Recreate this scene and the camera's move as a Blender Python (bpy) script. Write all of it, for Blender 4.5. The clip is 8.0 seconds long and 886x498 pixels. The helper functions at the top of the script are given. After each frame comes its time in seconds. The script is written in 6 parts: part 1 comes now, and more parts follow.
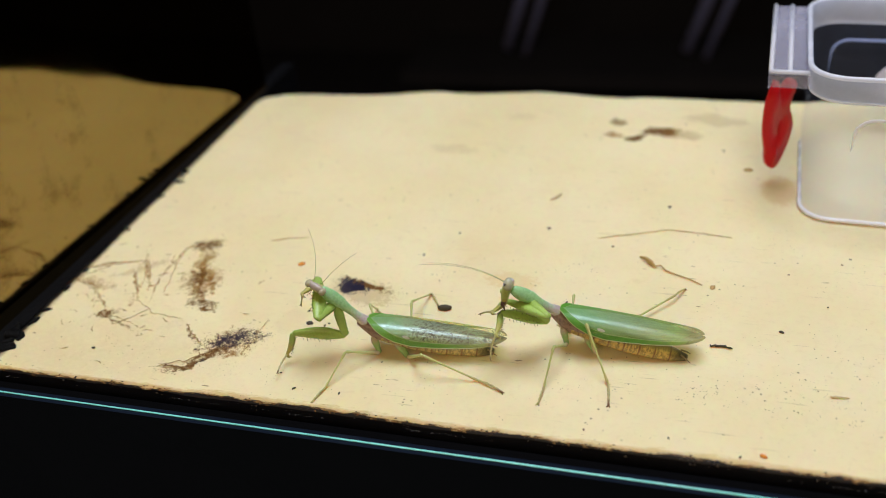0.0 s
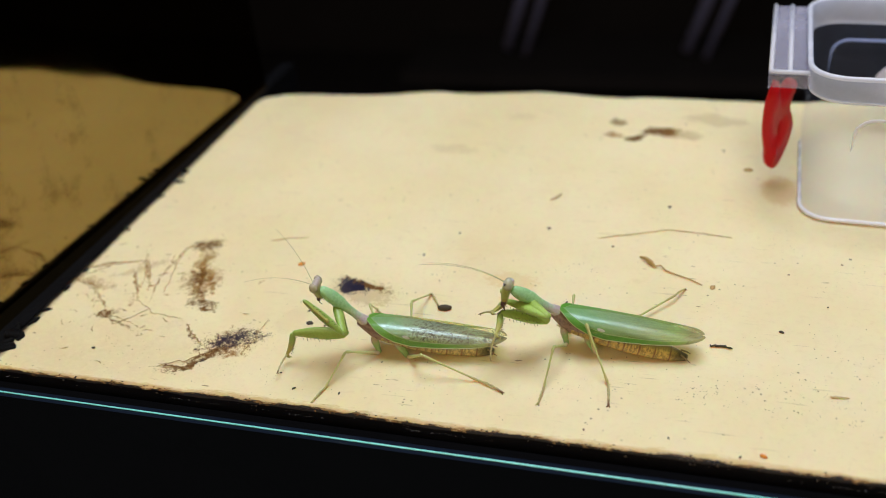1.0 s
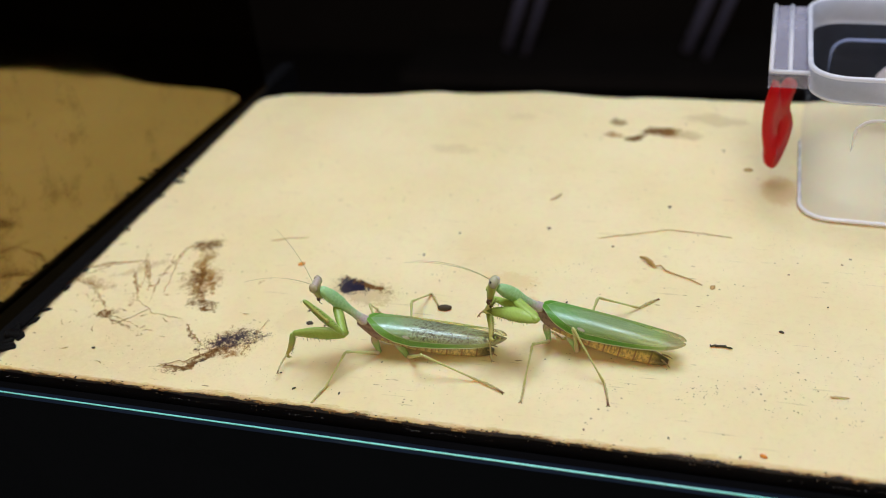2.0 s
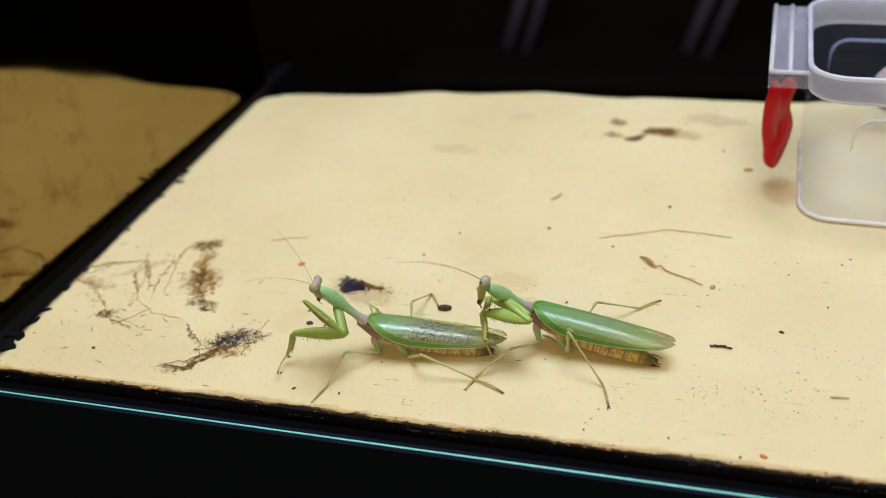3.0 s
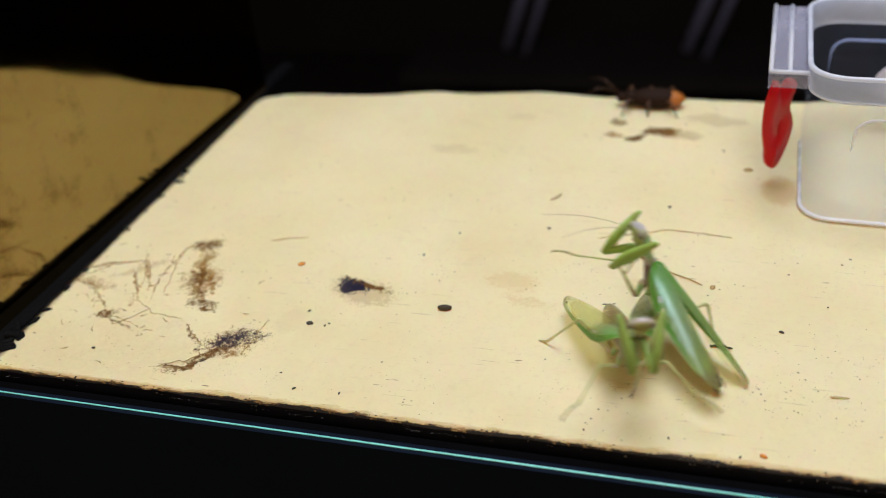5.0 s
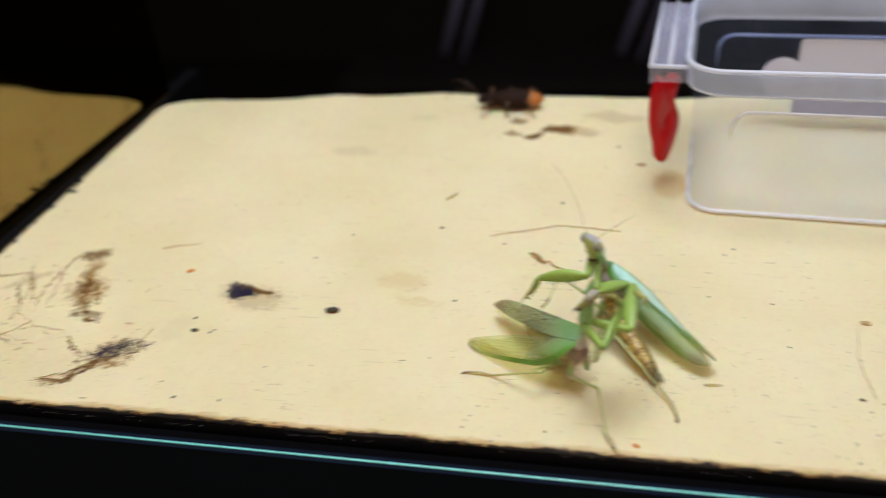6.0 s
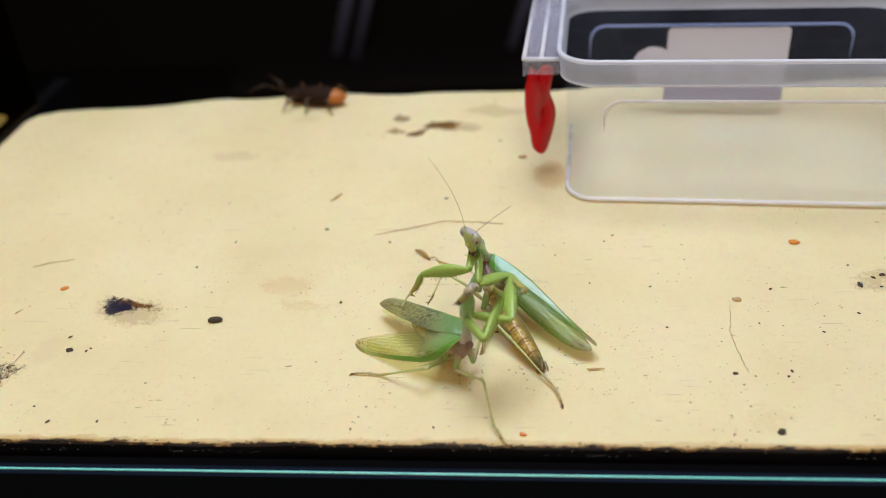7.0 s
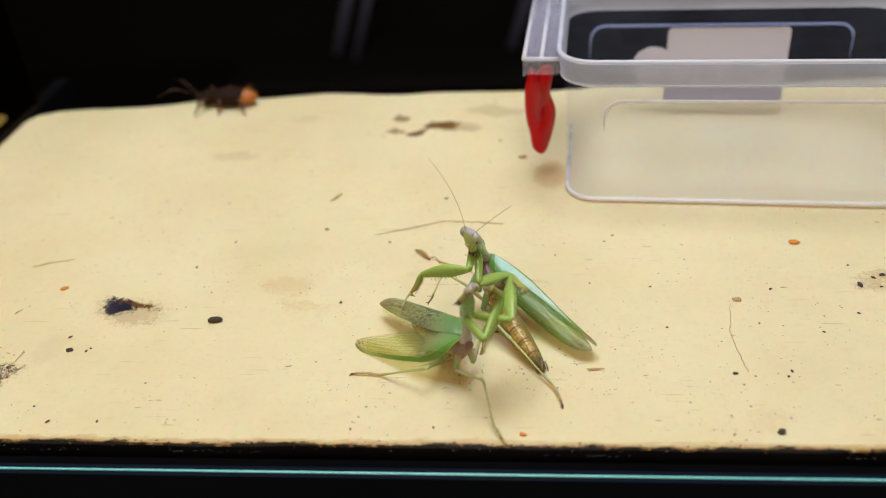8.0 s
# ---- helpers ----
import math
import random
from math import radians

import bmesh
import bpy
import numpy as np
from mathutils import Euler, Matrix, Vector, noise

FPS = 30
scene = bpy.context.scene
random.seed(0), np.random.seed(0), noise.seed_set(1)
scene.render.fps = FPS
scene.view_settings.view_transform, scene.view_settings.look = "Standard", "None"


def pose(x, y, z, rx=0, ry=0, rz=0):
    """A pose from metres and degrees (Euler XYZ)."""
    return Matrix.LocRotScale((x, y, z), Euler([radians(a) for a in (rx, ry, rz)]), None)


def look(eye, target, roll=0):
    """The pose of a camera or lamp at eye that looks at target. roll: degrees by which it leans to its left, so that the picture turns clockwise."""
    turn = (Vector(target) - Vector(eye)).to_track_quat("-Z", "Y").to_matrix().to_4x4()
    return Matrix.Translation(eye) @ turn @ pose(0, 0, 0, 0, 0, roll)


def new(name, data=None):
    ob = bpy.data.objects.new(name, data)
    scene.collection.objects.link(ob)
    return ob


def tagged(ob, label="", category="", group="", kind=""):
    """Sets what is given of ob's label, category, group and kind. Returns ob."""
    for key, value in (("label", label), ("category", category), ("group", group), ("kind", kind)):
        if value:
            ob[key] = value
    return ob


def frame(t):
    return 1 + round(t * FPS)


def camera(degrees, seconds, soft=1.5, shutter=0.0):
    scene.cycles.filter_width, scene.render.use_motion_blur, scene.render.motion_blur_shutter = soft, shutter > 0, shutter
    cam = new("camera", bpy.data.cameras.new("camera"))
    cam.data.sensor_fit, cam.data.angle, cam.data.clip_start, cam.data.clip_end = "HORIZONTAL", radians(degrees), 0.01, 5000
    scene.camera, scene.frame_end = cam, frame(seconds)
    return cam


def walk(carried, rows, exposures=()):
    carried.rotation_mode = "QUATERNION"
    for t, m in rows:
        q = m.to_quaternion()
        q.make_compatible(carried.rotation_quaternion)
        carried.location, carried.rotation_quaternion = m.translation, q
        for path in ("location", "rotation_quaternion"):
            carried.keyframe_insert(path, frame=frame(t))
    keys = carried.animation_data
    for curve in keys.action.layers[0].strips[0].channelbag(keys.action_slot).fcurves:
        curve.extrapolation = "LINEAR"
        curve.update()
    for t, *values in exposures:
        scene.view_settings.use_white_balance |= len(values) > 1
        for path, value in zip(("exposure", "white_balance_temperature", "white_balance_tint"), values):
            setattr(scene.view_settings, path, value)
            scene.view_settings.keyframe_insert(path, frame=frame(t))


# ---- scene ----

# ---------- camera ----------
cam = camera(54.09, 8.0, soft=0.5, shutter=0.5)
walk(cam, [
    (0.0, pose(0.24707, -0.18862, 0.20001, 56.448, 4.695, 14.726)),
    (2.8, pose(0.24707, -0.18862, 0.20001, 56.448, 4.695, 14.726)),
    (5.5, pose(0.24707, -0.18862, 0.20001, 56.448, 4.695, 14.726)),
    (5.6, pose(0.24707, -0.18862, 0.20001, 56.448, 4.695, 14.726)),
    (5.7, pose(0.25542, -0.18665, 0.19826, 56.543, 4.655, 14.032)),
    (5.8, pose(0.25876, -0.18586, 0.19757, 56.573, 4.627, 13.646)),
    (5.9, pose(0.26519, -0.18433, 0.19625, 56.610, 4.547, 12.646)),
    (6.0, pose(0.27122, -0.18288, 0.19503, 56.599, 4.417, 11.193)),
    (6.1, pose(0.27453, -0.18207, 0.19438, 56.551, 4.300, 9.977)),
    (6.2, pose(0.27703, -0.18144, 0.19392, 56.465, 4.161, 8.596)),
    (6.3, pose(0.27876, -0.18100, 0.19363, 56.332, 3.992, 6.989)),
    (6.4, pose(0.27942, -0.18081, 0.19355, 56.212, 3.859, 5.778)),
    (6.5, pose(0.27962, -0.18074, 0.19355, 56.115, 3.759, 4.895)),
    (6.6, pose(0.27964, -0.18072, 0.19357, 56.058, 3.703, 4.406)),
    (6.8, pose(0.27963, -0.18071, 0.19357, 56.044, 3.689, 4.290)),
    (8.0, pose(0.27963, -0.18071, 0.19357, 56.044, 3.689, 4.290)),
], exposures=[(0.0, -0.39, 6400, 10.5), (5.5, -0.39, 6400, 10.5), (6.0, -0.38, 6300, 11.5), (7.0, -0.38, 6450, 11), (8.0, -0.39, 6750, 11)])
cam.data.dof.use_dof = True
cam.data.dof.focus_distance = 0.300
cam.data.dof.aperture_fstop = 6.6

# ---------- world and lights ----------
world = bpy.data.worlds.new("dim_room")
scene.world = world
world.use_nodes = True
world.node_tree.nodes["Background"].inputs["Color"].default_value = (0.55, 0.62, 0.75, 1)
world.node_tree.nodes["Background"].inputs["Strength"].default_value = 0.02


def area_lamp(name, where, aim, size, watts, colour):
    data = bpy.data.lights.new(name, "AREA")
    data.shape, data.size, data.energy, data.color = "DISK", size, watts, colour
    ob = new(name, data)
    ob.matrix_world = look(where, aim)
    return ob


area_lamp("ceiling_lamp_light", (0.25, 0.12, 0.86), (0.22, 0.05, 0.0), 0.52, 9.1, (0.91, 1.0, 1.12))
# broad fill added on the viewer's side, source unseen; warm to brown the shadows
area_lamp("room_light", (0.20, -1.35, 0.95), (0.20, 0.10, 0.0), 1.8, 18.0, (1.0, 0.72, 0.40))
# weak warm fill added from behind, in place of light bounced by the room
area_lamp("window_light", (0.42, 0.95, 0.50), (0.22, 0.10, 0.0), 0.60, 0.8, (1.0, 0.80, 0.50))


# ---------- material tools ----------
class Nodes:
    """A short hand for node trees."""

    def __init__(self, name, rough=0.5, metal=0.0, coords="Object"):
        self.mat = bpy.data.materials.new(name)
        self.mat.use_nodes = True
        self.tree = self.mat.node_tree
        self.shader = self.tree.nodes["Principled BSDF"]
        self.set("Roughness", rough)
        self.set("Metallic", metal)
        self.coord = self.tree.nodes.new("ShaderNodeTexCoord").outputs[coords]

    def set(self, key, value):
        if isinstance(value, bpy.types.NodeSocket):
            self.tree.links.new(value, self.shader.inputs[key])
        elif isinstance(value, tuple) and len(value) == 3:
            self.shader.inputs[key].default_value = (*value, 1)
        else:
            self.shader.inputs[key].default_value = value

    def wire(self, node, key, value):
        if isinstance(value, bpy.types.NodeSocket):
            self.tree.links.new(value, node.inputs[key])
        elif value is not None:
            if isinstance(value, tuple) and node.inputs[key].type == "RGBA" and len(value) == 3:
                value = (*value, 1)
            node.inputs[key].default_value = value

    def noise(self, scale, detail=4.0, rough=0.6, vector=None, distortion=0.0):
        n = self.tree.nodes.new("ShaderNodeTexNoise")
        self.wire(n, "Vector", vector or self.coord)
        n.inputs["Scale"].default_value = scale
        n.inputs["Detail"].default_value = detail
        n.inputs["Roughness"].default_value = rough
        n.inputs["Distortion"].default_value = distortion
        return n.outputs["Fac"]

    def noise_colour(self, scale, detail=3.0, vector=None):
        n = self.tree.nodes.new("ShaderNodeTexNoise")
        self.wire(n, "Vector", vector or self.coord)
        n.inputs["Scale"].default_value = scale
        n.inputs["Detail"].default_value = detail
        return n.outputs["Color"]

    def cells(self, scale, feature="F1", vector=None, key="Distance"):
        n = self.tree.nodes.new("ShaderNodeTexVoronoi")
        n.feature = feature
        self.wire(n, "Vector", vector or self.coord)
        n.inputs["Scale"].default_value = scale
        return n.outputs[key]

    def maths(self, op, a, b=None, c=None, clamp=False):
        n = self.tree.nodes.new("ShaderNodeMath")
        n.operation, n.use_clamp = op, clamp
        for i, v in enumerate((a, b, c)):
            self.wire(n, i, v)
        return n.outputs[0]

    def vec(self, op, a, b=None):
        n = self.tree.nodes.new("ShaderNodeVectorMath")
        n.operation = op
        for i, v in enumerate((a, b)):
            self.wire(n, i, v)
        return n.outputs["Value"] if op in ("LENGTH", "DISTANCE", "DOT_PRODUCT") else n.outputs["Vector"]

    def ramp(self, fac, lo, hi, a=0.0, b=1.0):
        n = self.tree.nodes.new("ShaderNodeMapRange")
        n.interpolation_type = "SMOOTHSTEP"
        for key, v in (("Value", fac), ("From Min", lo), ("From Max", hi), ("To Min", a), ("To Max", b)):
            self.wire(n, key, v)
        return n.outputs["Result"]

    def mix(self, fac, a, b):
        n = self.tree.nodes.new("ShaderNodeMix")
        n.data_type = "RGBA"
        self.wire(n, 0, fac)
        for i, v in ((6, a), (7, b)):
            if isinstance(v, bpy.types.NodeSocket):
                self.tree.links.new(v, n.inputs[i])
            else:
                n.inputs[i].default_value = (*v, 1)
        return n.outputs[2]

    def xyz(self, vector=None):
        n = self.tree.nodes.new("ShaderNodeSeparateXYZ")
        self.wire(n, 0, vector or self.coord)
        return n.outputs

    def mapped(self, scale=(1, 1, 1), rot=(0, 0, 0), loc=(0, 0, 0)):
        n = self.tree.nodes.new("ShaderNodeMapping")
        n.vector_type = "POINT"
        self.wire(n, "Vector", self.coord)
        n.inputs["Scale"].default_value, n.inputs["Rotation"].default_value, n.inputs["Location"].default_value = scale, rot, loc
        return n.outputs[0]

    def bump(self, height, strength=0.3, distance=0.0005):
        n = self.tree.nodes.new("ShaderNodeBump")
        n.inputs["Strength"].default_value, n.inputs["Distance"].default_value = strength, distance
        self.wire(n, "Height", height)
        self.set("Normal", n.outputs[0])


def simple_material(name, colour, rough=0.5, spread=0.25, scale=300.0, metal=0.0, relief=0.2, gloss=0.5):
    """A surface of one hue with grain and larger drifts of tone."""
    m = Nodes(name, rough, metal)
    dark = tuple(c * (1 - spread) for c in colour)
    light = tuple(min(1.0, c * (1 + spread)) for c in colour)
    fine, broad = m.noise(scale), m.noise(scale * 0.12)
    m.set("Base Color", m.mix(m.maths("MULTIPLY_ADD", fine, 0.6, m.maths("MULTIPLY", broad, 0.4)), dark, light))
    m.set("Specular IOR Level", gloss)
    m.bump(fine, relief, 0.0003)
    return m.mat


# ---------- mesh tools ----------
def part(name, bm, material, parent=None, label="", smooth=True):
    mesh = bpy.data.meshes.new(name)
    bm.normal_update()
    bm.to_mesh(mesh)
    bm.free()
    for m in material if isinstance(material, (list, tuple)) else (material,):
        mesh.materials.append(m)
    if smooth:
        for poly in mesh.polygons:
            poly.use_smooth = True
    ob = new(name, mesh)
    ob.parent = parent
    return tagged(ob, label)


def add_box(bm, lo, hi, bevel=0.0, m=None):
    """A box between two corners, its edges bevelled."""
    made = bmesh.ops.create_cube(bm, size=1)["verts"]
    for v in made:
        v.co = Vector([lo[i] + (v.co[i] + 0.5) * (hi[i] - lo[i]) for i in range(3)])
    if bevel:
        edges = list({e for v in made for e in v.link_edges})
        made = [g for g in bmesh.ops.bevel(bm, geom=edges, offset=bevel, segments=2, affect="EDGES")["verts"]]
    if m:
        bmesh.ops.transform(bm, matrix=m, verts=list({v for v in made}))
    return made


def box(name, lo, hi, material, bevel=0.0, parent=None, label=""):
    bm = bmesh.new()
    add_box(bm, lo, hi, bevel)
    return part(name, bm, material, parent, label, smooth=False)


def loft(bm, rings, cap=True):
    """Skin over rings of points, each a list of equal length."""
    made = [[bm.verts.new(p) for p in ring] for ring in rings]
    n = len(made[0])
    for a, b in zip(made, made[1:]):
        for i in range(n):
            bm.faces.new((a[i], a[(i + 1) % n], b[(i + 1) % n], b[i]))
    if cap:
        bm.faces.new(made[0][::-1])
        bm.faces.new(made[-1])
    return made


def tube(bm, points, radii, sides=8, flat=1.0, up=(0, 0, 1)):
    """A limb along points; radii at each; flat squeezes it across."""
    rings = []
    pts = [Vector(p) for p in points]
    for i, p in enumerate(pts):
        along = (pts[min(i + 1, len(pts) - 1)] - pts[max(i - 1, 0)]).normalized()
        side = along.cross(Vector(up))
        side = side.normalized() if side.length > 1e-6 else Vector((0, 1, 0))
        top = side.cross(along)
        r = radii[i] if isinstance(radii, (list, tuple)) else radii
        rings.append([p + side * (r * flat * math.cos(a)) + top * (r * math.sin(a)) for a in (2 * math.pi * k / sides for k in range(sides))])
    return loft(bm, rings)


# ---------- materials of the place ----------
def painted_board_material():
    """Cream-yellow gloss paint on board, scuffed, with old stains, a chipped rim and the latch's shade painted in."""
    m = Nodes("cream_paint", 0.42)
    streak = m.mapped(scale=(14, 90, 1), rot=(0, 0, radians(4)))
    fine, broad, brushed = m.noise(420), m.noise(16, 5), m.noise(6, 6, 0.7, streak)
    base = m.mix(m.ramp(broad, 0.3, 0.7), (0.785, 0.664, 0.386), (0.835, 0.722, 0.450))
    base = m.mix(m.ramp(brushed, 0.58, 0.78, 0, 0.36), base, (0.60, 0.47, 0.27))
    base = m.mix(m.ramp(m.noise(70, 6, 0.7), 0.60, 0.80, 0, 0.35), base, (0.62, 0.47, 0.24))
    base = m.mix(m.ramp(m.noise(190, 6, 0.8), 0.50, 0.80, 0, 0.34), base, (0.66, 0.53, 0.30))
    base = m.mix(m.ramp(fine, 0.52, 0.75, 0, 0.30), base, (0.70, 0.56, 0.31))
    # fine hairline scratches along the boards length
    scratch = m.mapped(scale=(40, 900, 1), rot=(0, 0, radians(-5)))
    scr = m.maths("MULTIPLY", m.ramp(m.noise(1.0, 2, 0.5, scratch), 0.68, 0.72), m.ramp(m.noise(22, 3), 0.46, 0.58))
    base = m.mix(m.maths("MULTIPLY", scr, 0.45), base, (0.30, 0.23, 0.14))
    # pepper of tiny specks
    speck = m.maths("MULTIPLY", m.ramp(m.cells(260), 0.13, 0.08), m.ramp(m.noise(30, 3, vector=m.mapped(loc=(3, 1, 0))), 0.50, 0.66))
    base = m.mix(m.maths("MULTIPLY", speck, 0.75), base, (0.12, 0.09, 0.05))
    dust = m.maths("MULTIPLY", m.ramp(m.cells(640), 0.16, 0.10), m.ramp(m.noise(40, 4, 0.7, m.mapped(loc=(6, 3, 0))), 0.54, 0.64))
    base = m.mix(m.maths("MULTIPLY", dust, 0.65), base, (0.20, 0.13, 0.06))
    # short dark nicks
    turned = m.vec("ADD", m.mapped(scale=(95, 300, 1), rot=(0, 0, radians(11)), loc=(2, 9, 0)), m.vec("MULTIPLY", m.noise_colour(45, 3), (1.6, 1.6, 0)))
    nick = m.maths("MULTIPLY", m.ramp(m.cells(1, "F1", turned), 0.12, 0.07), m.ramp(m.noise(26, 4, 0.7, m.mapped(loc=(8, 5, 0))), 0.53, 0.62))
    base = m.mix(m.maths("MULTIPLY", nick, 0.70), base, (0.17, 0.10, 0.04))
    # stains with shapes of their own and the latch's painted shade: centre, half sizes, turn, colour, strength
    warp = m.vec("SUBTRACT", m.noise_colour(75, 6), (0.5, 0.5, 0.5))
    warp2 = m.vec("SUBTRACT", m.noise_colour(330, 5, m.mapped(loc=(2, 5, 0))), (0.5, 0.5, 0.5))
    grit = m.noise(2100, 4, 0.75)
    clump = m.noise(420, 6, 0.72)

    broken = m.ramp(m.noise(360, 5, 0.75, m.mapped(loc=(4, 2, 0))), 0.42, 0.56, 0.08, 1.0)
    worn = m.ramp(m.noise(420, 9, 0.8, m.mapped(loc=(1, 7, 0))), 0.38, 0.54, 0.15, 1.0)

    def stain_or_shade(x, y, a, b, turn, colour, strength, ragged=0.02, grain=0.5):
        nonlocal base
        strength = min(0.97, strength * 1.25) if strength >= 0.45 else strength
        scaled = m.tree.nodes.new("ShaderNodeVectorMath")
        scaled.operation = "SCALE"
        m.wire(scaled, 0, m.vec("ADD", warp, m.vec("MULTIPLY", warp2, (0.4, 0.4, 0.4))))
        scaled.inputs["Scale"].default_value = ragged
        p = m.vec("ADD", m.vec("SUBTRACT", m.coord, (x, y, 0)), scaled.outputs[0])
        spin = m.tree.nodes.new("ShaderNodeVectorRotate")
        spin.rotation_type = "Z_AXIS"
        m.wire(spin, "Vector", p)
        spin.inputs["Angle"].default_value = radians(-turn)
        d = m.vec("LENGTH", m.vec("MULTIPLY", spin.outputs[0], (0.74 / a, 0.74 / b, 0)))
        d = m.maths("ADD", d, m.maths("MULTIPLY", m.maths("SUBTRACT", clump, 0.5), 1.0 + 2.2 * grain))
        d = m.maths("ADD", d, m.maths("MULTIPLY", m.maths("SUBTRACT", grit, 0.5), 0.6 + 2.2 * grain))
        holes = broken if b < 0.0013 else worn if grain >= 0.5 else 1.0
        base = m.mix(m.maths("MULTIPLY", m.ramp(d, 1.06, 0.66, 0, strength), holes), base, colour)

    for spot in STAINS_AND_SHADE:
        stain_or_shade(*spot)
    # chipped dark rim
    x, y, z = m.xyz()
    wob = m.maths("MULTIPLY", m.maths("SUBTRACT", m.noise(70, 7, 0.78), 0.5), 0.0034)
    ragged_edge = m.maths("MULTIPLY", m.maths("SUBTRACT", m.noise(1.0, 7, 0.78, m.mapped(scale=(90, 420, 1))), 0.5), 0.0075)
    front = m.maths("SUBTRACT", y, m.maths("ADD", ragged_edge, m.maths("MULTIPLY", m.maths("SUBTRACT", m.noise(14, 3), 0.5), 0.0050)))
    base = m.mix(m.ramp(front, 0.0034, 0.0016, 0, 0.6), base, (0.50, 0.31, 0.09))
    base = m.mix(m.ramp(m.maths("ADD", front, m.maths("MULTIPLY", clump, 0.0010)), 0.0018, 0.0013, 0, 0.9), base, (0.15, 0.065, 0.012))
    base = m.mix(m.ramp(m.maths("ADD", front, m.maths("MULTIPLY", grit, 0.0008)), 0.0011, 0.0009), base, (0.012, 0.010, 0.010))
    side = m.maths("ADD", x, wob)
    base = m.mix(m.ramp(m.maths("ADD", side, m.maths("MULTIPLY", clump, 0.003)), 0.0086, 0.0062, 0, 0.6), base, (0.20, 0.13, 0.06))
    base = m.mix(m.ramp(m.maths("ADD", side, m.maths("MULTIPLY", grit, 0.002)), 0.0064, 0.0050), base, (0.012, 0.011, 0.012))
    base = m.mix(m.ramp(z, -0.0005, -0.0009), base, (0.0025, 0.0024, 0.003))
    m.set("Specular IOR Level", m.ramp(z, -0.0009, -0.0004, 0.03, 0.18))
    m.set("Subsurface Weight", 0.35)
    m.shader.inputs["Subsurface Radius"].default_value = (0.0080, 0.0030, 0.0008)
    m.set("Subsurface Scale", 1.0)
    m.set("Base Color", base)
    m.set("Roughness", m.ramp(broad, 0.2, 0.8, 0.36, 0.55))
    m.bump(m.maths("ADD", m.maths("MULTIPLY", fine, 0.4), brushed), 0.14, 0.0004)
    return m.mat


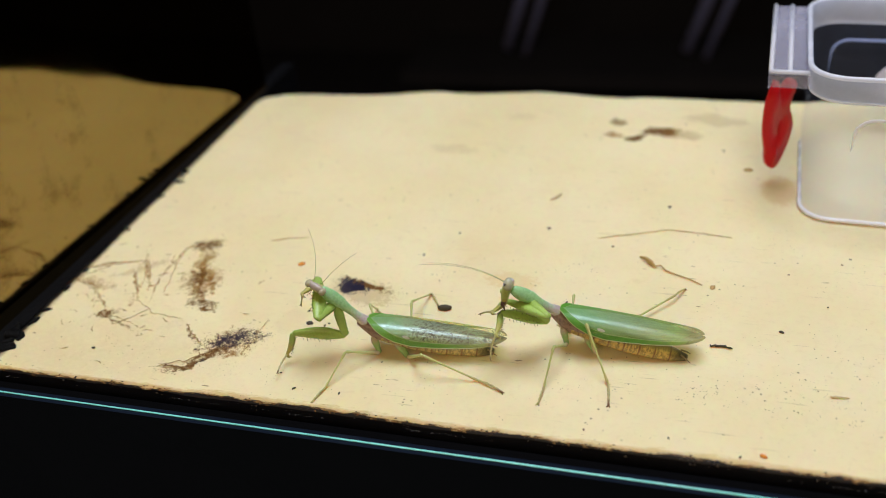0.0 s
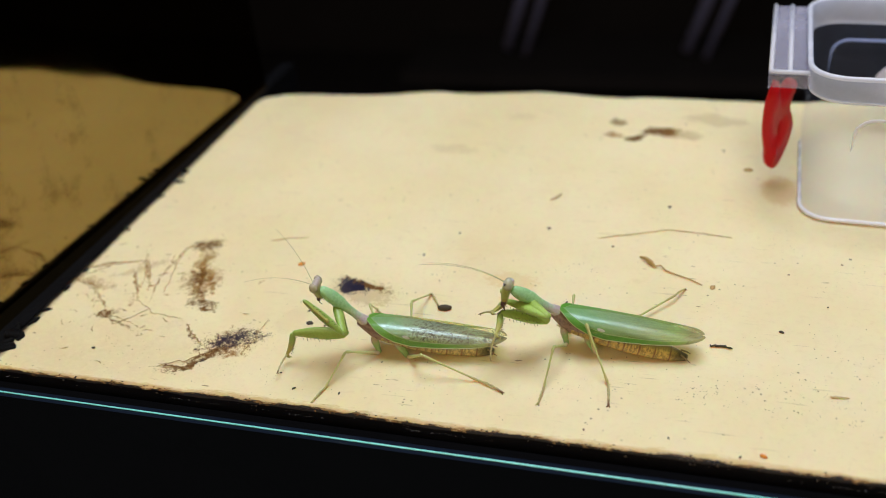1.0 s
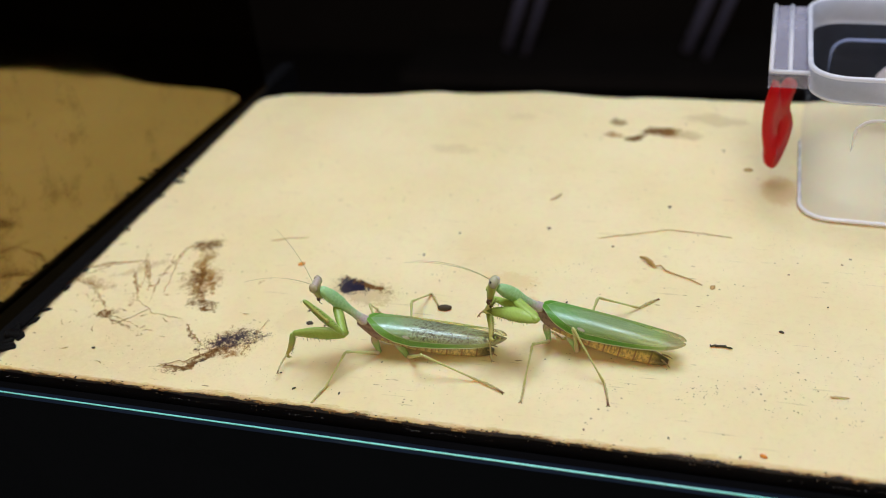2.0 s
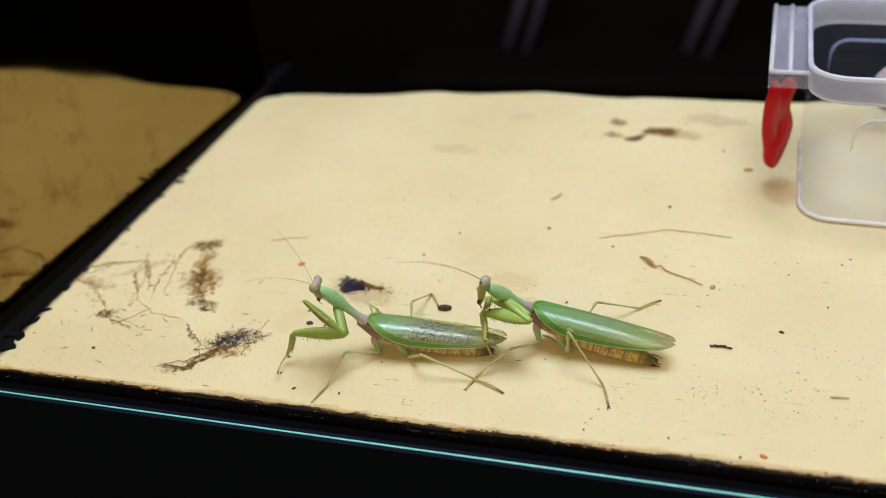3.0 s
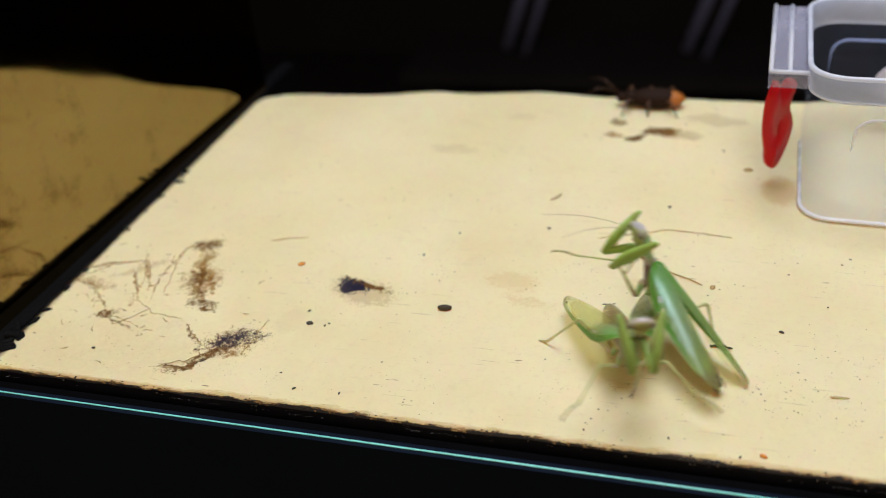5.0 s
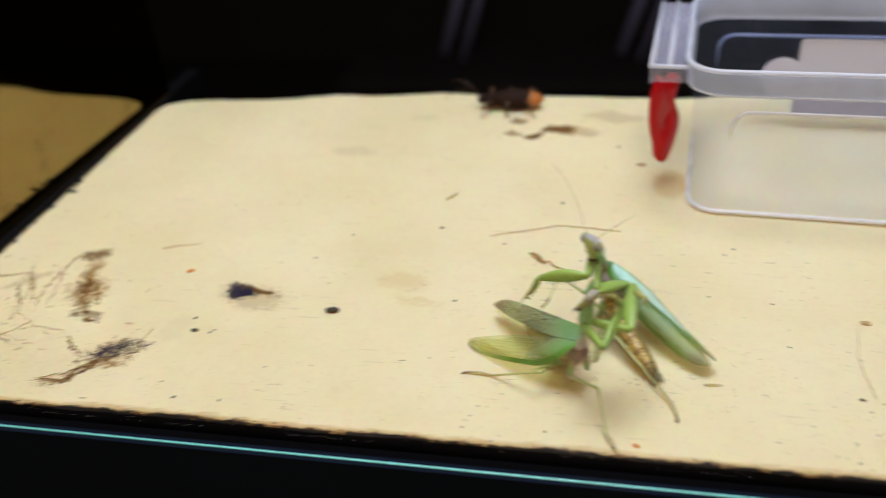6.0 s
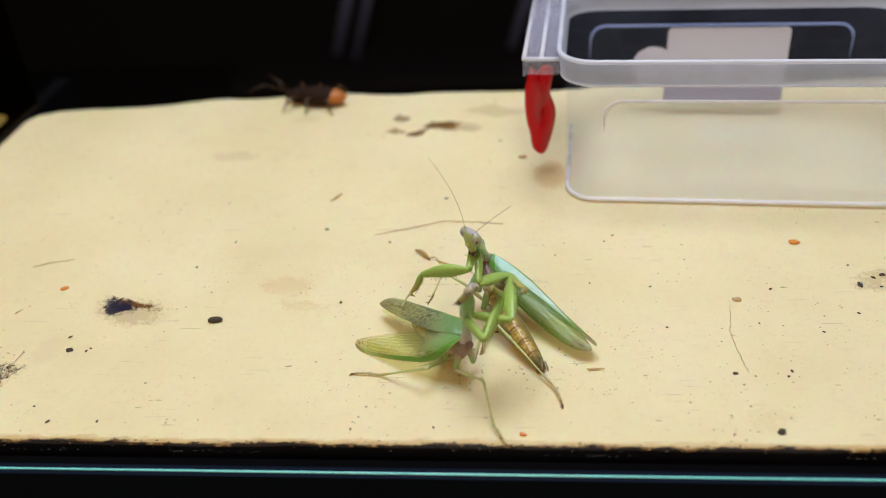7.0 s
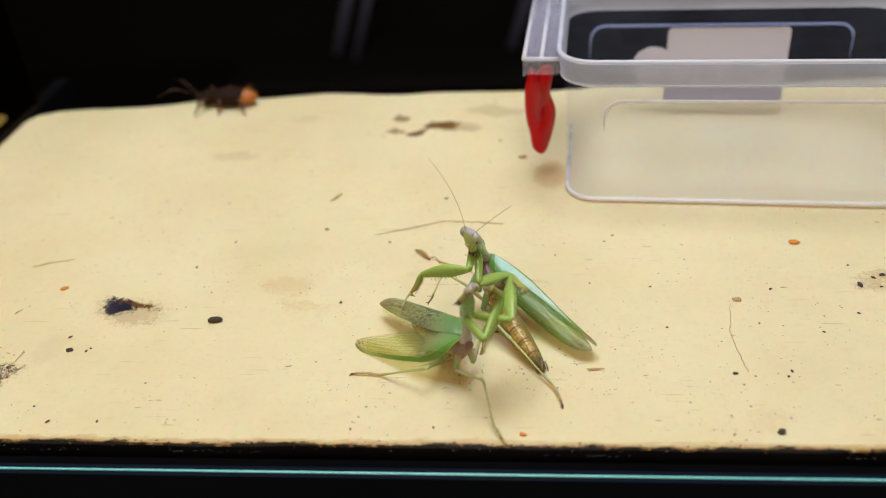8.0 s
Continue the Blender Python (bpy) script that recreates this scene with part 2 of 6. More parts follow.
BROWN, INK, TAN, OCHRE = (0.135, 0.055, 0.007), (0.016, 0.014, 0.036), (0.26, 0.118, 0.018), (0.58, 0.33, 0.085)
STAINS_AND_SHADE = [
    (0.1305, 0.0660, 0.0115, 0.0058, -14, TAN, 0.34, 0.008, 0.35),
    (0.1300, 0.0704, 0.0090, 0.0016, -22, BROWN, 0.80, 0.006, 0.3),
    (0.1252, 0.0692, 0.0050, 0.0038, -14, INK, 0.97, 0.012, 0.3),
    (0.1285, 0.0682, 0.0038, 0.0020, -30, INK, 0.85, 0.008, 0.4),
    (0.0427, 0.0615, 0.0115, 0.0004, 102, TAN, 0.7, 0.006, 0.7),
    (0.0417, 0.0781, 0.0072, 0.0005, 81, TAN, 0.85, 0.006, 0.7),
    (0.0142, 0.0690, 0.0093, 0.0006, 18, TAN, 0.8, 0.006, 0.7),
    (0.0326, 0.0688, 0.0106, 0.0007, -56, TAN, 0.65, 0.006, 0.7),
    (0.0334, 0.0576, 0.0085, 0.0006, -57, TAN, 0.7, 0.006, 0.7),
    (0.0081, 0.0556, 0.0091, 0.0006, -12, TAN, 0.7, 0.006, 0.7),
    (0.0228, 0.0467, 0.0096, 0.0005, -44, TAN, 0.65, 0.006, 0.7),
    (0.0387, 0.0327, 0.0088, 0.0006, -19, BROWN, 0.7, 0.006, 0.7),
    (0.0577, 0.0703, 0.0092, 0.0009, -70, TAN, 0.8, 0.006, 0.7),
    (0.0709, 0.0455, 0.0039, 0.0009, -1, BROWN, 0.8, 0.006, 0.7),
    (0.0646, 0.0543, 0.0092, 0.0012, -59, TAN, 0.6, 0.006, 0.7),
    (0.0654, 0.0616, 0.0066, 0.0011, -62, TAN, 0.75, 0.006, 0.7),
    (0.0764, 0.0132, 0.0073, 0.0004, 12, BROWN, 0.85, 0.006, 0.7),
    (0.0848, 0.0174, 0.0035, 0.0009, 50, INK, 0.9, 0.006, 0.7),
    (0.0744, 0.0306, 0.0058, 0.0006, -44, BROWN, 0.85, 0.006, 0.7),
    (0.0800, 0.0119, 0.0045, 0.0005, 27, BROWN, 0.7, 0.006, 0.7),
    (0.0374, 0.0476, 0.0035, 0.0009, 114, TAN, 0.5, 0.006, 0.7),
    (0.0905, 0.0285, 0.0085, 0.0060, 30, TAN, 0.75, 0.014, 0.55),
    (0.0915, 0.0300, 0.0080, 0.0038, 25, INK, 0.93, 0.010, 0.8),
    (0.0840, 0.0190, 0.0080, 0.0018, 48, BROWN, 0.75, 0.012, 0.8),
    (0.0790, 0.0135, 0.0055, 0.0014, 30, BROWN, 0.7, 0.012, 0.8),
    (0.0490, 0.0880, 0.0050, 0.0036, 10, BROWN, 0.97, 0.010, 0.5),
    (0.0555, 0.0770, 0.0028, 0.0065, 25, TAN, 0.6, 0.012, 0.6),
    (0.0605, 0.0640, 0.0062, 0.0080, 20, TAN, 0.62, 0.014, 0.6),
    (0.0580, 0.0660, 0.0026, 0.0046, 15, BROWN, 0.72, 0.012, 0.7),
    (0.0680, 0.0480, 0.0046, 0.0018, 0, BROWN, 0.70, 0.012, 0.7),
    (0.0640, 0.0540, 0.0022, 0.0050, 20, BROWN, 0.50, 0.012, 0.8),
    (0.0320, 0.0370, 0.0035, 0.0022, 20, BROWN, 0.84, 0.008, 0.8),
    (0.0290, 0.0680, 0.0090, 0.0030, 40, TAN, 0.35, 0.014, 0.8),
    (0.0150, 0.0560, 0.0080, 0.0022, -15, TAN, 0.45, 0.012, 0.8),
    (0.2360, 0.2172, 0.0074, 0.0040, 8, BROWN, 0.92, 0.012, 0.3),
    (0.2250, 0.2093, 0.0046, 0.0028, 35, BROWN, 0.88, 0.010, 0.3),
    (0.2150, 0.2270, 0.0036, 0.0030, -30, BROWN, 0.6, 0.008, 0.4),
    (0.2140, 0.2120, 0.0040, 0.0022, 10, TAN, 0.6, 0.010, 0.4),
    (0.2470, 0.2150, 0.0080, 0.0036, 0, TAN, 0.4, 0.012, 0.4),
    (0.2640, 0.2330, 0.0120, 0.0050, -8, TAN, 0.25, 0.016, 0.4),
    (0.1370, 0.1890, 0.0100, 0.0036, -5, TAN, 0.15, 0.012, 0.4),
    (0.1640, 0.2280, 0.0060, 0.0030, 0, TAN, 0.12, 0.010, 0.4),
    (0.1871, 0.0807, 0.0085, 0.0046, -5, OCHRE, 0.26, 0.012, 0.4),
    (0.1950, 0.0700, 0.0075, 0.0024, -10, OCHRE, 0.26, 0.012, 0.5),
    (0.1770, 0.1033, 0.0220, 0.0065, 5, OCHRE, 0.07, 0.02, 0.4),
    (0.1090, 0.0440, 0.0055, 0.0060, 0, TAN, 0.07, 0.008, 0.4),
    # shade cast by the hanging latch, painted as an ochre patch
    (0.2902, 0.1643, 0.0064, 0.0110, 0, OCHRE, 0.42, 0.006, 0.1),
    (0.4050, 0.0830, 0.0070, 0.0050, 20, TAN, 0.35, 0.012, 0.5),
    (0.3520, 0.0110, 0.0060, 0.0050, 0, OCHRE, 0.18, 0.012, 0.5),
    (0.0420, 0.0180, 0.0400, 0.0150, 0, TAN, 0.07, 0.030, 0.5),
]

PAINT = painted_board_material()
BLACK_TRIM = simple_material("black_paint", (0.0016, 0.0016, 0.002), 0.85, 0.5, 120, gloss=0.04)
BLACK_RUBBER = simple_material("black_rubber", (0.004, 0.004, 0.005), 0.45, 0.6, 420, relief=0.9, gloss=0.14)
DARK_WALL = simple_material("dark_wall", (0.030, 0.026, 0.026), 0.9, 0.3, 8, gloss=0.1)
CHIP_WOOD = simple_material("bare_wood", (0.35, 0.20, 0.07), 0.7, 0.5, 600)


def tinted_mirror_material():
    m = Nodes("smoked_glass", 0.06)
    glossy = m.tree.nodes.new("ShaderNodeBsdfGlossy")
    smear = m.noise(14, 5)
    m.tree.links.new(m.mix(m.ramp(m.noise(45, 6, 0.7), 0.52, 0.72, 0, 0.6), (0.31, 0.225, 0.09), (0.15, 0.10, 0.04)), glossy.inputs["Color"])
    m.tree.links.new(m.ramp(smear, 0.3, 0.7, 0.025, 0.08), glossy.inputs["Roughness"])
    m.tree.links.new(glossy.outputs[0], m.tree.nodes["Material Output"].inputs["Surface"])
    return m.mat


def cloudy_plastic_material(name, low, high, milk=0.6, tint=(0.74, 0.82, 1.0)):
    """Cloudy polypropylene: part clear, part milky; low and high bound how milky it is."""
    m = Nodes(name, 0.22)
    t = m.tree
    clear = t.nodes.new("ShaderNodeBsdfTransparent")
    clear.inputs["Color"].default_value = (0.985, 0.988, 1.0, 1)
    milky = t.nodes.new("ShaderNodeBsdfTranslucent")
    milky.inputs["Color"].default_value = (*tint, 1)
    m.set("Base Color", tint)
    m.set("Roughness", m.ramp(m.noise(60, 4), 0.3, 0.7, 0.18, 0.34))
    body, whole = t.nodes.new("ShaderNodeMixShader"), t.nodes.new("ShaderNodeMixShader")
    t.links.new(m.shader.outputs[0], body.inputs[1])
    t.links.new(milky.outputs[0], body.inputs[2])
    body.inputs[0].default_value = milk
    t.links.new(clear.outputs[0], whole.inputs[1])
    t.links.new(body.outputs[0], whole.inputs[2])
    t.links.new(m.ramp(m.noise(25, 5), 0.25, 0.75, low, high), whole.inputs[0])
    t.links.new(whole.outputs[0], t.nodes["Material Output"].inputs["Surface"])
    return m.mat


PLASTIC = cloudy_plastic_material("cloudy_plastic", 0.018, 0.042, 0.5, (0.56, 0.66, 1.0))
PLASTIC_THICK = cloudy_plastic_material("cloudy_plastic_thick", 0.44, 0.58, 0.5, (0.76, 0.81, 1.0))
PLASTIC_EDGE = cloudy_plastic_material("cloudy_plastic_edge", 0.40, 0.56, 0.35, (0.50, 0.60, 1.0))
PLASTIC_LIP = cloudy_plastic_material("cloudy_plastic_lip", 0.78, 0.92, 0.4, (0.92, 0.93, 1.0))
PLASTIC_BEAD = cloudy_plastic_material("cloudy_plastic_bead", 0.90, 0.97, 0.15, (0.96, 0.95, 1.0))
PLASTIC_FLAP = cloudy_plastic_material("cloudy_plastic_flap", 0.18, 0.30, 0.3, (0.76, 0.76, 1.0))


def red_plastic_material():
    """Glossy red plastic that lets some red light through."""
    m = Nodes("red_plastic", 0.38)
    tone = m.mix(m.noise(200, 4), (0.66, 0.004, 0.010), (0.80, 0.010, 0.018))
    m.set("Base Color", tone)
    m.set("Coat Weight", 0.15)
    m.set("Specular IOR Level", 0.3)
    glow = m.tree.nodes.new("ShaderNodeBsdfTranslucent")
    m.wire(glow, "Color", tone)
    both = m.tree.nodes.new("ShaderNodeMixShader")
    both.inputs[0].default_value = 0.35
    m.tree.links.new(m.shader.outputs[0], both.inputs[1])
    m.tree.links.new(glow.outputs[0], both.inputs[2])
    clear, thin = m.tree.nodes.new("ShaderNodeBsdfTransparent"), m.tree.nodes.new("ShaderNodeMixShader")
    clear.inputs["Color"].default_value = (1.0, 0.40, 0.20, 1)
    thin.inputs[0].default_value = 0.06
    m.tree.links.new(both.outputs[0], thin.inputs[1])
    m.tree.links.new(clear.outputs[0], thin.inputs[2])
    m.tree.links.new(thin.outputs[0], m.tree.nodes["Material Output"].inputs["Surface"])
    return m.mat


RED_PLASTIC = red_plastic_material()


def paper_material():
    """Thin white paper that lets some light through."""
    m = Nodes("white_paper", 0.8)
    tone = m.mix(m.noise(90, 4), (0.87, 0.85, 1.0), (0.92, 0.90, 1.0))
    m.set("Base Color", tone)
    glow = m.tree.nodes.new("ShaderNodeBsdfTranslucent")
    m.wire(glow, "Color", tone)
    both = m.tree.nodes.new("ShaderNodeMixShader")
    both.inputs[0].default_value = 0.2
    m.tree.links.new(m.shader.outputs[0], both.inputs[1])
    m.tree.links.new(glow.outputs[0], both.inputs[2])
    m.tree.links.new(both.outputs[0], m.tree.nodes["Material Output"].inputs["Surface"])
    return m.mat


PAPER = paper_material()
SMOKED = tinted_mirror_material()
PANE_GLASS = simple_material("dark_glass", (0.008, 0.012, 0.022), 0.12, 0.3, 20, relief=0.0, gloss=0.2)
PANE_EDGE = simple_material("teal_glass_edge", (0.28, 0.90, 0.88), 0.2, 0.08, 40, gloss=0.8)
STREAK_METAL = simple_material("streak_metal", (0.50, 0.50, 0.88), 0.40, 0.2, 30, metal=0.4)

# ---------- the setting ----------
DEPTH, WIDTH = 0.259, 0.62


def build_board():
    """The painted shelf board: one slab with an uneven outline."""
    nx, ny = 240, 100
    bm = bmesh.new()
    grid = []
    for j in range(ny + 1):
        row = []
        for i in range(nx + 1):
            bend = min(1.0, max(0.0, (WIDTH * i / nx - 0.02) / 0.12))
            x, y = 0.0030 + (WIDTH - 0.003) * i / nx, (DEPTH - 0.012 * (1 - bend * bend * (3 - 2 * bend))) * j / ny
            edge = noise.noise((x * 60, 3.1, 0)) * 0.0010 + noise.noise((x * 260, 9.1, 0)) * 0.0004
            back = noise.noise((x * 26, 7.7, 0)) * 0.0040 + noise.noise((x * 120, 2.7, 0)) * 0.0008
            left = noise.noise((y * 90, 5.5, 0)) * 0.0010 + noise.noise((y * 330, 1.5, 0)) * 0.0006
            near, far, west = (1 - j / ny) ** 8, (j / ny) ** 8, (1 - i / nx) ** 14
            z = noise.noise((x * 14, y * 14, 0.5)) * 0.00035
            cx = 0.011 * max(0, 1 - i / 6) * max(0, (j - ny + 6) / 6)
            row.append(bm.verts.new((x + left * west + cx * 0.5, y + edge * near + back * far - cx * 0.4, z)))
        grid.append(row)
    for j in range(ny):
        for i in range(nx):
            bm.faces.new((grid[j][i], grid[j][i + 1], grid[j + 1][i + 1], grid[j + 1][i]))
    rim = [e for e in bm.edges if e.is_boundary]
    low = bmesh.ops.extrude_edge_only(bm, edges=rim)["geom"]
    for v in low:
        if isinstance(v, bmesh.types.BMVert):
            v.co.z = -0.008
    ob = part("floor", bm, PAINT)
    return tagged(ob, "cream-yellow painted shelf board, scuffed, stained and chipped at its edge", "floor", kind="structure")


build_board()


def build_setting():
    def piece(name, lo, hi, material, label, bevel=0.0):
        return tagged(box(name, lo, hi, material, bevel), label, name.split("_")[0], kind="structure")

    piece("front_trim", (-0.30, -0.0058, -0.030), (0.75, -0.0014, -0.0040), BLACK_TRIM, "black lacquered strip along the front of the shelf", 0.0006)
    piece("left_trim", (-0.0078, -0.0010, -0.030), (0.0020, 0.30, -0.0012), BLACK_RUBBER, "black rubber bead along the smoked glass", 0.0008)
    piece("back_trim", (-0.0065, DEPTH + 0.006, -0.050), (0.75, 0.30, -0.0300), BLACK_TRIM, "black strip behind the painted shelf", 0.001)
    piece("cabinet_base", (-0.40, -0.0058, -0.90), (0.75, 0.30, -0.032), BLACK_TRIM, "black lacquered cabinet below the shelf", 0.002)
    # glass panel beside the shelf
    bm = bmesh.new()
    add_box(bm, (-0.006, -0.004, -0.03), (0.0, 0.262, 0.30), 0.0008)
    wall = part("smoked_glass_wall", bm, SMOKED, smooth=False)
    wall.matrix_world = pose(-0.0070, 0, 0, 0, 0.35, -1.4)
    tagged(wall, "smoked bronze glass side panel mirroring the yellow board", "glass panel", kind="structure")
    # sliding pane whose upper edge glows teal
    bm = bmesh.new()
    add_box(bm, (-0.30, -0.0102, -0.60), (0.75, -0.0062, -0.0026))
    pane = part("front_glass_pane", bm, PANE_GLASS, smooth=False)
    tagged(pane, "dark sliding glass pane below the shelf edge", "glass pane", kind="structure")
    bm = bmesh.new()
    add_box(bm, (-0.30, -0.0088, -0.0026), (0.75, -0.0082, -0.0020), 0.00015)
    part("polished_edge", bm, PANE_EDGE, pane, "teal polished glass edge")
    # the dark room around
    for name, lo, hi in (("wall_north", (-2.5, 2.6, -0.9), (2.5, 2.7, 1.6)), ("wall_south", (-2.5, -1.7, -0.9), (2.5, -1.6, 1.6)),
                         ("wall_west", (-2.6, -1.6, -0.9), (-2.5, 2.6, 1.6)), ("wall_east", (2.5, -1.6, -0.9), (2.6, 2.6, 1.6)),
                         ("room_floor", (-2.6, -1.7, -1.0), (2.6, 2.7, -0.9)), ("ceiling", (-2.6, -1.7, 1.6), (2.6, 2.7, 1.7))):
        tagged(box(name, lo, hi, DARK_WALL), "matt near-black surface of the unlit room", name.split("_")[0], kind="structure")


build_setting()


def rounded_rect(x0, y0, x1, y1, r, steps=6):
    pts = []
    for cx, cy, a0 in ((x1 - r, y1 - r, 0), (x0 + r, y1 - r, 90), (x0 + r, y0 + r, 180), (x1 - r, y0 + r, 270)):
        for k in range(steps + 1):
            a = radians(a0 + 90 * k / steps)
            pts.append((cx + r * math.cos(a), cy + r * math.sin(a)))
    return pts


def shell(bm, levels, inner):
    """An open vessel: outer outlines going up, then the inner ones going down, and a closed bottom."""
    rings = [[(x, y, z) for x, y in outline] for z, outline in levels] + [[(x, y, z) for x, y in outline] for z, outline in inner]
    loft(bm, rings, cap=True)


def build_plastic_box():
    """A small open tub with a thick rim, embossed panels, a sticker and a red side latch."""
    L, W = 0.142, 0.084
    tub = new("plastic_box")
    tub.matrix_world = pose(0.2955, 0.1403, 0.0, 0, 0, -4.2)

    def outline(grow, r):
        return rounded_rect(-grow, -grow, L + grow, W + grow, r)

    bm = bmesh.new()
    shell(bm, [(0.0004, outline(-0.0035, 0.006)), (0.0, outline(-0.002, 0.007)), (0.0012, outline(-0.0004, 0.012)), (0.004, outline(0.0, 0.012)), (0.0545, outline(0.0012, 0.012))],
          [(0.0545, outline(0.0002, 0.0115)), (0.0045, outline(-0.001, 0.0075)), (0.0018, outline(-0.003, 0.006))])
    part("tub_body", bm, PLASTIC, tub, "thin cloudy plastic wall")
    bm = bmesh.new()
    shell_rings = [(0.0540, 0.0014), (0.0540, 0.0026), (0.0545, 0.0030), (0.0640, 0.0042), (0.0648, 0.0040), (0.0650, 0.0034), (0.0646, 0.0026), (0.0580, 0.0016), (0.0545, 0.0012)]
    rings = [[(x, y, z) for x, y in outline(g, 0.013 + g * 0.5)] for z, g in shell_rings]
    loft(bm, rings + [rings[0]], cap=False)
    part("rim", bm, PLASTIC_THICK, tub, "thick milky rim")
    for z, g, r, skin in ((0.0644, 0.0036, 0.0010, PLASTIC_LIP), (0.0545, 0.0026, 0.0006, PLASTIC_LIP)):
        bm = bmesh.new()
        pts = [(x, y, z) for x, y in outline(g, 0.014)]
        tube(bm, pts + [pts[0]], r, 8)
        part("rim_lip", bm, skin, tub)
    bm = bmesh.new()
    pts = [(x, y, 0.0016) for x, y in outline(-0.0006, 0.012)[13:]]
    tube(bm, pts, [0.0005] + [0.0009] * (len(pts) - 2) + [0.0005], 8)
    part("foot_bead", bm, PLASTIC_BEAD, tub, "thick milky bead round the foot")
    # latch ledge on the short side
    bm = bmesh.new()
    add_box(bm, (-0.0175, 0.008, 0.0600), (-0.0030, W + 0.002, 0.0612), 0.0005)
    add_box(bm, (-0.0180, 0.008, 0.0535), (-0.0168, W + 0.002, 0.0611), 0.0005)
    add_box(bm, (-0.0168, 0.008, 0.0545), (-0.0030, 0.0092, 0.0598), 0.0005)
    part("latch_ledge", bm, PLASTIC_FLAP, tub, "milky hinge ledge of the latch", smooth=False)
    for a, b in (((-0.0175, 0.008), (-0.0175, W + 0.002)), ((-0.0030, 0.008), (-0.0175, 0.008)), ((-0.0105, 0.008), (-0.0105, W + 0.002))):
        bm = bmesh.new()
        tube(bm, [(a[0], a[1], 0.0612), (b[0], b[1], 0.0612)], 0.0009, 8)
        part("ledge_rib", bm, PLASTIC_LIP, tub)
    # embossed panels of the long sides: the ridge shows along the top and fades down the corners
    for y, lo, hi, x0, x1, skin in ((-0.0010, 0.034, 0.0472, 0.0150, L - 0.015, PLASTIC_BEAD), (W + 0.0012, 0.030, 0.0466, 0.0088, L - 0.0143, PLASTIC_EDGE)):
        bm = bmesh.new()
        top = rounded_rect(x0, lo - 0.02, x1, hi, 0.007)[:14]
        pts = [(x1, y, lo)] + [(x, y, z) for x, z in top] + [(x0, y, lo)]
        n = len(pts) - 1
        tube(bm, pts, [0.0001 if i in (0, n) else 0.0004 if i in (1, n - 1) else 0.0007 for i in range(n + 1)], 6, up=(0, 1, 0))
        part("embossed_ridge", bm, skin, tub)
    # paper sticker on the far wall
    bm = bmesh.new()
    r = rounded_rect(0.0450, 0.0068, 0.1005, 0.0450, 0.002)
    loft(bm, [[(x, W + 0.0018, z) for x, z in r], [(x, W + 0.0021, z) for x, z in r]])
    r = [(0.0390 + 0.0100 * math.cos(a), 0.0257 + 0.0100 * math.sin(a)) for a in (2 * math.pi * k / 24 for k in range(24))]
    loft(bm, [[(x, W + 0.0022, z) for x, z in r], [(x, W + 0.0025, z) for x, z in r]])
    part("sticker", bm, PAPER, tub, "white paper sticker with a round tab", smooth=False)
    # the hanging latch: a long loop with an eye and a bent upper lobe
    bm = bmesh.new()
    outer = [(-9.2, 53.9), (-10.7, 49.1), (-11.4, 45.5), (-11.4, 40.6), (-11.0, 37.0), (-10.3, 32.2), (-9.1, 27.4), (-7.8, 23.7), (-6.4, 20.1), (-5.6, 15.9), (-4.3, 12.6), (-2.6, 10.5), (-0.8, 9.5), (0.8, 10.1), (2.2, 11.9), (3.5, 15.1), (4.7, 18.9), (5.5, 23.1), (5.8, 27.4), (5.4, 30.4), (3.9, 34.0), (2.3, 36.8), (1.1, 39.4), (1.5, 43.1), (2.4, 46.7), (2.4, 49.1), (1.2, 51.3), (-0.4, 52.1), (-2.0, 52.0), (-3.4, 50.9), (-4.6, 49.7), (-5.4, 47.9), (-5.8, 46.0), (-6.8, 47.9), (-7.8, 51.5)]
    outer = [(y / 1000, z / 1000) for y, z in outer]
    hole = [(-0.0023 + 0.0016 * math.cos(a), 0.0310 + 0.0034 * math.sin(a)) for a in (math.atan2(z - 0.0310, y - -0.0023) for y, z in outer)]
    rings = []
    for x, pts in ((-0.0014, hole), (-0.0014, outer), (0.0, [(y * 1.08, z) for y, z in outer]), (0.0014, outer), (0.0014, hole)):
        rings.append([(x, y, z) for y, z in pts])
    loft(bm, rings + [rings[0]], cap=False)
    latch = part("latch", bm, RED_PLASTIC, tub, "glossy red hanging latch with an eye")
    latch.matrix_local = pose(-0.0122, 0.030, -0.0010, 0, 5, -42)
    return tagged(tub, "open cloudy plastic tub with red side latch standing on the board", "container")


build_plastic_box()


def build_far_streaks():
    # posts imitate faint streaks in the dark; the bench is added to hold them
    bench = new("low_bench")
    bench.matrix_world = pose(0.02, 2.0, -0.9)
    box("bench_top", (-0.5, -0.15, 0.20), (0.5, 0.15, 0.24), DARK_WALL, 0.005, bench)
    for x in (-0.45, 0.41):
        for y in (-0.13, 0.09):
            box("bench_leg", (x, y, 0.0), (x + 0.04, y + 0.04, 0.2), DARK_WALL, 0.003, bench)
    tagged(bench, "black bench added in the dark to carry the streak posts", "bench")
    for x, y in ((-0.20, 1.98), (0.26, 1.98)):
        stand = new("upright_stand")
        stand.matrix_world = pose(x, y, -0.658, 0, 18, 0)
        for dx, r in ((-0.022, 0.014), (0.028, 0.010)):
            bm = bmesh.new()
            tube(bm, [(dx, 0, 0.012), (dx, 0, 0.5)], r, 12)
            part("post", bm, STREAK_METAL, stand)
        tagged(stand, "leaning twin posts put in for a faint pale streak in the dark", "stand", "stands behind the shelf")


build_far_streaks()


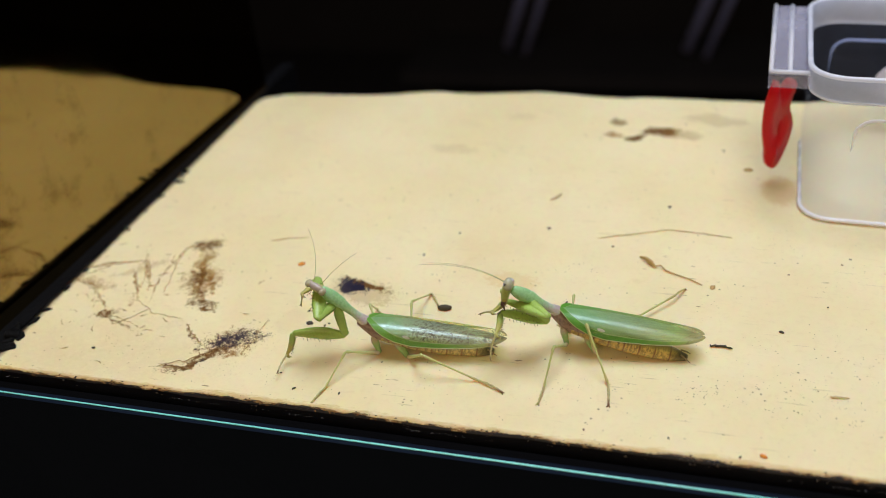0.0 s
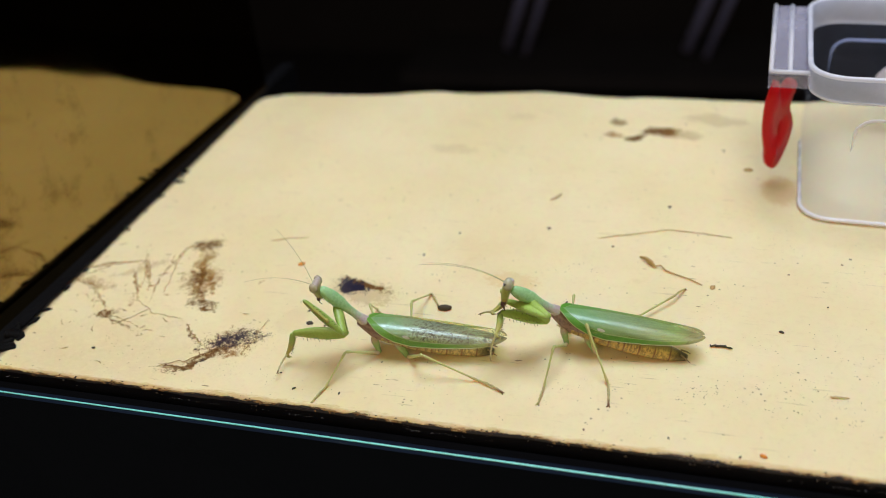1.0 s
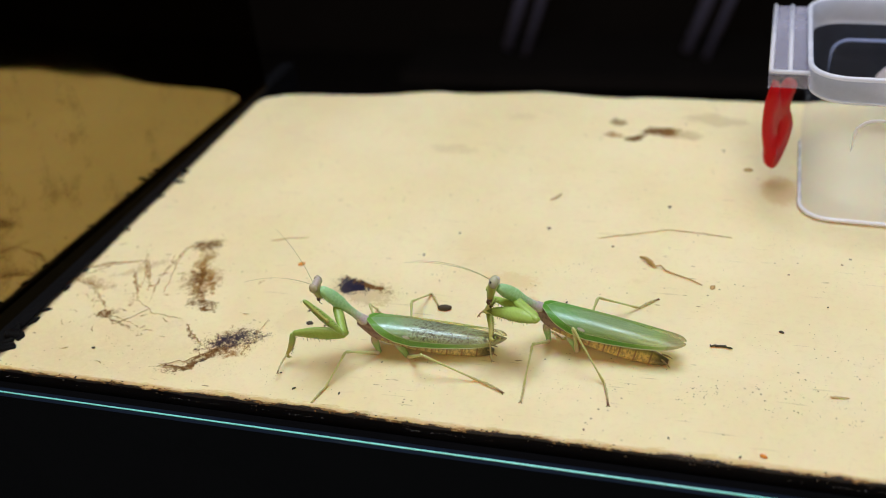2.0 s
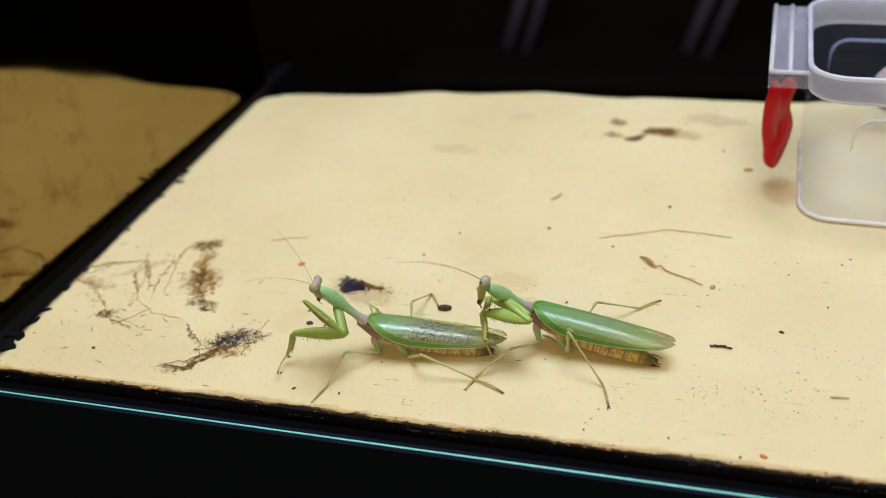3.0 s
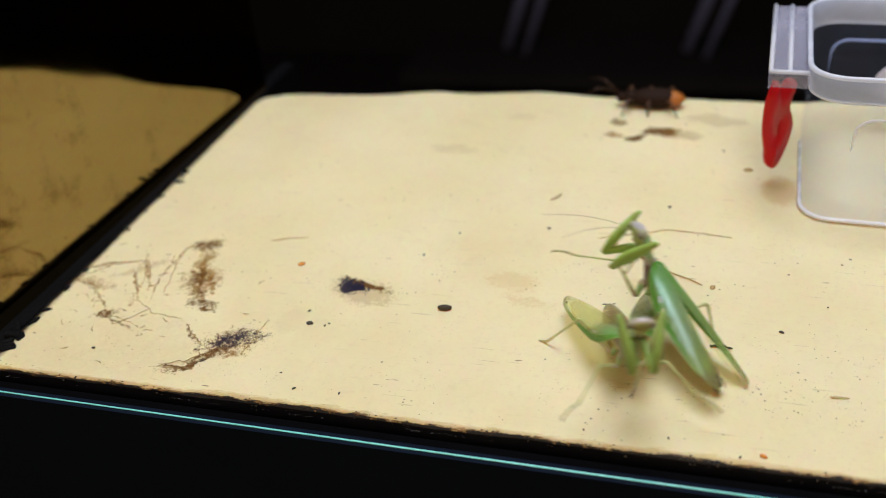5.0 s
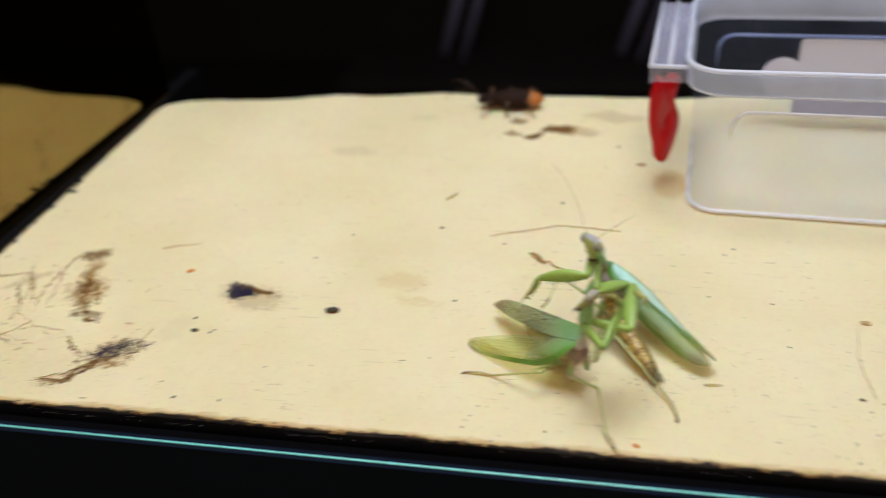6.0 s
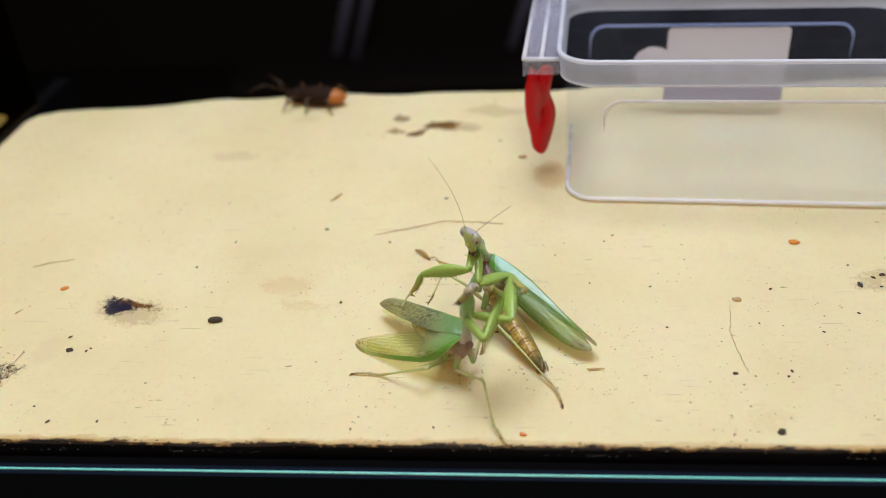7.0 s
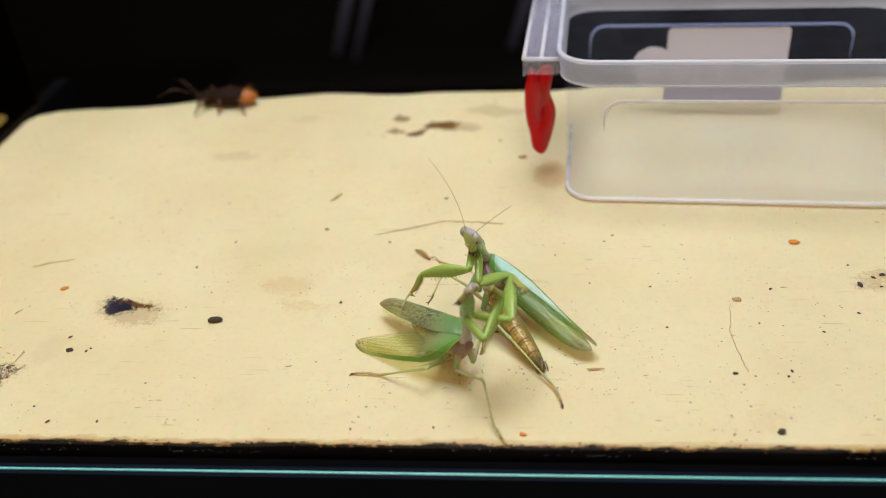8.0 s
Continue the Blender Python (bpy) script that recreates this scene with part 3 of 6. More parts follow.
# ---------- litter on the board ----------
CRUMB = simple_material("dark_crumb", (0.050, 0.036, 0.020), 0.7, 0.6, 1500)
RUST = simple_material("rust_crumb", (0.72, 0.25, 0.03), 0.7, 0.4, 900)
STRAW = simple_material("dry_stem", (0.56, 0.42, 0.21), 0.7, 0.4, 900)
BARK = simple_material("brown_bark", (0.48, 0.31, 0.12), 0.75, 0.5, 900)
FIBRE = simple_material("root_fibre", (0.36, 0.23, 0.10), 0.8, 0.5, 900)


def lump_mesh(seed, flat):
    bm = bmesh.new()
    bmesh.ops.create_icosphere(bm, subdivisions=2, radius=1)
    for v in bm.verts:
        n = noise.noise((v.co.x * 1.6 + seed, v.co.y * 1.6, v.co.z * 1.6)) * 0.55
        v.co = Vector((v.co.x * (1.25 + n), v.co.y * (0.8 + n), max(-0.25, v.co.z * (flat + n * 0.4)) + 0.25))
    mesh = bpy.data.meshes.new("crumb")
    bm.to_mesh(mesh)
    bm.free()
    for poly in mesh.polygons:
        poly.use_smooth = True
    return mesh


def scatter_crumbs():
    """Single crumbs: place in millimetres and half size in tenths of one."""
    meshes = [lump_mesh(s, f) for s, f in ((1.0, 0.5), (4.0, 0.4), (7.0, 0.6), (9.0, 0.45))]
    for m in meshes:
        m.materials.append(CRUMB)
    places = [(116.7, 43.7, 15), (113.8, 51.0, 8), (123.1, 43.3, 7), (124.2, 44.8, 6), (39.7, 17.0, 8), (125.0, 8.9, 8), (141.5, 9.2, 6), (285.6, 64.9, 10),
              (195.4, 121.1, 9), (158.5, 112.3, 7), (147.5, 94.3, 8), (266.7, 199.4, 9), (244.3, 144.8, 9), (270.8, 3.7, 6), (250.0, 7.8, 5), (117.1, 15.8, 5),
              (151.1, 26.9, 5), (210.1, 70.9, 7), (223.4, 110.9, 6), (313.1, 113.8, 6), (289.9, 100.3, 5), (302.1, 81.7, 5), (309.6, 109.5, 5)]
    places += [(345.1, 32.5, 10), (353.3, 7.0, 16), (397.7, 79.4, 15), (403.6, 83.8, 9), (407.2, 85.5, 12), (366.1, 77.4, 7), (362.8, 33.6, 7), (378.0, 53.2, 6),
               (404.7, 78.3, 7), (361.2, 31.2, 6), (358.0, 57.8, 5), (326.7, 55.8, 5), (323.8, 79.3, 6), (339.5, 5.9, 5), (224.3, 6.8, 5), (392.3, 63.2, 6), (397.1, 91.7, 6)]
    for i, (x, y, half) in enumerate(places):
        ob = new("crumb", meshes[i % 4])
        ob.matrix_world = pose(x / 1000, y / 1000, 0.0001, 0, 0, 47 * i) @ Matrix.Diagonal((half / 13000, half / 13000, half / 20000, 1))
        tagged(ob, "small dark crumb of dirt lying on the painted board", "crumb", "crumbs on the board")
    # squeezed-out sealant along the rubber bead
    beads = [lump_mesh(s, f) for s, f in ((12.0, 0.5), (15.0, 0.4))]
    for m in beads:
        m.materials.append(BLACK_RUBBER)
    for i, (x, y, half) in enumerate(((7.1, 140.8, 2.0), (5.8, 150.1, 1.5), (5.6, 145.9, 1.1), (3.1, 11.7, 4.0), (5.0, 27.9, 2.2), (4.2, 19.0, 3.0), (5.2, 35.3, 1.8), (5.4, 63.0, 1.4), (5.6, 95.7, 1.4), (5.4, 126.0, 1.6), (5.0, 49.9, 1.6), (5.2, 112.0, 1.2))):
        ob = new("sealant_lump", beads[i % 2])
        ob.matrix_world = pose(x / 1000, y / 1000, -0.0002, 0, 0, 63 * i) @ Matrix.Diagonal((half / 900, half / 1100, half / 1800, 1))
        tagged(ob, "black lump of sealant squeezed out beside the rubber bead", "sealant", "sealant lumps")
    # peppering too fine to count
    rng = random.Random(5)
    bm = bmesh.new()
    for k in range(760):
        band = rng.random()
        if band < 0.12:
            x, y = rng.gauss(0.260, 0.007), rng.gauss(0.030, 0.004)
        elif band < 0.24:
            x, y = rng.gauss(0.300, 0.018), rng.gauss(0.032, 0.008)
        elif band < 0.5:
            x, y = rng.uniform(0.27, 0.42), rng.gauss(0.040, 0.020)
        elif band < 0.75:
            x, y = rng.uniform(0.02, 0.42), rng.uniform(0.004, 0.06)
        else:
            x, y = rng.uniform(0.01, 0.42), rng.uniform(0.004, 0.25)
        if not 0.003 < y < 0.245:
            continue
        r = rng.choice((0.00005, 0.00006, 0.00008, 0.0001, 0.00013, 0.00019))
        a = rng.uniform(0, 6.28)
        ax, ay = math.cos(a) * r * rng.uniform(1, 2.2), math.sin(a) * r * 1.4
        p = [(x - ax, y - ay, 0.0002), (x - ay * 0.6, y + ax * 0.6, 0.0002), (x + ax, y + ay, 0.0002), (x + ay * 0.6, y - ax * 0.6, 0.0002)]
        top = bm.verts.new((x, y, 0.0002 + r))
        ring = [bm.verts.new(q) for q in p]
        for i in range(4):
            bm.faces.new((ring[i], top, ring[(i + 1) % 4]))
    ob = part("fine_grit", bm, CRUMB)
    tagged(ob, "fine dark grit peppered over the painted board", "grit", kind="stuff")


def strand(name, points, radius, material, label, category, seed=0, steps=7, wobble=0.5, group=""):
    """A thin dry strand through points in millimetres, lying on the board."""
    rng = random.Random(seed)
    pts = []
    for (x0, y0), (x1, y1) in zip(points, points[1:]):
        for k in range(steps):
            u = k / steps
            pts.append((x0 + (x1 - x0) * u + rng.uniform(-wobble, wobble), y0 + (y1 - y0) * u + rng.uniform(-wobble, wobble)))
    pts.append(points[-1])
    bm = bmesh.new()
    n = len(pts)
    tube(bm, [(x / 1000, y / 1000, radius * 0.8 + 0.0002) for x, y in pts], [radius * (0.55 + 0.6 * rng.random()) * (1.0 if 0 < i < n - 1 else 0.4) for i in range(n)], 5)
    return tagged(part(name, bm, material), label, category, group)


def scatter_litter():
    scatter_crumbs()
    # seed-like dropping
    bm = bmesh.new()
    tube(bm, [(0.0027 * math.cos(a), 0, 0.0011) for a in (math.pi * k / 10 for k in range(11))], [0.0001 + 0.00115 * math.sin(math.pi * k / 10) for k in range(11)], 10)
    ob = part("dropping", bm, CRUMB)
    ob.matrix_world = pose(0.1656, 0.0596, 0, 0, 0, 8)
    tagged(ob, "dark oval dropping lying on the board", "dropping")
    # curled bark chip with its stem
    chip = new("bark_twig")
    bm = bmesh.new()
    tube(bm, [(0.2347, 0.1038, 0.0008), (0.2372, 0.1017, 0.0016), (0.2393, 0.0995, 0.0014), (0.2412, 0.0974, 0.0006)], [0.0004, 0.0010, 0.0013, 0.0003], 8, 0.5)
    part("bark_curl", bm, BARK, chip, "curled brown bark chip")
    bm = bmesh.new()
    tube(bm, [(0.2405, 0.0983, 0.0006), (0.2430, 0.0985, 0.0012), (0.2450, 0.0960, 0.0006), (0.2497, 0.0935, 0.0007), (0.2545, 0.0915, 0.0005), (0.2586, 0.0884, 0.0006)], [0.0003, 0.00024, 0.0003, 0.00026, 0.00024, 0.00016], 6)
    part("stem", bm, BARK, chip)
    tagged(chip, "broken brown bark twig lying on the board", "twig")
    for points, r, mat, name, label, kind, w in (
            ([(216.4, 115.9), (230.5, 120.8), (244.0, 126.0), (257.5, 125.2), (269.9, 123.0)], 0.00022, STRAW, "dry_stem", "long thin dry plant stem lying on the board", "stem", 0.35),
            ([(350.2, 68.3), (347.3, 52.7), (347.9, 44.0), (349.1, 32.5)], 0.00015, STRAW, "dry_stem", "pale thin dry stem lying on the board", "stem", 0.3),
            ([(261.9, 53.4), (265.3, 53.9), (269.1, 52.8)], 0.00045, CRUMB, "dark_squiggle", "short dark squiggle of dirt on the board", "dirt", 0.5),
            ([(298.4, 34.2), (303.9, 34.2)], 0.00035, STRAW, "dry_stem", "short dry stem piece lying on the board", "stem", 0.3),
            ([(192.8, 144.0), (197.0, 150.0)], 0.00045, STRAW, "dry_stem", "short dry stem piece lying on the board", "stem", 0.5),
            ([(77.6, 95.3), (84.5, 98.1), (93.6, 100.6)], 0.00020, STRAW, "dry_stem", "thin dry stem lying on the board", "stem", 0.5)):
        strand(name, points, r, mat, label, kind, int(points[0][0]), wobble=w)
    fibres = [[(3.4, 56.9), (18.7, 50.3), (32.6, 37.1), (47.2, 32.2)], [(6.1, 64.9), (17.0, 69.8), (29.2, 73.7), (37.6, 63.1)], [(27.8, 65.8), (40.3, 47.6)], [(4.6, 58.2), (15.2, 68.3)],
              [(32.5, 35.3), (40.8, 32.2), (49.3, 43.3)], [(56.4, 93.9), (41.5, 85.1), (49.0, 52.8)], [(99.6, 28.6), (99.6, 43.8)], [(68.8, 35.5), (75.0, 29.4), (79.7, 26.5)],
              [(69.9, 12.6), (79.7, 15.7), (90.3, 26.4)], [(73.0, 11.0), (80.0, 12.5), (84.0, 12.0)], [(29.2, 73.7), (33.0, 66.0), (37.0, 55.0)], [(40.0, 47.0), (52.0, 40.0), (66.0, 38.0)]]
    for i, pts in enumerate(fibres):
        strand("root_fibre", pts, 0.00011 if i not in (7, 8) else 0.00022, FIBRE, "hair-thin brown root fibre stuck to the board", "fibre", 30 + i, 8, 0.7, "fibres on the board")
    rng = random.Random(11)
    bm = bmesh.new()
    for k in range(70):
        x, y = rng.gauss(0.036, 0.020), rng.gauss(0.052, 0.020)
        if not (0.006 < x < 0.10 and 0.006 < y < 0.1):
            continue
        a, size = rng.uniform(0, 6.28), rng.uniform(0.001, 0.0045)
        bend = rng.uniform(-0.9, 0.9)
        pts = [(x + size * u * math.cos(a + bend * u), y + size * u * math.sin(a + bend * u), 0.0003) for u in (0, 0.35, 0.7, 1)]
        tube(bm, pts, [0.00009, 0.00016 * rng.random() + 0.00006, 0.00008, 0.00004], 4)
    tagged(part("fibre_crumbs", bm, FIBRE), "fine brown root crumbs stuck to the painted board", "fibre crumbs", kind="stuff")
    # black lumps of old sealant along the glass, flakes of peeled paint along the front
    tar = [lump_mesh(s, 0.7) for s in (21.0, 24.0, 28.0)]
    for t in tar:
        t.materials.append(BLACK_RUBBER)
    for i, (x, y, half) in enumerate(((2.2, 18.0, 30), (3.4, 14.0, 22), (1.2, 23.0, 20), (4.6, 150.5, 13), (3.0, 153.5, 16), (6.0, 146.0, 10), (2.6, 128.0, 12), (2.8, 96.0, 11), (3.2, 205.0, 12))):
        ob = new("sealant_lump", tar[i % 3])
        ob.matrix_world = pose(x / 1000, y / 1000, -0.0003, 0, 0, 63 * i) @ Matrix.Scale(half / 10000, 4)
        tagged(ob, "black lump of old sealant at the shelf's glass edge", "sealant", "sealant lumps")
    for i, (x, y, long, wide, mat) in enumerate(((97.0, 0.9, 5.0, 1.0, BARK), (104.0, 1.0, 4.5, 1.2, CRUMB), (131.5, 1.0, 6.5, 1.3, CRUMB), (141.5, 1.0, 5.0, 1.2, BARK), (152.0, 1.2, 6.0, 1.3, CHIP_WOOD), (350.5, 0.9, 5.0, 1.0, BARK))):
        bm = bmesh.new()
        n = 9
        rows = []
        for k in range(n):
            u = k / (n - 1)
            w = wide * math.sin(math.pi * (0.08 + 0.84 * u)) * (0.6 + 0.9 * noise.noise((u * 9, i * 3.3, 0)))
            lift = 0.05 + 0.12 * abs(noise.noise((u * 3, i * 2.1, 4)))
            rows.append([((u - 0.5) * long / 1000, q * w / 1000, (lift if q else 0.12 + lift) / 1000) for q in (-0.6, 0.0, 0.6)])
        verts = [[bm.verts.new(q) for q in r] for r in rows]
        for a, b in zip(verts, verts[1:]):
            for c in (0, 1):
                bm.faces.new((a[c], b[c], b[c + 1], a[c + 1]))
        bmesh.ops.solidify(bm, geom=bm.faces[:], thickness=0.0003)
        ob = part("paint_chip", bm, mat)
        ob.matrix_world = pose(x / 1000, y / 1000, 0.0001, 0, 0, noise.noise((i, 0.5, 0)) * 8)
        tagged(ob, "peeling dark paint chip on the shelf's front edge", "paint chip", "paint chips along the edge")
    # glints along the front edge, put in as tiny pale specks
    pale = simple_material("pale_glint", (0.20, 0.19, 0.19), 0.6, 0.4, 900)
    bm = bmesh.new()
    for k in range(260):
        x = rng.uniform(0.0, 0.42)
        if noise.noise((x * 45, 4.4, 0)) < -0.05:
            continue
        y, z, r = -0.0012 - rng.random() * 0.0004, -0.0012 - rng.random() * 0.0006, rng.uniform(0.00004, 0.00010)
        top = bm.verts.new((x, y - r, z + r))
        ring = [bm.verts.new((x + r * dx * rng.uniform(0.8, 2.4), y + r * dy, z - r * 0.5)) for dx, dy in ((-1, -1), (1, -1), (1, 1), (-1, 1))]
        for i in range(4):
            bm.faces.new((ring[i], ring[(i + 1) % 4], top))
    grime = bmesh.new()
    for k in range(420):
        x, y, r = rng.uniform(0.004, 0.44), rng.gauss(0.0004, 0.0008), rng.choice((0.00012, 0.00018, 0.00025, 0.0004))
        if noise.noise((x * 38, 8.1, 0)) < -0.15 or y > 0.0022:
            continue
        turn = rng.uniform(0, 6.28)
        z = 0.00015 if y > -0.0003 else -0.0006
        ring = [grime.verts.new((x + r * rng.uniform(0.7, 1.6) * math.cos(turn + q), y + r * rng.uniform(0.5, 1.0) * math.sin(turn + q), z)) for q in (0, 1.05, 2.1, 3.15, 4.2, 5.25)]
        cap = grime.verts.new((x + r * 0.3, y, z + r * rng.uniform(0.5, 1.0)))
        for i in range(6):
            grime.faces.new((ring[i], ring[(i + 1) % 6], cap))
    tagged(part("edge_grime", grime, simple_material("edge_tar", (0.030, 0.018, 0.010), 0.35, 0.7, 900), smooth=False), "dark crumbs of grime along the shelf's front edge", "grime", kind="stuff")
    tagged(part("edge_flakes", bm, pale), "tiny pale specks put in for glints along the shelf's front edge", "paint crumbs", kind="stuff")
    flat = lump_mesh(12.0, 0.35)
    flat.materials.append(RUST)
    for x, y, half, turn in ((98.2, 80.6, 13, 20), (277.4, 5.2, 9, -30), (381.7, 107.1, 17, -20)):
        ob = new("rust_flake", flat)
        ob.matrix_world = pose(x / 1000, y / 1000, 0.0001, 0, 0, turn) @ Matrix.Scale(half / 10000, 4)
        tagged(ob, "small rust-orange flake lying on the board", "flake", "rust flakes on the board")
    brown = lump_mesh(15.0, 0.3)
    brown.materials.append(BARK)
    for x, y, half, turn in ((277.4, 181.3, 16, 0), (353.0, 71.0, 13, -20), (262.5, 87.8, 11, 60)):
        ob = new("bark_flake", brown)
        ob.matrix_world = pose(x / 1000, y / 1000, 0.0001, 0, 0, turn) @ Matrix.Scale(half / 10000, 4)
        tagged(ob, "flat brown bark flake lying on the board", "flake", "bark flakes on the board")


scatter_litter()

# ---------- mantis ----------
SIZE = dict(pron=0.0225, abd=0.046, wing=0.0490, coxa=0.0125, fem=0.0185, tib=0.0100, tar=0.0085,
            mfem=0.0145, mtib=0.0140, mtar=0.0075, hfem=0.0160, htib=0.0210, htar=0.0100,
            mcox=0.0068, hcox=0.0078)


def insect_skin(name, near, far, length, spread=0.18, rough=0.40, split=(0.3, 0.6), spots=None, sheen=0.3):
    """Waxy cuticle whose hue drifts along the limb from near to far."""
    m = Nodes(name, rough)
    x, y, z = m.xyz()
    wander = m.maths("MULTIPLY", m.maths("SUBTRACT", m.noise(500, 4), 0.5), length * 0.5)
    base = m.mix(m.ramp(m.maths("ADD", x, wander), length * split[0], length * split[1]), near, far)
    base = m.mix(m.ramp(m.noise(700, 4), 0.35, 0.75, 0, spread), base, tuple(min(1.0, c * 1.35 + 0.03) for c in far))
    base = m.mix(m.ramp(m.noise(1500, 4), 0.40, 0.75, 0, spread * 2), base, tuple(c * 0.62 for c in far))
    if spots:
        base = m.mix(m.ramp(m.noise(900, 5, 0.7), 0.54, 0.64, 0, 0.85), base, spots)
    m.set("Base Color", base)
    m.set("Specular IOR Level", 0.5)
    m.set("Roughness", m.ramp(m.noise(900, 3), 0.3, 0.7, rough * 0.8, rough * 1.25))
    m.set("Coat Weight", 0.22)
    m.set("Coat Roughness", 0.25)
    m.set("Subsurface Weight", sheen * 0.8)
    m.shader.inputs["Subsurface Radius"].default_value = (0.001, 0.0012, 0.0004)
    m.set("Subsurface Scale", 0.4)
    m.bump(m.maths("ADD", m.noise(2600, 3), m.maths("MULTIPLY", m.noise(800, 3), 1.5)), 0.25, 0.0001)
    return m.mat


def wing_skin(name, green, costal, speckled, pale, clearness, wax):
    """Leathery forewing; its map runs in millimetres from the root and from the front edge inwards."""
    m = Nodes(name, 0.34, coords="UV")
    u, v, _ = m.xyz()
    field = m.maths("SUBTRACT", v, m.maths("MULTIPLY_ADD", u, -0.042, 3.1))
    blotch, fine = m.noise(0.35, 5), m.noise(2.2, 5, 0.7)
    thin = clearness > 0.9
    far = m.ramp(m.maths("ADD", u, m.maths("MULTIPLY_ADD", blotch, 9.0, m.maths("MULTIPLY", field, 0.9))), *((10.0, 24.0) if thin else (15.0, 32.0)))
    base = m.mix(m.ramp(blotch, 0.3, 0.7), green, tuple(c * f for c, f in zip(green, (1.35, 1.12, 1.25))))
    base = m.mix(m.maths("MULTIPLY", far, 0.85 if speckled or thin else 0.7), base, pale)
    base = m.mix(m.ramp(fine, 0.46, 0.72, 0, 0.35), base, tuple(c * 0.55 for c in green))
    # long veins that fan out and a fine net between them
    fan = m.maths("FRACT", m.maths("MULTIPLY_ADD", u, 0.020, m.maths("MULTIPLY_ADD", m.noise(0.25, 2), 0.7, m.maths("MULTIPLY", field, 0.85))))
    rib = m.ramp(m.maths("ABSOLUTE", m.maths("SUBTRACT", fan, 0.5)), 0.09, 0.02)
    net = m.ramp(m.cells(1, "DISTANCE_TO_EDGE", m.mapped(scale=(1.0, 2.6, 1), rot=(0, 0, 0.12))), 0.11, 0.03)
    base = m.mix(m.maths("MULTIPLY", net, 0.20), base, (0.34, 0.60, 0.20))
    base = m.mix(m.maths("MULTIPLY", rib, 0.28), base, (0.42, 0.62, 0.22))
    # the broad front band with its slanting cross veins
    front = m.ramp(field, 0.10, -0.10)
    cross = m.maths("FRACT", m.maths("MULTIPLY_ADD", v, 0.9, m.maths("MULTIPLY_ADD", fine, 0.35, m.maths("MULTIPLY", u, 1.25))))
    slant = m.ramp(m.maths("ABSOLUTE", m.maths("SUBTRACT", cross, 0.5)), 0.20, 0.05)
    band = m.mix(m.maths("MULTIPLY", slant, 0.22), costal, tuple(min(1, c * 1.7 + 0.05) for c in costal))
    band = m.mix(m.ramp(blotch, 0.45, 0.75, 0, 0.5), band, tuple(c * 0.6 for c in costal))
    band = m.mix(m.ramp(u, 24.0, 42.0, 0, 0.65), band, pale)
    base = m.mix(front, base, band)
    base = m.mix(m.ramp(m.maths("ABSOLUTE", field), 0.16, 0.06, 0, 0.85), base, (0.58, 0.72, 0.36))
    base = m.mix(m.ramp(v, 0.34, 0.20, 0, 0.9), base, (0.66, 0.66, 0.28))
    # white mark in the middle
    spot = m.vec("LENGTH", m.vec("MULTIPLY", m.vec("SUBTRACT", m.coord, (14.6, 3.2, 0)), (0.70, 1.8, 0)))
    base = m.mix(m.ramp(m.maths("ADD", spot, m.maths("MULTIPLY", fine, 0.5)), 1.35, 1.15), base, (0.16, 0.22, 0.06))
    base = m.mix(m.ramp(spot, 1.05, 0.85), base, (0.90, 0.88, 0.82))
    # worn brown tip
    tip = m.ramp(m.maths("MULTIPLY_ADD", blotch, 5.0, u), 42.5, 47.5)
    base = m.mix(m.maths("MULTIPLY", tip, 0.85 if speckled else 0.7), base, (0.40, 0.30, 0.14))
    dots = m.maths("MULTIPLY", tip, m.ramp(m.noise(1.1, 5, 0.8), 0.54, 0.60))
    if speckled:
        where = m.maths("MULTIPLY", m.ramp(m.maths("MULTIPLY_ADD", blotch, 10.0, u), 16.0, 26.0), m.ramp(field, -0.2, 0.8))
        dots = m.maths("MAXIMUM", dots, m.maths("MULTIPLY", m.ramp(m.noise(0.85, 6, 0.85), 0.49, 0.55), where))
    base = m.mix(m.maths("MULTIPLY", dots, 0.92), base, (0.085, 0.045, 0.018))
    m.set("Base Color", base)
    m.set("Roughness", m.ramp(fine, 0.3, 0.7, 0.28, 0.42))
    m.set("Specular IOR Level", 0.4)
    m.set("Coat Weight", 0.15)
    m.set("Coat Roughness", 0.34)
    m.bump(m.maths("ADD", m.maths("MULTIPLY", net, 0.7), m.maths("ADD", m.maths("MULTIPLY", rib, 0.7), m.maths("MULTIPLY", m.maths("MULTIPLY", slant, front), 1.2))), 0.5, 0.00013)
    t = m.tree
    through_light = t.nodes.new("ShaderNodeBsdfTranslucent")
    m.wire(through_light, "Color", base)
    clear = t.nodes.new("ShaderNodeBsdfTransparent")
    clear.inputs["Color"].default_value = (0.97, 0.97, 0.83, 1)
    a, b = t.nodes.new("ShaderNodeMixShader"), t.nodes.new("ShaderNodeMixShader")
    a.inputs[0].default_value = 0.46
    t.links.new(m.shader.outputs[0], a.inputs[1])
    t.links.new(through_light.outputs[0], a.inputs[2])
    leather = m.maths("MULTIPLY", front, m.ramp(u, 18.0, 40.0, 1.0, 0.45))
    open_part = m.maths("MULTIPLY", m.maths("SUBTRACT", 1.0, leather), m.ramp(m.maths("MULTIPLY_ADD", field, 1.2, u), *((8.0, 24.0) if thin else (16.0, 38.0))))
    solid = m.maths("SUBTRACT", 1.0, m.maths("MAXIMUM", m.maths("MULTIPLY", dots, 0.9), m.maths("MULTIPLY", m.maths("MAXIMUM", rib, m.maths("MULTIPLY", net, 0.6)), 0.30)))
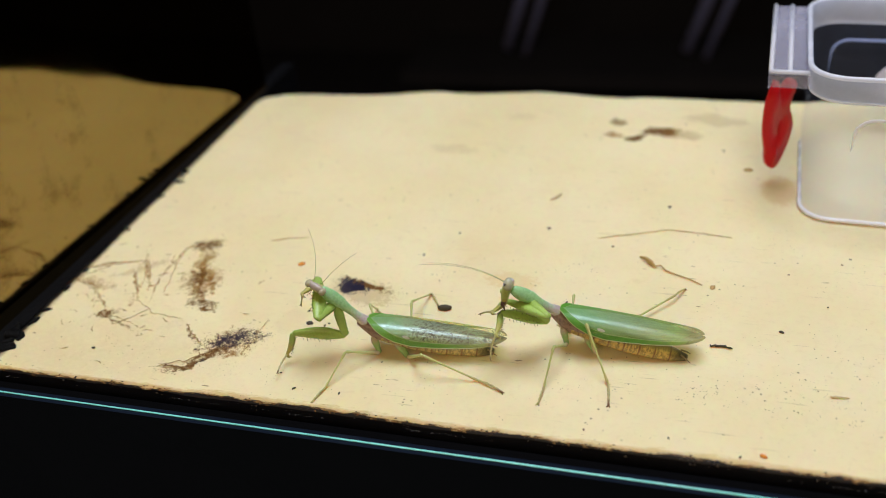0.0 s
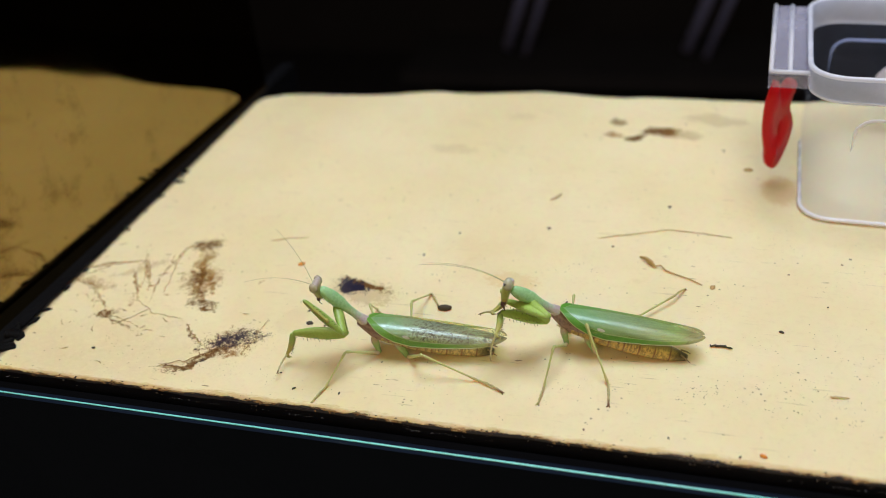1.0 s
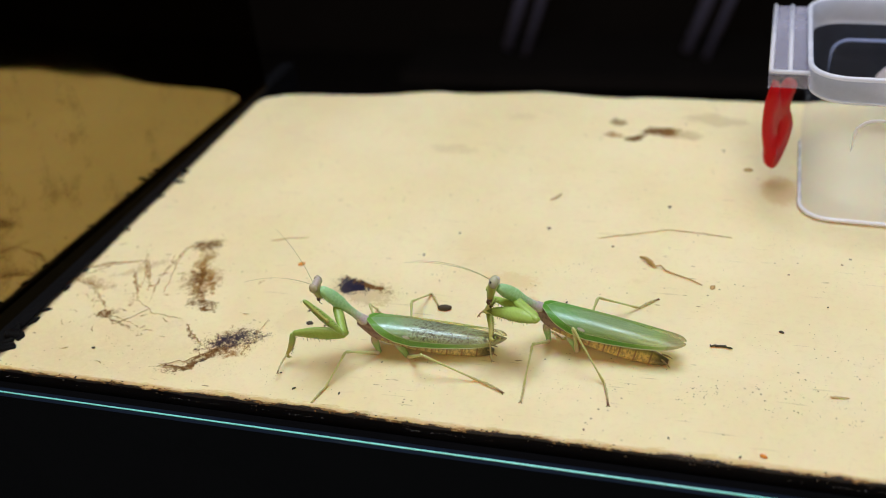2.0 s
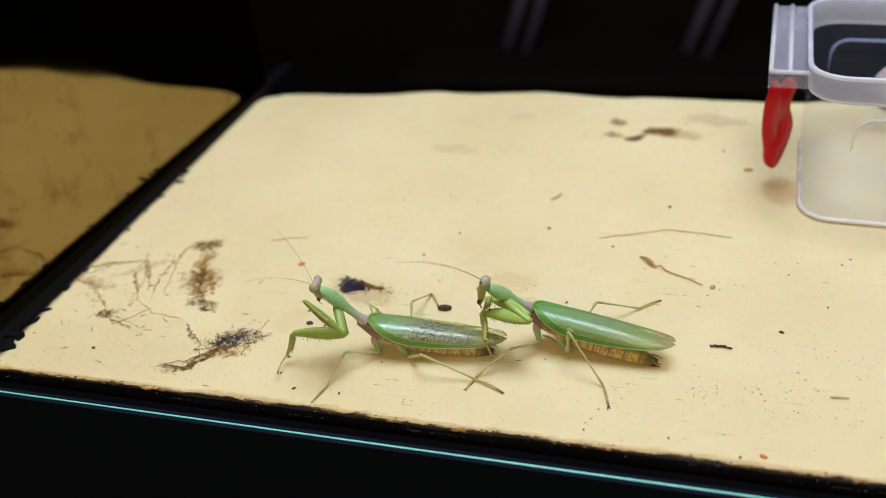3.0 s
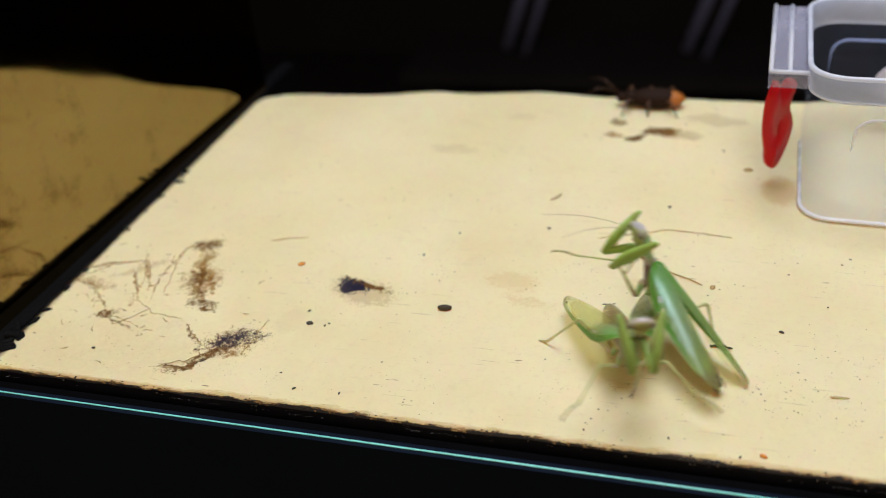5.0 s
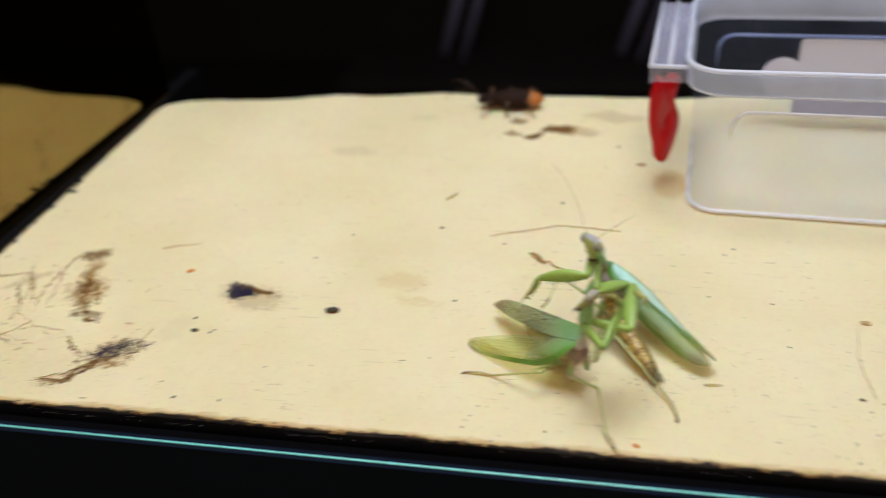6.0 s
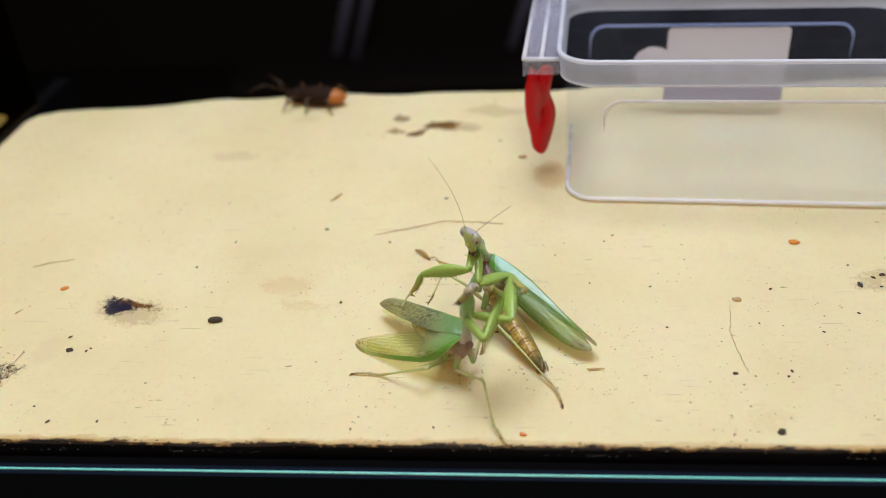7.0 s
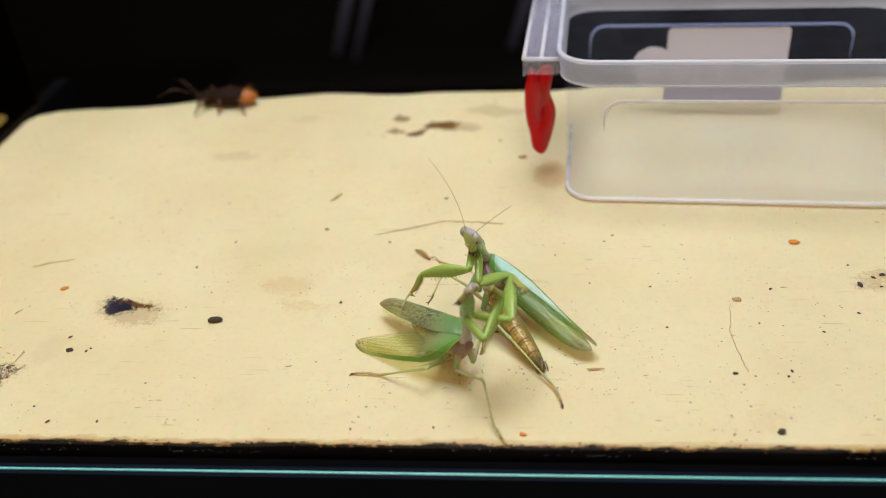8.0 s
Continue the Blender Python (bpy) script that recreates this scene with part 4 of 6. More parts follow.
    t.links.new(m.maths("MULTIPLY", m.maths("MULTIPLY", open_part, solid), clearness), b.inputs[0])
    t.links.new(a.outputs[0], b.inputs[1])
    t.links.new(clear.outputs[0], b.inputs[2])
    film, waxed = t.nodes.new("ShaderNodeBsdfGlossy"), t.nodes.new("ShaderNodeMixShader")
    film.inputs["Color"].default_value = (0.74, 0.92, 1.0, 1)
    m.wire(film, "Roughness", m.ramp(fine, 0.3, 0.7, 0.28, 0.40))
    t.links.new(m.shader.inputs["Normal"].links[0].from_socket, film.inputs["Normal"])
    t.links.new(m.maths("MULTIPLY", m.maths("MULTIPLY_ADD", front, -0.82, 1.0), m.maths("MULTIPLY", m.ramp(u, 26.0, 42.0, wax, wax * 0.5), m.maths("MULTIPLY_ADD", dots, -0.7, 1.0))), waxed.inputs[0])
    t.links.new(b.outputs[0], waxed.inputs[1])
    t.links.new(film.outputs[0], waxed.inputs[2])
    t.links.new(waxed.outputs[0], t.nodes["Material Output"].inputs["Surface"])
    return m.mat


def membrane_skin():
    m = Nodes("hindwing_membrane", 0.25, coords="UV")
    net = m.ramp(m.cells(1, "DISTANCE_TO_EDGE", m.mapped(scale=(0.7, 2.4, 1))), 0.03, 0.09)
    m.set("Base Color", m.mix(net, (0.34, 0.42, 0.16), (0.48, 0.62, 0.30)))
    t = m.tree
    clear = t.nodes.new("ShaderNodeBsdfTransparent")
    clear.inputs["Color"].default_value = (0.97, 0.97, 0.86, 1)
    b = t.nodes.new("ShaderNodeMixShader")
    t.links.new(m.maths("MULTIPLY_ADD", net, 0.12, 0.86), b.inputs[0])
    t.links.new(m.shader.outputs[0], b.inputs[1])
    t.links.new(clear.outputs[0], b.inputs[2])
    t.links.new(b.outputs[0], t.nodes["Material Output"].inputs["Surface"])
    return m.mat


RINGS = 0.0052


def abdomen_skin(name, top, band, flank):
    """Belly plates streaked tan and ochre with dark joints; the back under the wings is green."""
    m = Nodes(name, 0.42)
    x, y, z = m.xyz()
    ring = m.maths("FRACT", m.maths("MULTIPLY", x, 1 / RINGS))
    streak = m.noise(1.0, 4, 0.7, m.mapped(scale=(1000, 560, 480)))
    base = m.mix(m.ramp(streak, 0.38, 0.64), tuple(min(1, c * 1.4) for c in top), tuple(c * 0.55 for c in top))
    base = m.mix(m.ramp(m.maths("ADD", z, m.maths("MULTIPLY", m.noise(300, 3), 0.002)), -0.0046, -0.0058, 0, 0.75), base, flank)
    base = m.mix(m.ramp(m.maths("ABSOLUTE", y), 0.0008, 0.0002, 0, 0.5), base, tuple(c * 0.5 for c in flank))
    base = m.mix(m.ramp(m.noise(900, 5, 0.7), 0.56, 0.70, 0, 0.75), base, (0.10, 0.055, 0.025))
    base = m.mix(m.ramp(m.maths("ADD", m.maths("ABSOLUTE", m.maths("SUBTRACT", ring, 0.93)), m.maths("MULTIPLY", streak, 0.10)), 0.14, 0.06, 0, 0.85), base, band)
    base = m.mix(m.ramp(z, -0.0016, -0.0007), base, (0.28, 0.20, 0.06))
    base = m.mix(m.ramp(x, 0.034, 0.040, 0, 0.85), base, (0.050, 0.050, 0.022))
    m.set("Base Color", base)
    m.set("Coat Weight", 0.3)
    m.set("Coat Roughness", 0.3)
    m.bump(m.maths("ADD", m.noise(1600, 4), streak), 0.5, 0.0002)
    return m.mat


SKIN = dict(
    pron=insect_skin("prothorax_skin", (0.62, 0.48, 0.54), (0.36, 0.63, 0.30), 0.0225, split=(0.08, 0.50), rough=0.26),
    thorax=insect_skin("thorax_skin", (0.30, 0.19, 0.15), (0.20, 0.13, 0.10), 0.015, spots=(0.10, 0.06, 0.05)),
    leg_coxa=insect_skin("leg_coxa_skin", (0.48, 0.36, 0.26), (0.30, 0.48, 0.18), 0.008, split=(0.1, 0.45)),
    leg=insect_skin("leg_skin", (0.60, 0.46, 0.36), (0.52, 0.54, 0.22), 0.012, split=(0.1, 0.55)),
    shank=insect_skin("shank_skin", (0.52, 0.54, 0.20), (0.48, 0.38, 0.15), 0.022, split=(0.55, 1.1)),
    toe=insect_skin("toe_skin", (0.52, 0.46, 0.20), (0.18, 0.08, 0.04), 0.009, split=(0.75, 1.05)),
    spine=insect_skin("spine_skin", (0.30, 0.32, 0.08), (0.12, 0.09, 0.03), 0.012),
    feeler=insect_skin("feeler_skin", (0.40, 0.40, 0.18), (0.30, 0.22, 0.12), 0.02),
)
MEMBRANE = membrane_skin()
EYE_DARK = simple_material("pupil_black", (0.008, 0.006, 0.006), 0.2, 0.2, 900)
JAW_DARK = simple_material("jaw_brown", (0.07, 0.03, 0.015), 0.4, 0.4, 1500)


def limb(name, parent, length, radii, material, flat=0.8, bow=0.0, sides=10, label="", claw=0.0):
    """A limb segment along X, its thickness given at even steps, eased between them."""
    bm = bmesh.new()
    fine = []
    for a, b in zip(radii, radii[1:]):
        fine += [a, a * 0.84375 + b * 0.15625, a * 0.5 + b * 0.5, a * 0.15625 + b * 0.84375]
    fine = [radii[0] * 0.55] + fine + [radii[-1], radii[-1] * 0.5]
    n = len(fine)
    tube(bm, [(length * i / (n - 1), 0, bow * math.sin(math.pi * i / (n - 1))) for i in range(n)], fine, sides, flat)
    if claw:
        # hook or claws at the end
        for s in (1, -1) if claw < 0.001 else (0,):
            tube(bm, [(length * 0.97, 0, 0), (length + claw * 0.35, s * claw * 0.6, -claw * 0.35), (length + claw * 0.25, s * claw, -claw)], [claw * 0.34, claw * 0.24, claw * 0.03], 6)
    return part(name, bm, material, parent, label)


def spines(parent, length, count, size, first=0.25, last=0.95, sides=(1, -1)):
    """Rows of spines under a grasping limb, one mesh."""
    bm = bmesh.new()
    for s in sides:
        for i in range(count):
            x = length * (first + (last - first) * i / (count - 1))
            h = size * (0.55 + 0.65 * (i % 3 == 1))
            tube(bm, [(x, s * 0.0006, -0.0014), (x - h * 0.25, s * 0.0010, -0.0014 - h * 0.7), (x - h * 0.5, s * 0.0011, -0.0014 - h)], [0.00014, 0.00008, 0.00002], 5)
    return part("spine_row", bm, SKIN["spine"], parent, "dark thorn-like spines")


def eased(table, s):
    """A value from (place, value) pairs, gliding between them."""
    for (a, p), (b, q) in zip(table, table[1:]):
        if s <= b:
            k = (s - a) / (b - a)
            return p + (q - p) * k
    return table[-1][1]


FRONT_EDGE = ((0.0, 0.10), (0.03, 0.30), (0.07, 0.50), (0.13, 0.70), (0.22, 0.90), (0.34, 1.0), (0.48, 0.95), (0.60, 0.87), (0.72, 0.75), (0.82, 0.62), (0.90, 0.47), (0.95, 0.33), (0.98, 0.20), (1.0, 0.05))
HIND_EDGE = ((0.0, 0.20), (0.08, 0.50), (0.20, 0.84), (0.35, 1.0), (0.55, 0.90), (0.72, 0.74), (0.85, 0.54), (0.93, 0.33), (0.98, 0.15), (1.0, 0.0))


def wing_mesh(side, length, front, hind, curl, slack=0.0):
    """A leaf-shaped sheet rolled down towards its front edge, which lies outwards; thin but solid."""
    bm = bmesh.new()
    ns, nc = 54, 22
    step, table, y, z = 0.0001, {}, 0.0, 0.0
    for k in range(0, 140):
        table[k] = (y, z)
        w = min(1.0, k * step / 0.0078)
        a = radians(curl) * w * w * (3 - 2 * w)
        y, z = y + step * math.cos(a), z - step * math.sin(a)
    uv = bm.loops.layers.uv.new("map")
    tops, lows = [], []
    for i in range(ns + 1):
        s = math.sin(math.pi / 2 * i / ns) ** 1.15
        outer, inner = front * eased(FRONT_EDGE, s), hind * eased(HIND_EDGE, s)
        a, b = [], []
        for j in range(nc + 1):
            arc = -inner + (outer + inner) * j / nc
            if arc >= 0:
                k = arc / step
                p, q = table[int(k)], table[int(k) + 1]
                y, z = p[0] + (q[0] - p[0]) * (k - int(k)), p[1] + (q[1] - p[1]) * (k - int(k))
            else:
                y, z = arc, arc * arc * -26
            z += 0.0007 * math.sin(3.0 * s) + slack * 0.0004 * math.sin(17 * s + 900 * arc)
            mm = (s * length * 1000, (outer - arc) * 1000)
            a.append((bm.verts.new((s * length, y * side, z)), mm))
            b.append((bm.verts.new((s * length, y * side * 0.995, z - 0.00012)), mm))
        tops.append(a)
        lows.append(b)

    def face(corners):
        f = bm.faces.new([c[0] for c in corners])
        for loop, c in zip(f.loops, corners):
            loop[uv].uv = c[1]

    for i in range(ns):
        for j in range(nc):
            q = (tops[i][j], tops[i + 1][j], tops[i + 1][j + 1], tops[i][j + 1])
            r = (lows[i][j], lows[i][j + 1], lows[i + 1][j + 1], lows[i + 1][j])
            face(q[::-1] if side < 0 else q)
            face(r[::-1] if side < 0 else r)
        for j in (0, nc):
            face((tops[i][j], tops[i + 1][j], lows[i + 1][j], lows[i][j]))
    return bm


def oval(bm, centre, radii, across=14, rows=10):
    bm2 = bmesh.ops.create_uvsphere(bm, u_segments=across, v_segments=rows, radius=1)["verts"]
    for v in bm2:
        v.co = Vector([centre[i] + v.co[i] * radii[i] for i in range(3)])


def head_material(crown, face_hue):
    """Greyish crown and eyes above, brighter face below, darker towards the jaws."""
    m = Nodes("head_skin", 0.36)
    x, y, z = m.xyz()
    wander = m.maths("MULTIPLY", m.maths("SUBTRACT", m.noise(700, 4), 0.5), 0.0012)
    base = m.mix(m.ramp(m.maths("ADD", m.maths("MULTIPLY_ADD", x, -0.9, z), wander), 0.0012, 0.0024), face_hue, crown)
    base = m.mix(m.ramp(m.maths("ADD", z, wander), -0.0030, -0.0046, 0, 0.7), base, tuple(c * f for c, f in zip(face_hue, (1.0, 0.6, 0.5))))
    base = m.mix(m.ramp(m.noise(1600, 4), 0.45, 0.75, 0, 0.35), base, tuple(c * 0.55 for c in face_hue))
    m.set("Base Color", base)
    m.set("Coat Weight", 0.3)
    m.set("Coat Roughness", 0.22)
    m.set("Subsurface Weight", 0.2)
    m.shader.inputs["Subsurface Radius"].default_value = (0.001, 0.0012, 0.0004)
    m.set("Subsurface Scale", 0.4)
    m.bump(m.noise(1800, 3), 0.25, 0.0001)
    return m.mat


def build_head(thing, crown, face_hue, size, sweep, p):
    bm = bmesh.new()
    rings = []
    for z, half, x0, deep in ((0.0029, 0.0006, -0.0004, 0.0004), (0.0027, 0.0018, -0.0003, 0.0009), (0.0023, 0.0029, -0.0002, 0.0013), (0.0015, 0.0033, 0.0000, 0.0015), (0.0005, 0.0031, 0.0003, 0.0016),
                              (-0.0006, 0.0025, 0.0006, 0.0015), (-0.0017, 0.0020, 0.0008, 0.0013), (-0.0028, 0.0016, 0.0009, 0.0012), (-0.0038, 0.0013, 0.0009, 0.0010), (-0.0047, 0.0009, 0.0009, 0.0008), (-0.0054, 0.0004, 0.0008, 0.0004)):
        ring = []
        for k in range(20):
            a = 2 * math.pi * k / 20
            c, s = math.cos(a), math.sin(a)
            ring.append((x0 + deep * math.copysign(abs(c) ** 0.75, c), half * math.copysign(abs(s) ** 0.9, s), z))
        rings.append(ring)
    loft(bm, rings)
    head = p["head"] = part("head", bm, head_material(crown, face_hue), thing, "triangular head")
    bm = bmesh.new()
    loft(bm, [[(0.0021 + d, w * math.cos(a) , z + h * math.sin(a)) for a in (2 * math.pi * k / 10 for k in range(10))] for d, w, h, z in ((-0.0006, 0.0012, 0.0008, -0.0012), (0.0002, 0.0011, 0.0007, -0.0012), (0.0004, 0.0006, 0.0004, -0.0012))])
    part("face_shield", bm, head_material(face_hue, face_hue), head)
    bm = bmesh.new()
    for s in (1, -1):
        tube(bm, [(0.0012, s * 0.0008, -0.0042), (0.0015, s * 0.0006, -0.0052), (0.0013, s * 0.0001, -0.0059)], [0.0006, 0.0005, 0.0001], 7)
        tube(bm, [(0.0004, s * 0.0009, -0.0042), (0.0010, s * 0.0016, -0.0056), (0.0004, s * 0.0013, -0.0068)], [0.00022, 0.00018, 0.00012], 6)
    part("jaws", bm, JAW_DARK, head, "dark brown jaws and feelers of the mouth")
    eye_skin = insect_skin("eye_skin", tuple(0.55 * c + 0.45 * f for c, f in zip(crown, face_hue)), tuple(0.75 * c + 0.06 for c in crown), 0.003, 0.1, 0.20)
    for s in (1, -1):
        bm = bmesh.new()
        oval(bm, (0.0002, s * 0.0030, 0.0011), (0.00150, 0.00125, 0.00190), 18, 14)
        eye = part("eye", bm, eye_skin, head, "domed pale eye")
        bm = bmesh.new()
        oval(bm, (0.00105, s * 0.00385, 0.0010), (0.00034, 0.00034, 0.00042), 8, 6)
        part("pupil", bm, EYE_DARK, eye, "black pupil dot")
        bm = bmesh.new()
        pts = [((0.006 + 0.014 * sweep) * u + 0.004 * u * u, s * (0.004 * u + 0.002 * u * u), (0.021 - 0.010 * sweep) * u - 0.004 * u * u) for u in (i / 12 for i in range(15))]
        tube(bm, pts, [0.00010 - 0.00006 * i / 14 for i in range(15)], 5)
        p["antenna" + ("l" if s > 0 else "r")] = part("antenna", bm, SKIN["feeler"], head, "hair-thin feeler")
    for ob in (head, *head.children_recursive):
        ob.data.transform(Matrix.Scale(size, 4))
    p["feelers"] = size


def build_mantis(label, wing_green, costal, speckled, head_hue, face_hue, belly, band, flank, arm, sweep=0.0, head_size=1.1):
    """One mantis in rigid pieces; each limb piece lies along its own X axis."""
    thing = new("praying_mantis")
    tagged(thing, label, "mantis", "fighting mantises")
    p = {"thing": thing}
    L = SIZE
    # prothorax: slim neck, shield widest over the forelegs, a groove behind it and flared thin margins
    bm = bmesh.new()
    prof = [(0.0, 0.0016), (0.02, 0.0022), (0.06, 0.0024), (0.10, 0.0022), (0.17, 0.0018), (0.28, 0.00165), (0.40, 0.0018), (0.50, 0.0021), (0.58, 0.0025), (0.645, 0.0028), (0.68, 0.00265), (0.71, 0.0028), (0.78, 0.0028), (0.86, 0.0025), (0.93, 0.0021), (0.975, 0.0016), (1.0, 0.0009)]
    rings = []
    for s, r in prof:
        ring = []
        for k in range(20):
            a = 2 * math.pi * k / 20
            keel = 1.13 if k == 5 else 1.03 if k in (4, 6) else 1.0
            flare = 1.16 if k in (0, 10) else 1.04 if k in (1, 9) else 1.0
            low = 0.80 if math.sin(a) < -0.1 else 0.88
            ring.append((s * L["pron"], r * 0.80 * flare * math.cos(a), r * low * keel * math.sin(a)))
        rings.append(ring)
    loft(bm, rings)
    p["pron"] = part("prothorax", bm, SKIN["pron"], thing, "long green neck shield, pinkish at its base")
    bm = bmesh.new()
    loft(bm, [[(x, w * math.cos(a), z0 + h * (1.0 + 0.12 * math.cos(3 * a)) * math.sin(a)) for a in (2 * math.pi * k / 16 for k in range(16))]
              for x, w, h, z0 in ((0.003, 0.0012, 0.0013, -0.0002), (0.0005, 0.0022, 0.0022, -0.0010), (-0.002, 0.0027, 0.0030, -0.0022), (-0.0045, 0.0030, 0.0036, -0.0032), (-0.0065, 0.0029, 0.0035, -0.0034),
                                  (-0.0085, 0.0032, 0.0038, -0.0036), (-0.0120, 0.0034, 0.0038, -0.0034), (-0.0145, 0.0032, 0.0033, -0.0030), (-0.017, 0.0022, 0.0022, -0.0024))])
    p["thorax"] = part("thorax", bm, SKIN["thorax"], thing, "mottled brown and pink thorax")
    build_head(thing, head_hue, face_hue, head_size, sweep, p)
    # abdomen: overlapping rings, flattened below
    bm = bmesh.new()
    rings = []
    for i in range(65):
        s = i / 64
        r = 0.0043 * math.sin(math.pi * min(1, 0.16 + s * 0.73)) ** 0.75
        r *= 1 + 0.05 * ((s * 0.042 / RINGS) % 1.0 - 0.5)
        if s > 0.9:
            r *= 1 - 3.5 * (s - 0.9)
        rings.append([(s * 0.042, r * math.cos(a), -0.0030 + r * (0.62 if math.sin(a) > 0 else 0.88) * math.sin(a)) for a in (2 * math.pi * k / 18 for k in range(18))])
    loft(bm, rings)
    p["abd"] = part("abdomen", bm, abdomen_skin("abdomen_skin", belly, band, flank), thing, "banded tan and brown abdomen")
    bm = bmesh.new()
    for s in (1, -1):
        tube(bm, [(0.0395, s * 0.0006, -0.0042), (0.0420, s * 0.0007, -0.0048), (0.0432, s * 0.0004, -0.0040)], [0.0007, 0.0005, 0.0001], 6)
    part("tail_valves", bm, JAW_DARK, p["abd"], "dark tail valves")
    for s in (1, -1):
        bm = bmesh.new()
        tube(bm, [(0.0395, s * 0.0013, -0.0016), (0.0415, s * 0.0020, -0.0022), (0.0432, s * 0.0024, -0.0030)], [0.0003, 0.00028, 0.00008], 6)
        part("cercus", bm, SKIN["feeler"], p["abd"], "small tail feeler")
    # wings
    for key, s in (("l", 1), ("r", -1)):
        skin = wing_skin("forewing_skin", wing_green, costal, speckled and s > 0, (0.68, 0.67, 0.36) if speckled else (0.46, 0.56, 0.18), (0.78 if s > 0 else 0.97) if speckled else 0.60, 0.04 if s < 0 else 0.185 if speckled else 0.125)
        p["w" + key] = part("forewing", wing_mesh(-s, L["wing"], 0.0094, 0.0030, 82), skin, thing, "green leathery forewing with a white spot")
        p["v" + key] = part("hindwing", wing_mesh(-s, L["wing"] * 0.96, 0.0070, 0.0030, 50, 1.0), MEMBRANE, thing, "thin clear folded hindwing")
    # grasping forelegs and walking legs
    coxa_skin = insect_skin("coxa_skin", tuple(c * 0.85 for c in arm), arm, 0.0125)
    femur_skin = insect_skin("femur_skin", arm, tuple(c * 0.96 for c in arm), 0.0185)
    tibia_skin = insect_skin("tibia_skin", tuple(c * 0.85 for c in arm), (0.46, 0.42, 0.11), 0.010)
    for key in ("l", "r"):
        p["coxa" + key] = limb("fore_coxa", thing, L["coxa"], [0.0013, 0.0018, 0.0017, 0.0015, 0.0014], coxa_skin, 0.75)
        fem = p["fem" + key] = limb("fore_femur", thing, L["fem"], [0.0013, 0.0020, 0.0025, 0.0025, 0.0022, 0.0017, 0.0012], femur_skin, 0.60, 0.0006, 12, "spiny grasping thigh")
        spines(fem, L["fem"], 9, 0.0009, 0.22, 0.80)
        tib = p["tib" + key] = limb("fore_tibia", thing, L["tib"], [0.0010, 0.0012, 0.0011, 0.0009, 0.0006], tibia_skin, 0.6, -0.0006, label="hooked grasping shin", claw=0.0022)
        spines(tib, L["tib"], 9, 0.0006, 0.15, 0.85)
        p["tar" + key] = limb("fore_foot", thing, L["tar"], [0.00042, 0.00030, 0.00040, 0.00026, 0.00034, 0.00024, 0.00032, 0.00024, 0.00034], SKIN["toe"], 1.0, 0.0004, 6, claw=0.0006)
        for c, rad in (("m", 0.00061), ("h", 0.00067)):
            p[c + "cox" + key] = limb("leg_coxa", thing, L[c + "cox"], [rad * 1.9, rad * 2.3, rad * 2.0, rad * 1.6, rad * 1.5], SKIN["leg_coxa"], 0.8)
            p[c + "fem" + key] = limb("leg_femur", thing, L[c + "fem"], [rad * 1.4, rad * 1.25, rad, rad * 0.8, rad * 0.7, rad * 1.05], SKIN["leg"], 0.85)
            p[c + "tib" + key] = limb("leg_tibia", thing, L[c + "tib"], [rad * 0.85, rad * 0.62, rad * 0.55, rad * 0.5, rad * 0.5, rad * 0.75], SKIN["shank"], 0.9)
            p[c + "tar" + key] = limb("leg_foot", thing, L[c + "tar"], [0.00050, 0.00034, 0.00034, 0.0005, 0.00032, 0.00044, 0.0003, 0.00042, 0.0003, 0.00042], SKIN["toe"], 1.0, 0.0006, 6, claw=0.0008)
    return {"parts": p, "keys": []}


def stance(mantis, t, T, P, A, wl, wr, up=(0, 0, 1), face=(-0.7, 0, -0.7), eyes=(0, -1, 0), rl=0.0, rr=0.0, fan=0.0, lift=0.0, liftl=None,
           fl=None, fr=None, ml=None, mr=None, hl=None, hr=None):
    """How a mantis stands at t, in millimetres: thorax, neck and tail points, wing tips, joints of the limbs."""
    k = {"t": t}
    V = lambda q: Vector(q) / 1000
    k["T"], k["P"], k["A"], k["wl"], k["wr"] = V(T), V(P), V(A), V(wl), V(wr)
    k["up"], k["face"], k["eyes"], k["roll"] = Vector(up), Vector(face), Vector(eyes), Vector((rl, rr, 0))
    k["fan"] = Vector((fan, lift, lift if liftl is None else liftl))
    f, s, u, pf, ps, pu = axes(k["T"], k["P"], k["A"], k["up"])
    for name, joints in (("fl", fl), ("fr", fr), ("ml", ml), ("mr", mr), ("hl", hl), ("hr", hr)):
        sign = 1 if name[1] == "l" else -1
        if joints:
            joints = [V(q) for q in joints]
        elif name[0] == "f":
            joints = [k["T"] + (pf * a + ps * (b * sign) + pu * c) / 1000 for a, b, c in ((17, 3, -12), (28, 5, 0), (20, 5, -5), (15, 5, -8))]
        elif name[0] == "m":
            joints = [k["T"] + (f * a + s * (b * sign) + u * c) / 1000 for a, b, c in ((8, 12, -4), (14, 18, -13), (17, 22, -15))]
        else:
            joints = [k["T"] + (f * a + s * (b * sign) + u * c) / 1000 for a, b, c in ((-18, 12, 1), (-32, 24, -11), (-38, 30, -14))]
        for i, q in enumerate(joints):
            k[name + str(i)] = q
    mantis["keys"].append(k)


def axes(T, P, A, up):
    f = (T - A).normalized()
    s = up.cross(f).normalized()
    u = f.cross(s)
    pf = (P - T).normalized()
    ps = u.cross(pf).normalized()
    return f, s, u, pf, ps, pf.cross(ps)


